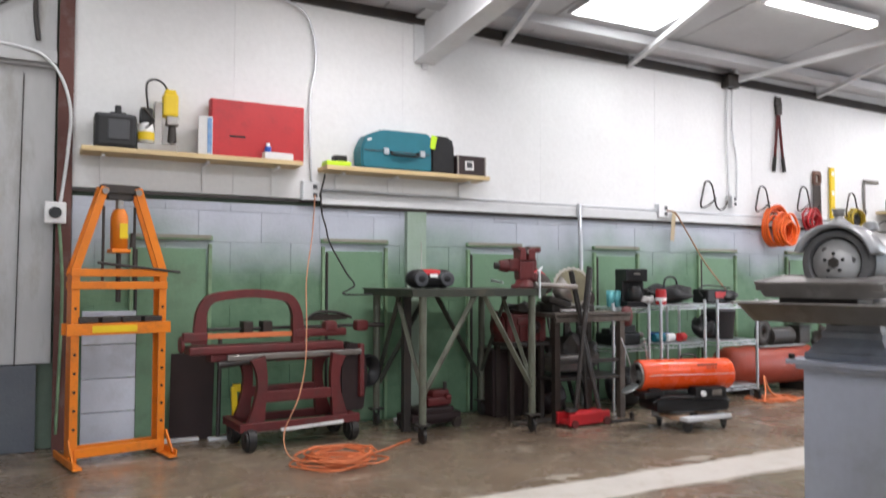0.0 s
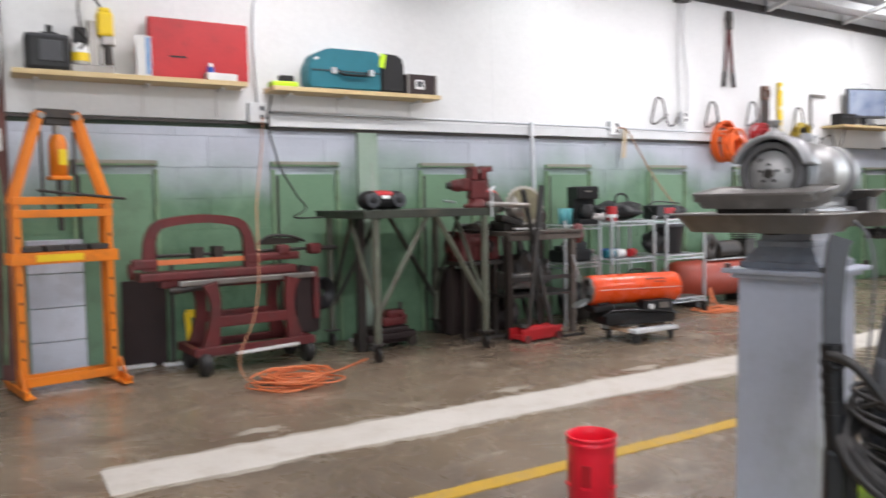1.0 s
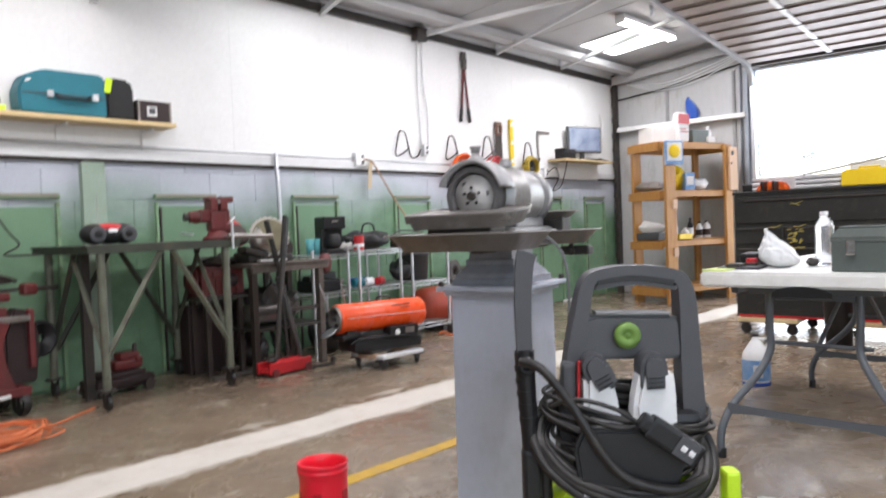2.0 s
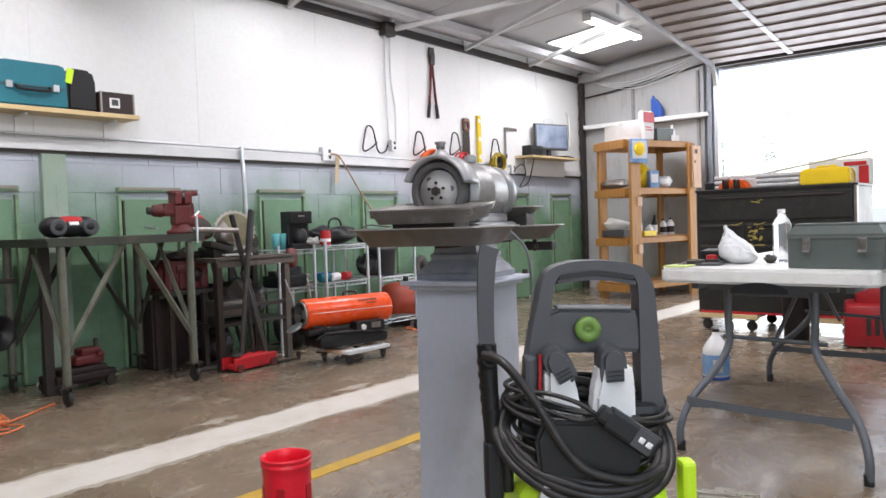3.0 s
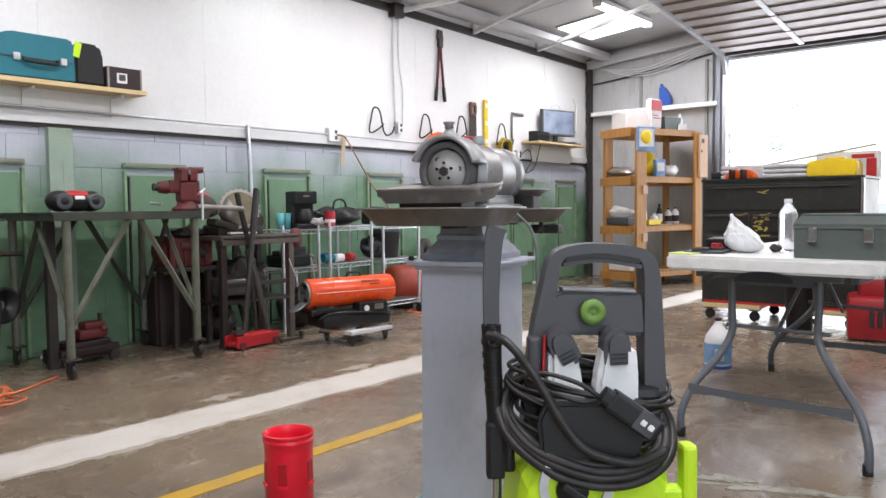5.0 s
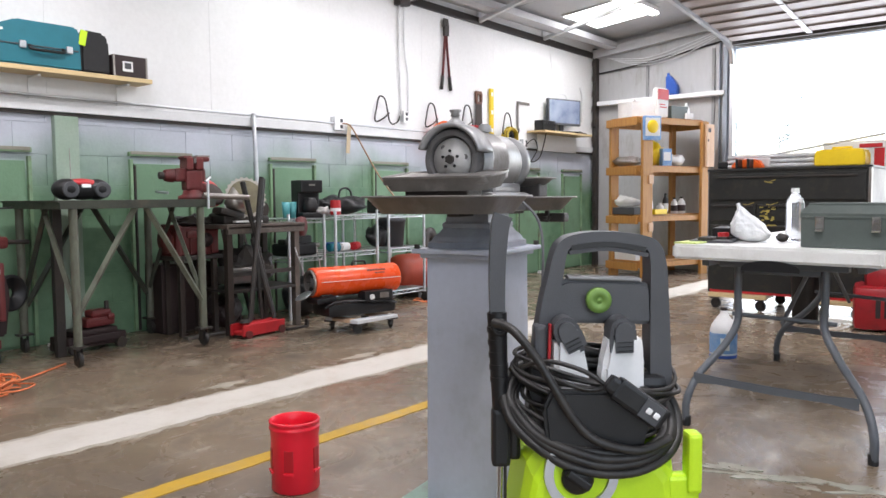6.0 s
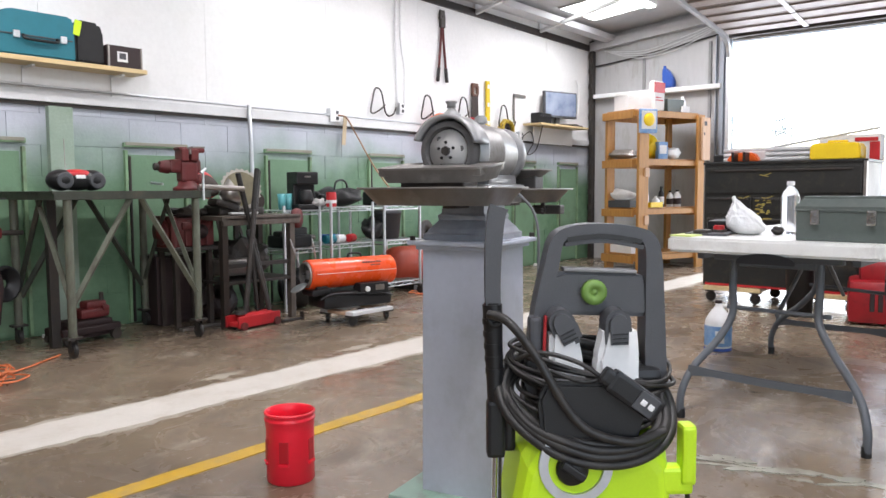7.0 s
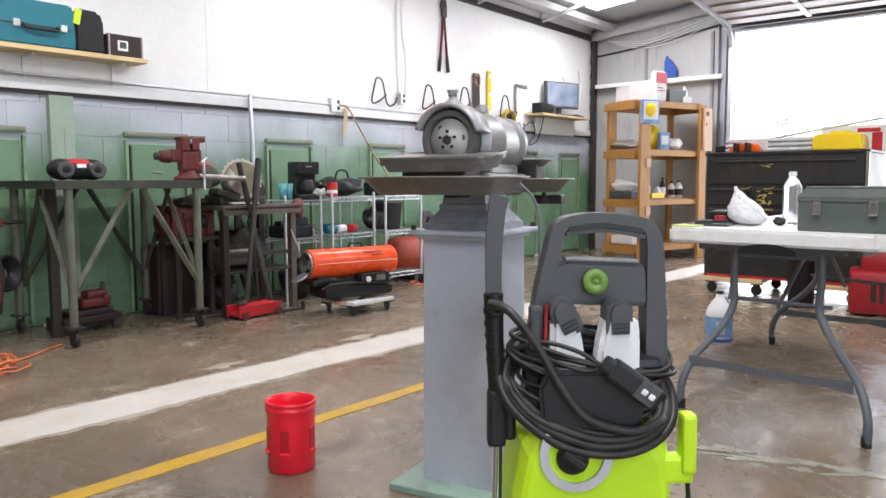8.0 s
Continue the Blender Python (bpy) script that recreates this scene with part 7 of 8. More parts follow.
part("plug_cable", sweep(smooth_path([(-0.17, -0.10, 0.535), (-0.115, -0.118, 0.515), (-0.07, -0.125, 0.503), (-0.03, -0.13, 0.512)], 6), 0.0055, 7), "rubber", pw, smooth=True)
mg_ = pose(0.030, -0.145, 0.481, 0, 36, 0)
gf = part("safety_plug", B((0.008, 0, 0, 0.135, 0.04, 0.054), (-0.055, 0, 0.0, 0.05, 0.034, 0.040), bevel=0.010, m=mg_), "black_plastic", pw, "black safety plug box")
part("plug_panel", B((0.036, -0.0215, 0, 0.05, 0.005, 0.046), bevel=0.002, m=mg_), "dark_plastic", gf)
for k in (0, 1):
    part("plug_button", B((0.028 + 0.02 * k, -0.026, 0.0, 0.013, 0.006, 0.013), bevel=0.003, m=mg_), "white_plastic", gf, "white push button")
part("power_lead", sweep(smooth_path([(0.19, -0.06, 0.25), (0.205, -0.04, 0.15), (0.2, -0.02, 0.05), (0.24, 0.0, 0.006)], 6), 0.006, 7), "rubber", pw, smooth=True)
# wand beside it
wd = thing("spray_wand", "black spray gun and steel wand leaning beside the grinder", "spray wand", -1.127, -4.159, 0, WR)
part("wand_pipe", rod((-0.012, 0.0, 0.0), (-0.004, 0, 0.31), 0.006), "bright_steel", wd, "bright steel wand", True)
part("wand_pipe", rod((0.006, 0.01, 0.02), (0.008, 0.01, 0.31), 0.004), "dark_steel", wd, smooth=True)
part("trigger_shroud", B((-0.004, 0, 0.365, 0.045, 0.04, 0.14), (0.028, 0.0, 0.37, 0.03, 0.03, 0.12), bevel=0.010), "black_plastic", wd)
part("gun_barrel", rod((-0.004, 0, 0.42), (-0.012, 0, 0.67), 0.019, 0.024, 16, 0.004), "black_plastic", wd, smooth=True)
for k in range(5):
    part("grip_band", rod((-0.006 - 0.0018 * k, 0, 0.50 + 0.03 * k), (-0.0065 - 0.0018 * k, 0, 0.513 + 0.03 * k), 0.0228, 0.0228, 16), "black_plastic", wd, smooth=True)
part("gun_strap", ribbon(smooth_path([(-0.010, 0, 0.63), (-0.012, 0, 0.72), (-0.010, 0, 0.80), (-0.004, 0, 0.87), (0.004, 0, 0.898)], 6), (0.034, 0.044), 0.03), "dark_plastic", wd, smooth=True)
part("hose_collar", lathe([(0.010, -0.004), (0.021, -0.004), (0.021, 0.006), (0.010, 0.006), (0.010, -0.004)], 24, pose(-0.008, -0.03, 0.635, 90, 0, 0)), "black_plastic", wd, smooth=True)

# ---------- folding table ----------
M["table_white"] = mat("table_white_plastic", (0.76, 0.76, 0.74), 0.5, second=(0.62, 0.61, 0.58), amount=0.35, scale=5, fine=140, bump=0.08, dirt=(0.45, 0.42, 0.38), dirt_amount=0.3, dirt_scale=7)
M["leg_grey"] = mat("grey_powder_coat", (0.10, 0.11, 0.125), 0.45, second=(0.08, 0.085, 0.095), bump=0.04, scale=10)
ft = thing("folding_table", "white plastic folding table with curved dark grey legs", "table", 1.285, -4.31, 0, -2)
rw, rd_ = 0.80, 0.42
cor = []
for sx, sy in ((-1, -1), (1, -1), (1, 1), (-1, 1)):
    for k in range(6):
        a = math.atan2(sy, sx) - math.pi / 4 + k * math.pi / 10
        cor.append((sx * (rw - 0.05) + 0.05 * math.cos(a), sy * (rd_ - 0.05) + 0.05 * math.sin(a)))
part("tabletop", slab(cor, 0.062, pose(0, 0, 0.673), 0.010), "table_white", ft, "white moulded plastic tabletop")
# flat black arch laid on the front of the lip
part("lip_recess", slab([(-0.11, -0.012)] + [(0.11 * math.cos(radians(q_)), 0.030 * math.sin(radians(q_))) for q_ in range(180, -1, -15)] + [(0.11, -0.012)], 0.006, Matrix.Translation((-0.797, 0.0, 0.652)) @ pose(0, 0, 0, 90, 0, -90)), "black_plastic", ft, "dark arched plate on the table lip")
part("apron_bar", B((0, -0.30, 0.656, 1.4, 0.03, 0.03), (0, 0.30, 0.656, 1.4, 0.03, 0.03), bevel=0.004), "leg_grey", ft)


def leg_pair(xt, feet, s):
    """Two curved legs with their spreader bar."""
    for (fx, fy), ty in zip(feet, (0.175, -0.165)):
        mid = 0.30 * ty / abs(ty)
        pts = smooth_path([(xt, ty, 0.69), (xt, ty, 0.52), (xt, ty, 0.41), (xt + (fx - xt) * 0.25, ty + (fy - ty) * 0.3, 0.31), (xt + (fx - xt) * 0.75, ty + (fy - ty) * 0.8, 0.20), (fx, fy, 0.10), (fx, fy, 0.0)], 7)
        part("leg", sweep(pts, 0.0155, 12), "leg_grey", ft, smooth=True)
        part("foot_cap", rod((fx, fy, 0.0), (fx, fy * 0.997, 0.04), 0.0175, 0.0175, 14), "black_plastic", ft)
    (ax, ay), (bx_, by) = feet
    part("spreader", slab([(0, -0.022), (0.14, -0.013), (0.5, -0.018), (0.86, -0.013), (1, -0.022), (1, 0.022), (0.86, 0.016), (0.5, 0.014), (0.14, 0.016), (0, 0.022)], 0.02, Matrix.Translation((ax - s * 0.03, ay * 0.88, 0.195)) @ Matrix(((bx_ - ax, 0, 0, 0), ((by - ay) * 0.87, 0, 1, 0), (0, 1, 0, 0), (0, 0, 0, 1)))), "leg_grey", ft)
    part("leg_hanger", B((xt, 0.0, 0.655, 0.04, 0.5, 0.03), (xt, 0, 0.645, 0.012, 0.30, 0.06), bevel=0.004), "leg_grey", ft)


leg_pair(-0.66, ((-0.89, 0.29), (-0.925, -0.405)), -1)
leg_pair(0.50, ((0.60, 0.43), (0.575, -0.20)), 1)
part("knee_brace", rods(((-0.64, 0.0, 0.42), (-0.10, 0.03, 0.655), 0.009), ((-0.65, 0.2, 0.44), (-0.62, -0.2, 0.43), 0.009)), "leg_grey", ft, smooth=True)
part("knee_brace", rods(((0.50, 0.04, 0.38), (0.05, 0.03, 0.655), 0.009), ((0.51, 0.21, 0.42), (0.52, -0.16, 0.40), 0.009)), "leg_grey", ft, smooth=True)
TZ = 0.735
gbx = thing("ammo_box", "grey-green steel toolbox with two latches on the folding table", "toolbox", 0.66, -4.545, TZ, -4)
part("body", B((0, 0, 0.058, 0.22, 0.335, 0.116), bevel=0.006), "grey_case", gbx)
part("lid", tapered([(0.119, 0.112, 0.17), (0.132, 0.112, 0.17), (0.160, 0.092, 0.15), (0.163, 0.088, 0.146)]), "grey_case", gbx, "ribbed lid")
part("rim", B((0, 0, 0.117, 0.228, 0.345, 0.008), bevel=0.002), "grey_case", gbx)
for yy in (0.095, -0.10):
    lt = part("latch", B((-0.116, yy, 0.092, 0.012, 0.032, 0.055), (-0.121, yy, 0.105, 0.008, 0.022, 0.02), bevel=0.003), "bright_steel", gbx, "bright steel latch")
    part("latch_hook", rod((-0.126, yy - 0.014, 0.068), (-0.126, yy + 0.014, 0.068), 0.005), "bright_steel", lt)
for yy in (-0.142, 0.0, 0.142):
    part("lid_rib", B((0.0, yy, 0.165, 0.176, 0.010, 0.012), bevel=0.003), "grey_case", gbx)
for xx in (-0.085, 0.085):
    part("lid_rib", B((xx, 0.0, 0.165, 0.010, 0.29, 0.012), bevel=0.003), "grey_case", gbx)
wbt = thing("water_bottle", "clear half-full plastic water bottle on the folding table", "bottle", 0.94, -4.245, TZ, 0)
wbt.scale = (1.13, 1.13, 1.0)
M["pet"] = clear("clear_plastic_bottle", (0.93, 0.96, 1.0), 0.16, 1.3)
M["pet"].node_tree.nodes["Principled BSDF"].inputs["Transmission Weight"].default_value = 0.85
ribs = [(0, 0), (0.028, 0.0), (0.034, 0.006)]
for k in range(11):
    ribs += [(0.0345, 0.012 + 0.0125 * k), (0.0318, 0.018 + 0.0125 * k)]
ribs += [(0.0345, 0.152), (0.033, 0.165), (0.026, 0.188), (0.0145, 0.205), (0.013, 0.215), (0, 0.215)]
part("bottle_body", lathe(ribs, 32), "pet", wbt, "clear ribbed bottle wall", True)
part("bottle_cap", rod((0, 0, 0.213), (0, 0, 0.232), 0.015, 0.0145, 18, 0.002), "white_plastic", wbt, smooth=True)
plb = thing("plastic_bag", "crumpled white plastic bag on the folding table", "bag", 0.82, -4.115, TZ, -30)
bgm = bmesh.new()
bmesh.ops.create_icosphere(bgm, subdivisions=4, radius=1)
for v in bgm.verts:
    c = v.co.copy()
    hh = (c.z * 0.5 + 0.5)
    ridge = 0.16 * (0.5 - abs(noise.noise(c * 2.2 + Vector((4, 0, 0))))) + 0.03 * (0.3 - abs(noise.noise(c * 5)))
    taper_ = 1.0 - 0.92 * hh
    v.co = Vector((c.x * 0.125 * (taper_ + ridge) - 0.085 * hh, c.y * 0.09 * (taper_ + ridge), hh * 0.155 * (1 + 0.5 * ridge)))
part("bag_film", bgm, mat("white_film", (0.74, 0.75, 0.76), 0.35, second=(0.86, 0.86, 0.86), bump=0.3, fine=40), plb)
part("bag_ear", B((-0.088, 0, 0.15, 0.016, 0.010, 0.04, 0, -14, 0), bevel=0.005), bpy.data.materials["white_film"], plb)
cl = thing("clipboard", "dark clipboard and tools lying on the folding table", "clipboard", 0.74, -3.97, TZ, 10)
part("board", B((0, 0, 0.006, 0.22, 0.17, 0.01), bevel=0.002), "dark_plastic", cl)
part("clip", B((-0.06, 0.02, 0.018, 0.10, 0.06, 0.014), (0.05, -0.03, 0.016, 0.09, 0.05, 0.012), bevel=0.004), "dark_steel", cl)
nb = thing("notebook", "thin lime-edged notebook on the table edge", "notebook", 0.66, -3.93, TZ, -4)
part("cover", B((0, 0, 0.004, 0.26, 0.10, 0.007), bevel=0.002), mat("lime_paper", (0.62, 0.72, 0.25), 0.6), nb)
rdc = thing("spice_tin", "small red tin against the white bag", "tin", 0.79, -3.99, TZ)
part("tin_body", rod((0, 0, 0.0), (0, 0, 0.04), 0.024, 0.024, 20, 0.003), "red_paint", rdc, smooth=True)
bkb = thing("black_box", "flat black box on the folding table", "box", 0.98, -3.97, TZ, 12)
part("box_body", B((0, 0, 0.028, 0.24, 0.16, 0.056), bevel=0.006), "black_plastic", bkb)
drk = thing("dark_rag", "dark rag and clutter by the water bottle", "rag", 0.875, -4.215, TZ)
drk.scale = (0.85, 0.85, 0.9)
part("cloth", crumple(0.07, 0.06, 0.04, 9), "dark_steel", drk, smooth=True)

jg = thing("water_jug", "translucent white gallon jug with a blue label on the floor", "jug", 1.825, -3.625, 0, -40)
part("jug_body", lathe([(0, 0), (0.066, 0), (0.074, 0.008), (0.075, 0.155), (0.07, 0.18), (0.05, 0.215), (0.025, 0.25), (0.019, 0.258), (0.019, 0.272), (0, 0.272)], 32), "white_plastic", jg, smooth=True)
part("jug_label", lathe([(0.0752, 0.03), (0.0762, 0.031), (0.0762, 0.145), (0.0752, 0.146)], 32), "card_blue", jg, "blue and white label")
part("label_panel", B((-0.03, -0.0695, 0.085, 0.05, 0.006, 0.07, 0, 0, -23), bevel=0.001), "card_white", jg)
part("label_bar", B((-0.03, -0.0735, 0.10, 0.036, 0.003, 0.008, 0, 0, -23), (-0.03, -0.0735, 0.08, 0.03, 0.003, 0.008, 0, 0, -23), bevel=0), "blue_plastic", jg)
part("jug_base_band", lathe([(0.0752, 0.002), (0.0765, 0.003), (0.0765, 0.018), (0.0752, 0.019)], 32), "blue_plastic", jg)
part("jug_cap", rod((0, 0, 0.272), (0, 0, 0.288), 0.021, 0.02, 20, 0.003), "maroon", jg, smooth=True)
part("jug_handle", sweep(smooth_path([(0.05, 0, 0.20), (0.072, 0, 0.215), (0.06, 0, 0.25), (0.02, 0, 0.255)], 5), 0.010, 8), "white_plastic", jg, smooth=True)

# ---------- tool chest on dollies ----------
M["chest"] = mat("black_green_steel", (0.020, 0.021, 0.020), 0.4, 0.15, second=(0.036, 0.035, 0.032), amount=0.6, scale=4, bump=0.08, dirt=(0.10, 0.085, 0.05), dirt_amount=0.25, dirt_scale=11)
cs = thing("tool_chest", "large black steel tool chest with drawers on wooden dollies", "tool chest", 4.03, -3.40, 0.135, 0)
part("body", B((0, 0, 0.50, 0.60, 1.20, 1.0), bevel=0.010), "chest", cs)
part("top_tray", B((0, 0, 1.005, 0.62, 1.22, 0.02), bevel=0.004), "chest", cs)
rows_ = ((0.865, 0.22), (0.66, 0.15), (0.50, 0.13), (0.36, 0.12))
for zc, hh in rows_:
    cols_ = ((0.0, 1.14),) if hh > 0.2 else ((0.40, 0.36), (0.0, 0.40), (-0.40, 0.36))
    for yc, ww in cols_:
        dwr = part("drawer", B((-0.304, yc, zc, 0.016, ww, hh - 0.014), bevel=0.004), "chest", cs)
        part("pull", B((-0.318, yc, zc + hh * 0.36, 0.014, ww * 0.9, 0.012), bevel=0.003), "dark_steel", dwr)
part("kick_plate", B((-0.302, 0, 0.14, 0.012, 1.12, 0.24), bevel=0.004), "chest", cs)
part("red_rail", B((-0.296, 0.0, 0.012, 0.02, 1.16, 0.022), bevel=0.003), "red_paint", cs)
fleck_rng = random.Random(77)
for k in range(34):
    yy, zz = 0.15 + 0.11 * fleck_rng.random(), 0.545 + 0.17 * fleck_rng.random()
    part("paint_fleck", B((-0.3140, yy - 0.08, zz, 0.002, 0.015 + 0.02 * fleck_rng.random(), 0.010), bevel=0), mat("yellow_scrawl", (0.45, 0.36, 0.08), 0.6) if "yellow_scrawl" not in bpy.data.materials else bpy.data.materials["yellow_scrawl"], cs)
for yy, zz in ((0.12, 0.90), (0.28, 0.72), (0.1, 0.72), (-0.42, 0.70)):
    part("scribble", B((-0.3135, yy, zz, 0.002, 0.07, 0.006, 12, 0, 0), (-0.3135, yy - 0.03, zz + 0.012, 0.002, 0.05, 0.005, -20, 0, 0), bevel=0), bpy.data.materials["yellow_scrawl"], cs)
part("corner_guard", B((-0.29, -0.595, 0.52, 0.05, 0.02, 0.96), bevel=0.003), "bare_steel", cs)
for yy in (-3.05, -3.75):
    d2 = thing("dolly", "pale wooden furniture dolly under the tool chest", "dolly", 4.0, yy, 0, 0, group="chest dollies")
    part("board", B((-0.27, 0, 0.115, 0.07, 0.46, 0.035), bevel=0.004), "pine", d2)
    part("board", B((0.27, 0, 0.115, 0.07, 0.46, 0.035), bevel=0.004), "pine", d2)
    part("board", B((0, 0.18, 0.112, 0.46, 0.07, 0.03), bevel=0.004), "pine", d2)
    part("board", B((0, -0.18, 0.112, 0.46, 0.07, 0.03), bevel=0.004), "pine", d2)
    for sx in (-1, 1):
        for sy in (-1, 1):
            caster(d2, sx * 0.26, sy * 0.18, 0.042, 0.097)
M["dull_alu"] = mat("dull_aluminium", (0.60, 0.60, 0.61), 0.5, 0.2, second=(0.30, 0.30, 0.31), scale=12)
CZ = 1.15
ycs = thing("instrument_case", "bright yellow plastic instrument case on the tool chest", "case", 3.92, -3.76, CZ, 88)
ycs.scale = (0.88, 0.9, 0.92)
part("shell", slab([(-0.20, 0), (0.20, 0), (0.205, 0.03), (0.20, 0.12), (0.17, 0.14), (-0.17, 0.14), (-0.20, 0.12), (-0.205, 0.03)], 0.2, pose(0, 0.10, 0, 90, 0, 0), 0.012), "yellow_plastic", ycs)
part("handle", B((0, -0.0, 0.155, 0.16, 0.04, 0.018), (-0.07, 0, 0.145, 0.02, 0.03, 0.02), (0.07, 0, 0.145, 0.02, 0.03, 0.02), bevel=0.005), "yellow_plastic", ycs)
part("seam", B((0, -0.103, 0.075, 0.40, 0.006, 0.008), bevel=0.001), "dark_plastic", ycs)
part("latch", B((-0.1, -0.106, 0.078, 0.04, 0.012, 0.03), (0.1, -0.106, 0.078, 0.04, 0.012, 0.03), bevel=0.003), "yellow_plastic", ycs)
rwb = thing("carton", "white carton with red print behind the yellow case", "carton", 4.18, -3.80, CZ, 0)
part("carton_body", B((0, 0, 0.10, 0.16, 0.44, 0.20), bevel=0.004), "card_white", rwb)
part("red_print", B((-0.082, -0.12, 0.16, 0.003, 0.16, 0.03), (-0.082, -0.18, 0.07, 0.003, 0.07, 0.14), bevel=0), "red_paint", rwb)
trp = thing("survey_tripod", "folded aluminium tripod lying on the tool chest", "tripod", 3.95, -3.18, CZ, 0)
for k in range(6):
    part("leg_tube", rod((0.05 * (k % 2), 0.30, 0.022 + 0.038 * (k // 2)), (0.05 * (k % 2), -0.46, 0.022 + 0.038 * (k // 2)), 0.019), "dull_alu", trp, smooth=True)
part("pole", rod((0.06, 0.30, 0.06), (0.06, -0.85, 0.24), 0.009), "dull_alu", trp, smooth=True)
part("tripod_head", B((0.04, 0.06, 0.05, 0.12, 0.22, 0.09), (0.04, 0.0, 0.10, 0.08, 0.1, 0.03), bevel=0.015), "dull_alu", trp, "grey tripod head")
part("tripod_clamp", B((0.04, 0.33, 0.04, 0.10, 0.12, 0.06), bevel=0.012), "black_plastic", trp)
part("tripod_foot", B((0.04, -0.44, 0.045, 0.08, 0.05, 0.05), bevel=0.012), "black_plastic", trp)
orb = thing("tool_pouch", "orange and black tool pouch on the tool chest", "pouch", 3.80, -3.06, CZ, 0)
part("pouch_body", slab([(-0.13, 0), (0.13, 0), (0.11, 0.05), (0.06, 0.075), (-0.07, 0.078), (-0.11, 0.05)], 0.10, pose(0.05, 0, 0, 90, 0, 90), 0.012), "safety_orange", orb)
for sy in (0.04, -0.05):
    part("pouch_strap", B((-0.004, sy, 0.04, 0.11, 0.02, 0.075), bevel=0.004), "black_plastic", orb)
bn = thing("waste_bin", "dark plastic waste bin beside the tool chest", "bin", 3.38, -3.66, 0)
part("bin_wall", lathe([(0, 0), (0.085, 0), (0.105, 0.40), (0.11, 0.41), (0.10, 0.41), (0.08, 0.012), (0, 0.012)], 28), "black_plastic", bn, smooth=True)
M["deep_red"] = mat("deep_red_enamel", (0.34, 0.014, 0.02), 0.35, second=(0.22, 0.01, 0.014), scale=7, bump=0.05, dirt=(0.10, 0.01, 0.012), dirt_amount=0.5, dirt_scale=8)
rm = thing("red_compressor", "glossy red machine housing on the floor behind the table", "machine", 3.42, -4.20, 0, 12)
part("housing", B((0, 0, 0.16, 0.42, 0.46, 0.30), (0.02, -0.02, 0.36, 0.34, 0.36, 0.18), bevel=0.05), "deep_red", rm, smooth=True)
part("neck", B((-0.05, 0.02, 0.48, 0.2, 0.2, 0.10), bevel=0.03), "deep_red", rm)
part("vent", B(*[(-0.212, 0.08 - 0.05 * k, 0.17, 0.01, 0.03, 0.14) for k in range(4)], bevel=0.004), "maroon", rm)
part("handle", sweep(smooth_path([(-0.15, 0.16, 0.40), (-0.17, 0.17, 0.50), (-0.1, 0.12, 0.56), (0.0, 0.05, 0.55)], 5), 0.014, 8), "bare_steel", rm, smooth=True)

# ---------- lumber shelf unit ----------
SHX, SHY, SHR = 5.53, -1.315, -19
su = thing("lumber_shelf", "tall shelf unit built of yellow pine lumber", "shelf unit", SHX, SHY, 0, SHR)
LW, LD = 1.0, 0.43
for lx, ly, pw_ in ((0.045, -0.068, 0.15), (LW - 0.01, -0.068, 0.11), (0.02, LD, 0.12), (LW, LD, 0.085)):
    part("post", B((lx, ly, 0.90, pw_, 0.04, 1.80), bevel=0.003), "shelf_wood", su)
for z in (0.13, 0.66, 1.22, 1.77):
    part("front_rail", B((LW / 2, -0.03, z + 0.012, LW + 0.08, 0.038, 0.06), bevel=0.003), "shelf_wood", su)
    part("back_rail", B((LW / 2, LD + 0.03, z, LW + 0.08, 0.038, 0.088), bevel=0.003), "shelf_wood", su)
    part("end_rail", B((-0.06, LD / 2, z, 0.038, LD + 0.06, 0.088), bevel=0.003), "shelf_wood", su)
    part("end_rail", B((LW + 0.06, LD / 2, z, 0.038, LD + 0.06, 0.088), bevel=0.003), "shelf_wood", su)
    if z < 1.7:
        part("shelf_board", B((LW / 2, LD / 2, z + 0.052, LW, LD, 0.016), bevel=0.002), "shelf_wood", su)
part("top_board", B((LW / 2, LD / 2, 1.822, LW + 0.06, LD, 0.016), bevel=0.002), "shelf_wood", su)
part("loose_board", B((LW + 0.04, -0.105, 1.52, 0.13, 0.03, 0.50), bevel=0.003), "raw_wood", su, "pale raw board with a dark mark")
part("knot_mark", B((LW + 0.02, -0.121, 1.70, 0.045, 0.003, 0.05), (LW + 0.0, -0.121, 1.58, 0.02, 0.003, 0.03), bevel=0), "dark_steel", su)
# sunlight on the rail ends, put in as blocks of paler wood
for gz in (1.12, 0.58):
    part("gusset", B((0.085, -0.097, gz, 0.065, 0.02, 0.10), bevel=0.003), "raw_wood", su, "pale block standing in for sunlit end grain of a rail")
suM = pose(SHX, SHY, 0, 0, 0, SHR)


def on_shelf(lx, ly, z, rz=0):
    p = suM @ Vector((lx, ly, z))
    return p.x, p.y, p.z, rz + SHR


def box_thing(name, label, cat, at, w, d, h, material, extra=None):
    x_, y_, z_, r_ = at
    e = thing(name, label, cat, x_, y_, z_, r_)
    part("carton_body", B((0, 0, h / 2, w, d, h), bevel=0.004), material, e)
    if extra:
        part("printed_face", B((0, -d / 2 - 0.001, h * 0.55, w * 0.75, 0.004, h * 0.5), bevel=0.001), extra, e)
    return e


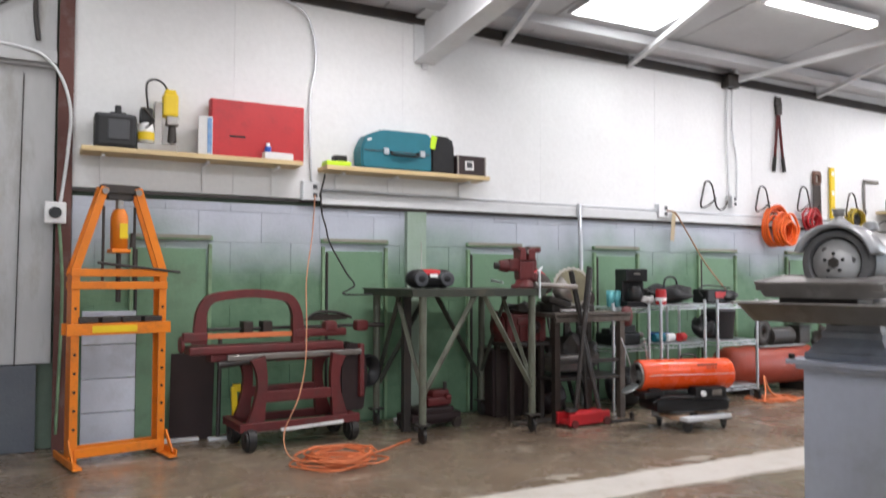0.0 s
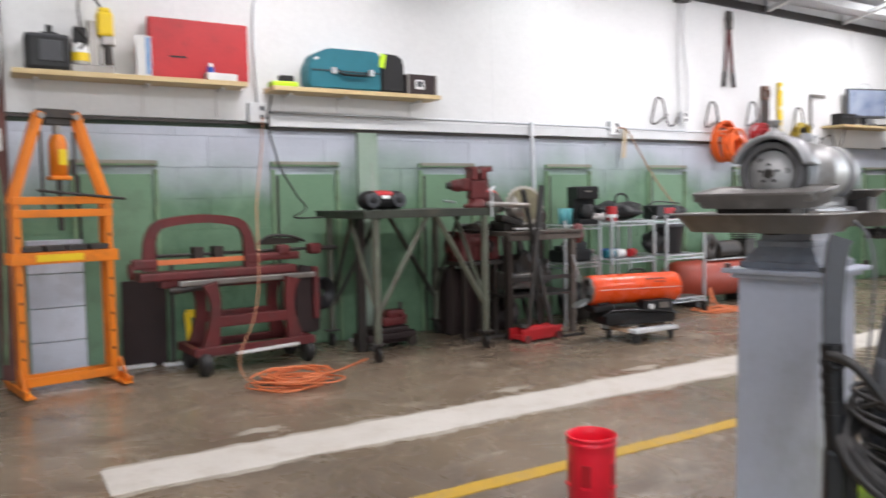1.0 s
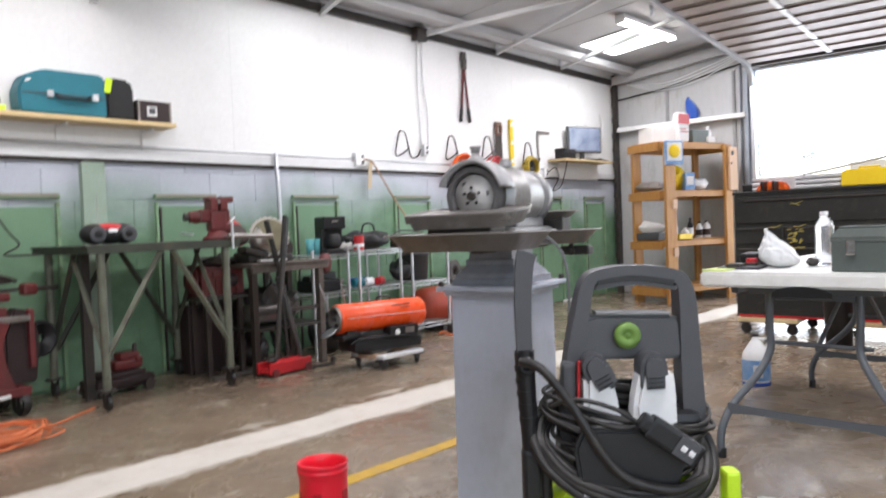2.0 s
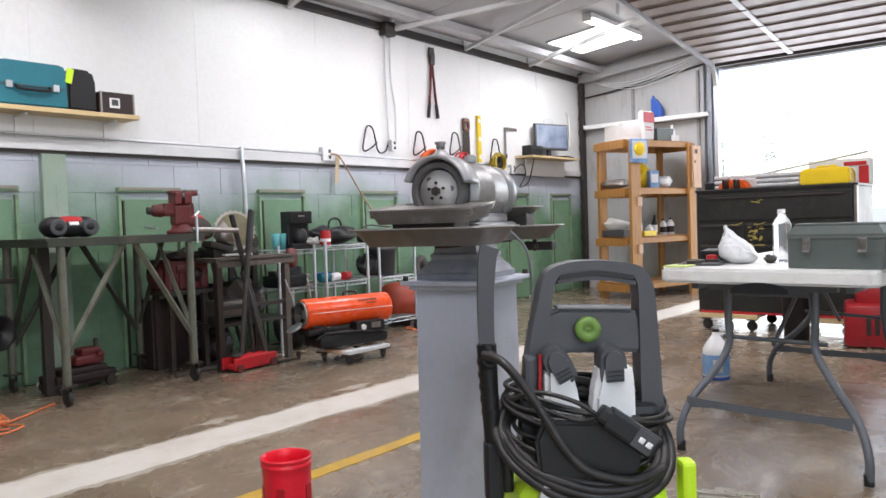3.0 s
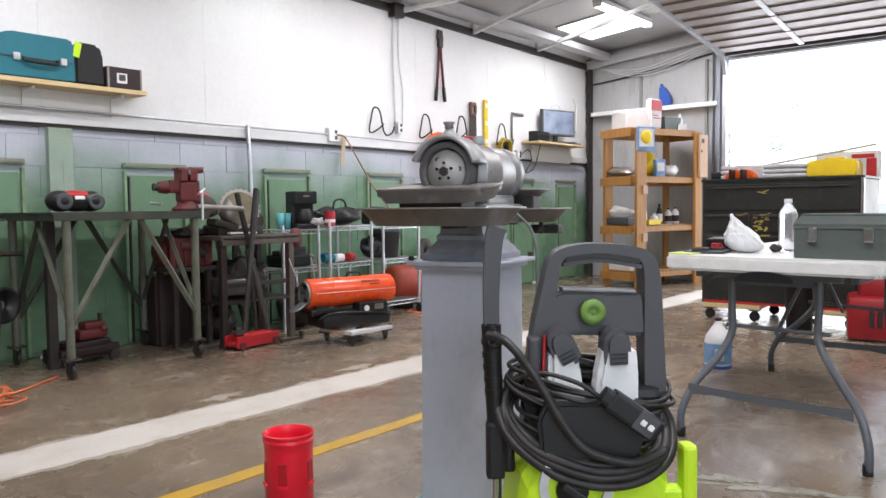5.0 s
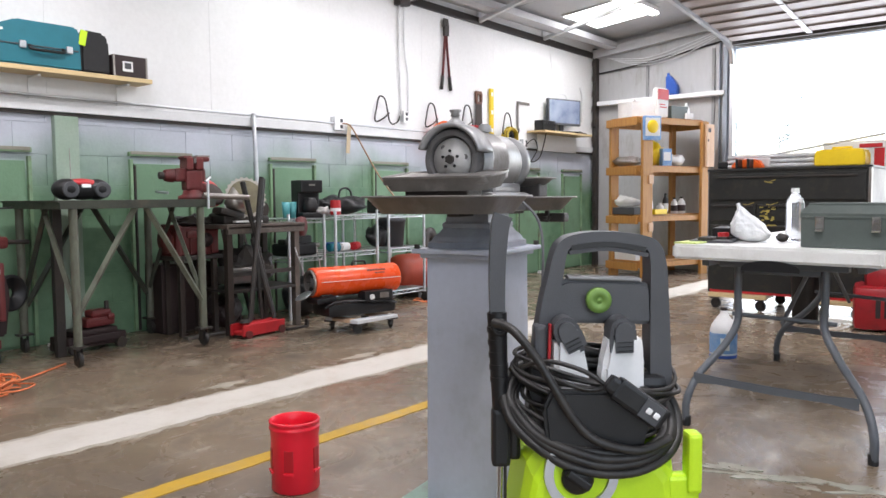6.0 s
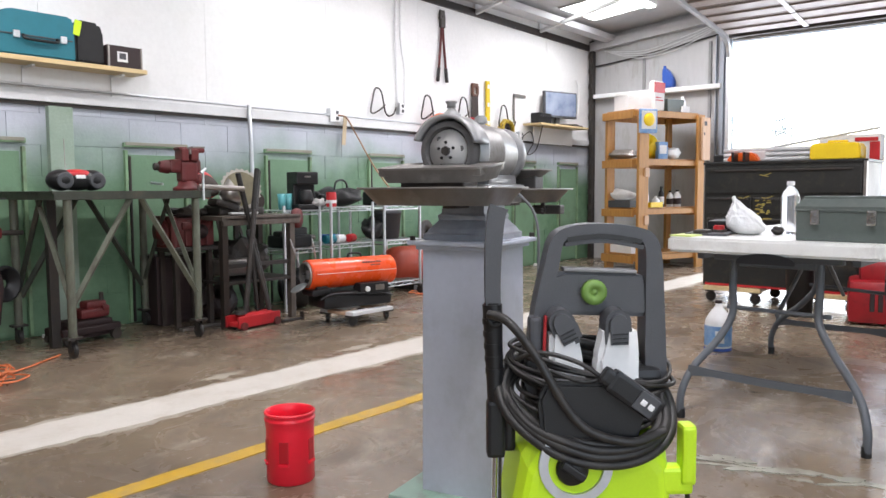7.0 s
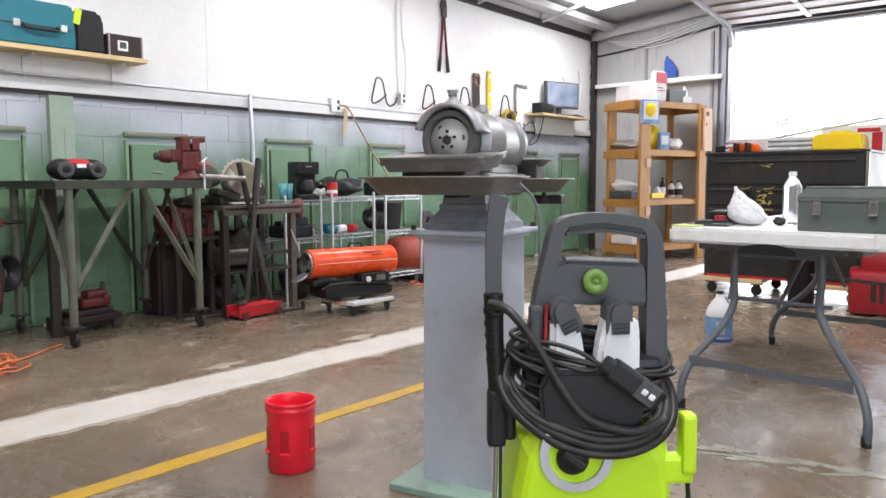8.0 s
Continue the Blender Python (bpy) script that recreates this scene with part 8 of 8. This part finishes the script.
def bottle(label, at, r, h, body_m, cap_m, band_m=None):
    x_, y_, z_, r_ = at
    e = thing("bottle", label, "bottle", x_, y_, z_, r_)
    part("bottle_body", lathe([(0, 0), (r * 0.92, 0), (r, 0.006), (r, h * 0.62), (r * 0.85, h * 0.72), (r * 0.4, h * 0.84), (r * 0.36, h * 0.9), (0, h * 0.9)], 20), body_m, e, smooth=True)
    part("bottle_cap", rod((0, 0, h * 0.9), (0, 0, h), r * 0.45, r * 0.4, 14), cap_m, e, smooth=True)
    if band_m:
        part("bottle_label", lathe([(r * 1.005, h * 0.15), (r * 1.02, h * 0.16), (r * 1.02, h * 0.5), (r * 1.005, h * 0.51)], 20), band_m, e)
    return e


T_ = 1.83
box_thing("carton", "large white carton on top of the lumber shelf", "carton", on_shelf(0.18, 0.18, T_, -8), 0.42, 0.26, 0.17, "card_white", "card_white")
box_thing("carton", "open white carton flap lying on the carton", "carton", on_shelf(0.16, 0.2, T_ + 0.17, 6), 0.38, 0.24, 0.03, "card_white")
bgc = thing("chip_bag", "red and white printed bag standing on the lumber shelf", "bag", *on_shelf(0.38, 0.05, T_, 10)[:3], -12)
part("bag_film", slab([(-0.10, 0), (0.10, 0), (0.115, 0.28), (0.10, 0.34), (-0.11, 0.34), (-0.115, 0.25)], 0.07, pose(0, 0.035, 0, 90, 0, 0), 0.015), "card_white", bgc)
part("red_band", B((0, -0.037, 0.265, 0.20, 0.004, 0.12), bevel=0.001), "red_paint", bgc)
part("red_text_bars", B((-0.02, -0.037, 0.15, 0.10, 0.003, 0.012), (0.0, -0.037, 0.12, 0.13, 0.003, 0.012), bevel=0), "red_paint", bgc)
dtb = thing("parts_box", "dark green plastic parts box on the lumber shelf", "parts box", *on_shelf(0.66, 0.1, T_)[:3], -24)
part("box_body", tapered([(0, 0.11, 0.08), (0.13, 0.125, 0.09), (0.145, 0.125, 0.09)]), "grey_case", dtb)
bottle("small white bottle on the lumber shelf", on_shelf(0.84, 0.08, T_), 0.04, 0.2, "white_plastic", "white_plastic")
box_thing("carton", "low white box on the lumber shelf", "carton", on_shelf(0.80, 0.03, T_), 0.12, 0.09, 0.07, "card_white")
pk = thing("hanging_packet", "yellow and blue packet hanging from the shelf front", "packet", *on_shelf(0.06, -0.125, 1.56)[:3], -30)
part("packet_body", B((0, 0, 0.13, 0.23, 0.035, 0.27), bevel=0.014), "card_blue", pk)
part("packet_face", B((0, -0.0185, 0.14, 0.19, 0.004, 0.20), bevel=0.002), "card_white", pk)
part("packet_disc", lathe([(0, 0), (0.075, 0), (0.07, 0.006), (0.04, 0.01), (0, 0.01)], 24, pose(0, -0.02, 0.145, 90, 0, 0)), "yellow_plastic", pk, smooth=True)
S1, S2, S3 = 1.28, 0.72, 0.19
yb_ = thing("packet", "yellow crumpled packet on the lumber shelf", "packet", *on_shelf(0.42, 0.2, S1)[:3], 0)
part("packet_body", crumple(0.30, 0.2, 0.27, 12), "yellow_plastic", yb_, smooth=True)
ybx = thing("packet", "yellow packet lying on the lumber shelf", "packet", *on_shelf(0.62, 0.28, S1)[:3], 0)
part("packet_body", crumple(0.28, 0.2, 0.22, 15), "yellow_plastic", ybx, smooth=True)
box_thing("carton", "blue and white packet on the lumber shelf", "packet", on_shelf(0.48, 0.06, S1, -10), 0.13, 0.06, 0.2, "card_blue", "card_white")
wrg = thing("rag", "crumpled pale rag on the lumber shelf", "rag", *on_shelf(0.68, 0.08, S1)[:3], 0)
part("cloth", crumple(0.26, 0.16, 0.14, 18), "card_white", wrg, smooth=True)
chn = thing("chain", "grey chain heap at the shelf end", "chain", *on_shelf(0.06, 0.25, S1)[:3], 0)
part("links", crumple(0.14, 0.36, 0.10, 23), "bare_steel", chn, smooth=True)
bottle("dark slim bottle on the lumber shelf", on_shelf(0.55, 0.12, S2), 0.035, 0.24, "black_plastic", "black_plastic", "card_white")
bottle("small white jar on the lumber shelf", on_shelf(0.46, 0.12, S2), 0.045, 0.13, "white_plastic", "white_plastic")
bottle("white spray can with a dark cap on the lumber shelf", on_shelf(0.80, 0.1, S2), 0.045, 0.20, "white_plastic", "black_plastic", "maroon")
bottle("white spray can with a dark cap on the lumber shelf", on_shelf(0.72, 0.14, S2), 0.04, 0.19, "white_plastic", "black_plastic", "maroon")
bottle("blue capped jar on the lumber shelf", on_shelf(0.24, 0.1, S2), 0.06, 0.22, "white_plastic", "blue_plastic")
box_thing("tray", "yellow parts tray on the lumber shelf", "tray", on_shelf(0.30, 0.0, S2), 0.2, 0.1, 0.06, "yellow_plastic")
box_thing("tray", "dark parts tray on the lumber shelf", "tray", on_shelf(0.06, 0.25, S2), 0.16, 0.38, 0.08, "dark_plastic")
crp = thing("rag", "heap of pale rags in a parts tray", "rag", *on_shelf(0.06, 0.25, S2 + 0.08)[:3], 0)
part("cloth", crumple(0.14, 0.3, 0.12, 31), "card_white", crp, smooth=True)
box_thing("carton", "flat white cartons on the bottom shelf", "carton", on_shelf(0.10, 0.25, S3), 0.16, 0.36, 0.09, "card_white")
blj = thing("jug", "blue plastic jug on the wall ledge", "jug", 6.745, -1.165, 2.1935, 0)
blj.scale = (0.85, 0.80, 1.0)
part("jug_body", slab([(-0.09, 0), (0.10, 0), (0.10, 0.10), (0.04, 0.18), (-0.02, 0.24), (-0.05, 0.25), (-0.09, 0.24)], 0.10, pose(0, 0, 0, 90, 0, -90) @ pose(0, 0, -0.05), 0.015), "blue_plastic", blj)
part("jug_cap", rod((0, 0.065, 0.245), (0, 0.065, 0.275), 0.022, 0.022, 14), "blue_plastic", blj, smooth=True)

# ---------- outside: trees beyond the yard, outdoor glare put into their pale colours ---
M["bark"] = mat("washed_out_bark", (0.74, 0.73, 0.71), 0.8, second=(0.62, 0.61, 0.6))
M["leaf"] = mat("washed_out_leaf", (0.62, 0.66, 0.60), 0.7, second=(0.50, 0.54, 0.48))


def tree(x_, y_, h, seed):
    rng_ = random.Random(seed)
    e = thing("tree", "sparse young tree beyond the concrete yard, coloured pale for the outdoor glare", "tree", x_, y_, -0.02)
    part("trunk", rod((0, 0, 0), (0.1, 0, h * 0.8), 0.06, 0.015, 10), "bark", e, smooth=True)
    limbs = bmesh.new()
    leaves = bmesh.new()
    for k in range(34):
        z0 = h * rng_.uniform(0.2, 0.95)
        a = rng_.uniform(0, math.tau)
        ln = (1.1 - 0.75 * z0 / h) * h * 0.28 * rng_.uniform(0.6, 1.1)
        tip = Vector((math.cos(a) * ln, math.sin(a) * ln, z0 + ln * 0.25))
        join(limbs, rod((0.05, 0, z0), tip, 0.022, 0.006, 5))
        for j in range(22):
            c = Vector((0.05, 0, z0)).lerp(tip, rng_.uniform(0.3, 1.05)) + Vector((rng_.gauss(0, 0.13), rng_.gauss(0, 0.13), rng_.gauss(0, 0.10)))
            s = rng_.uniform(0.03, 0.075)
            u = Vector((rng_.gauss(0, 1), rng_.gauss(0, 1), rng_.gauss(0, 1))).normalized()
            w = u.orthogonal().normalized()
            vs = [leaves.verts.new(c + u * s), leaves.verts.new(c + w * s * 0.5), leaves.verts.new(c - u * s), leaves.verts.new(c - w * s * 0.5)]
            leaves.faces.new(vs)
    part("branchwork", limbs, "bark", e)
    part("crown", leaves, "leaf", e)


tree(40, 9.6, 7.6, 3)
tree(47, 9.4, 6.5, 5)
tree(58, 11.5, 8.5, 8)

# ---------- painted concrete blocks, laid last ----------
BW, BH = 0.405, 0.2023
mesh_cache = {}


def block_mesh(w, h):
    key = (round(w, 3), round(h, 3))
    if key not in mesh_cache:
        b = B((0, 0, 0, w - 0.0024, 0.05, h - 0.0024), bevel=0.0012)
        me = bpy.data.meshes.new("concrete_block")
        b.to_mesh(me)
        b.free()
        me.materials.append(M["block"])
        mesh_cache[key] = me
    return mesh_cache[key]


z = 1.442
courses = [(1.442, 1.50)]
while z > 0.02:
    courses.append((max(0, z - BH), z))
    z -= BH
for ci, (z0, z1) in enumerate(courses):
    off = 0.0 if ci % 2 == 0 else BW / 2
    xx = off - BW * math.ceil((off - LEFT_END) / BW)
    while xx < EAST - 0.01:
        xa, xb = max(xx, LEFT_END + 0.004), min(xx + BW, EAST - 0.004)
        if xb - xa > 0.04:
            o = new("concrete_block", block_mesh(xb - xa, z1 - z0))
            o.parent = wall_n
            o.location = ((xa + xb) / 2, -0.002 - 0.0015 * ((ci * 7 + int(xx * 10)) % 3), (z0 + z1) / 2)
        xx += BW
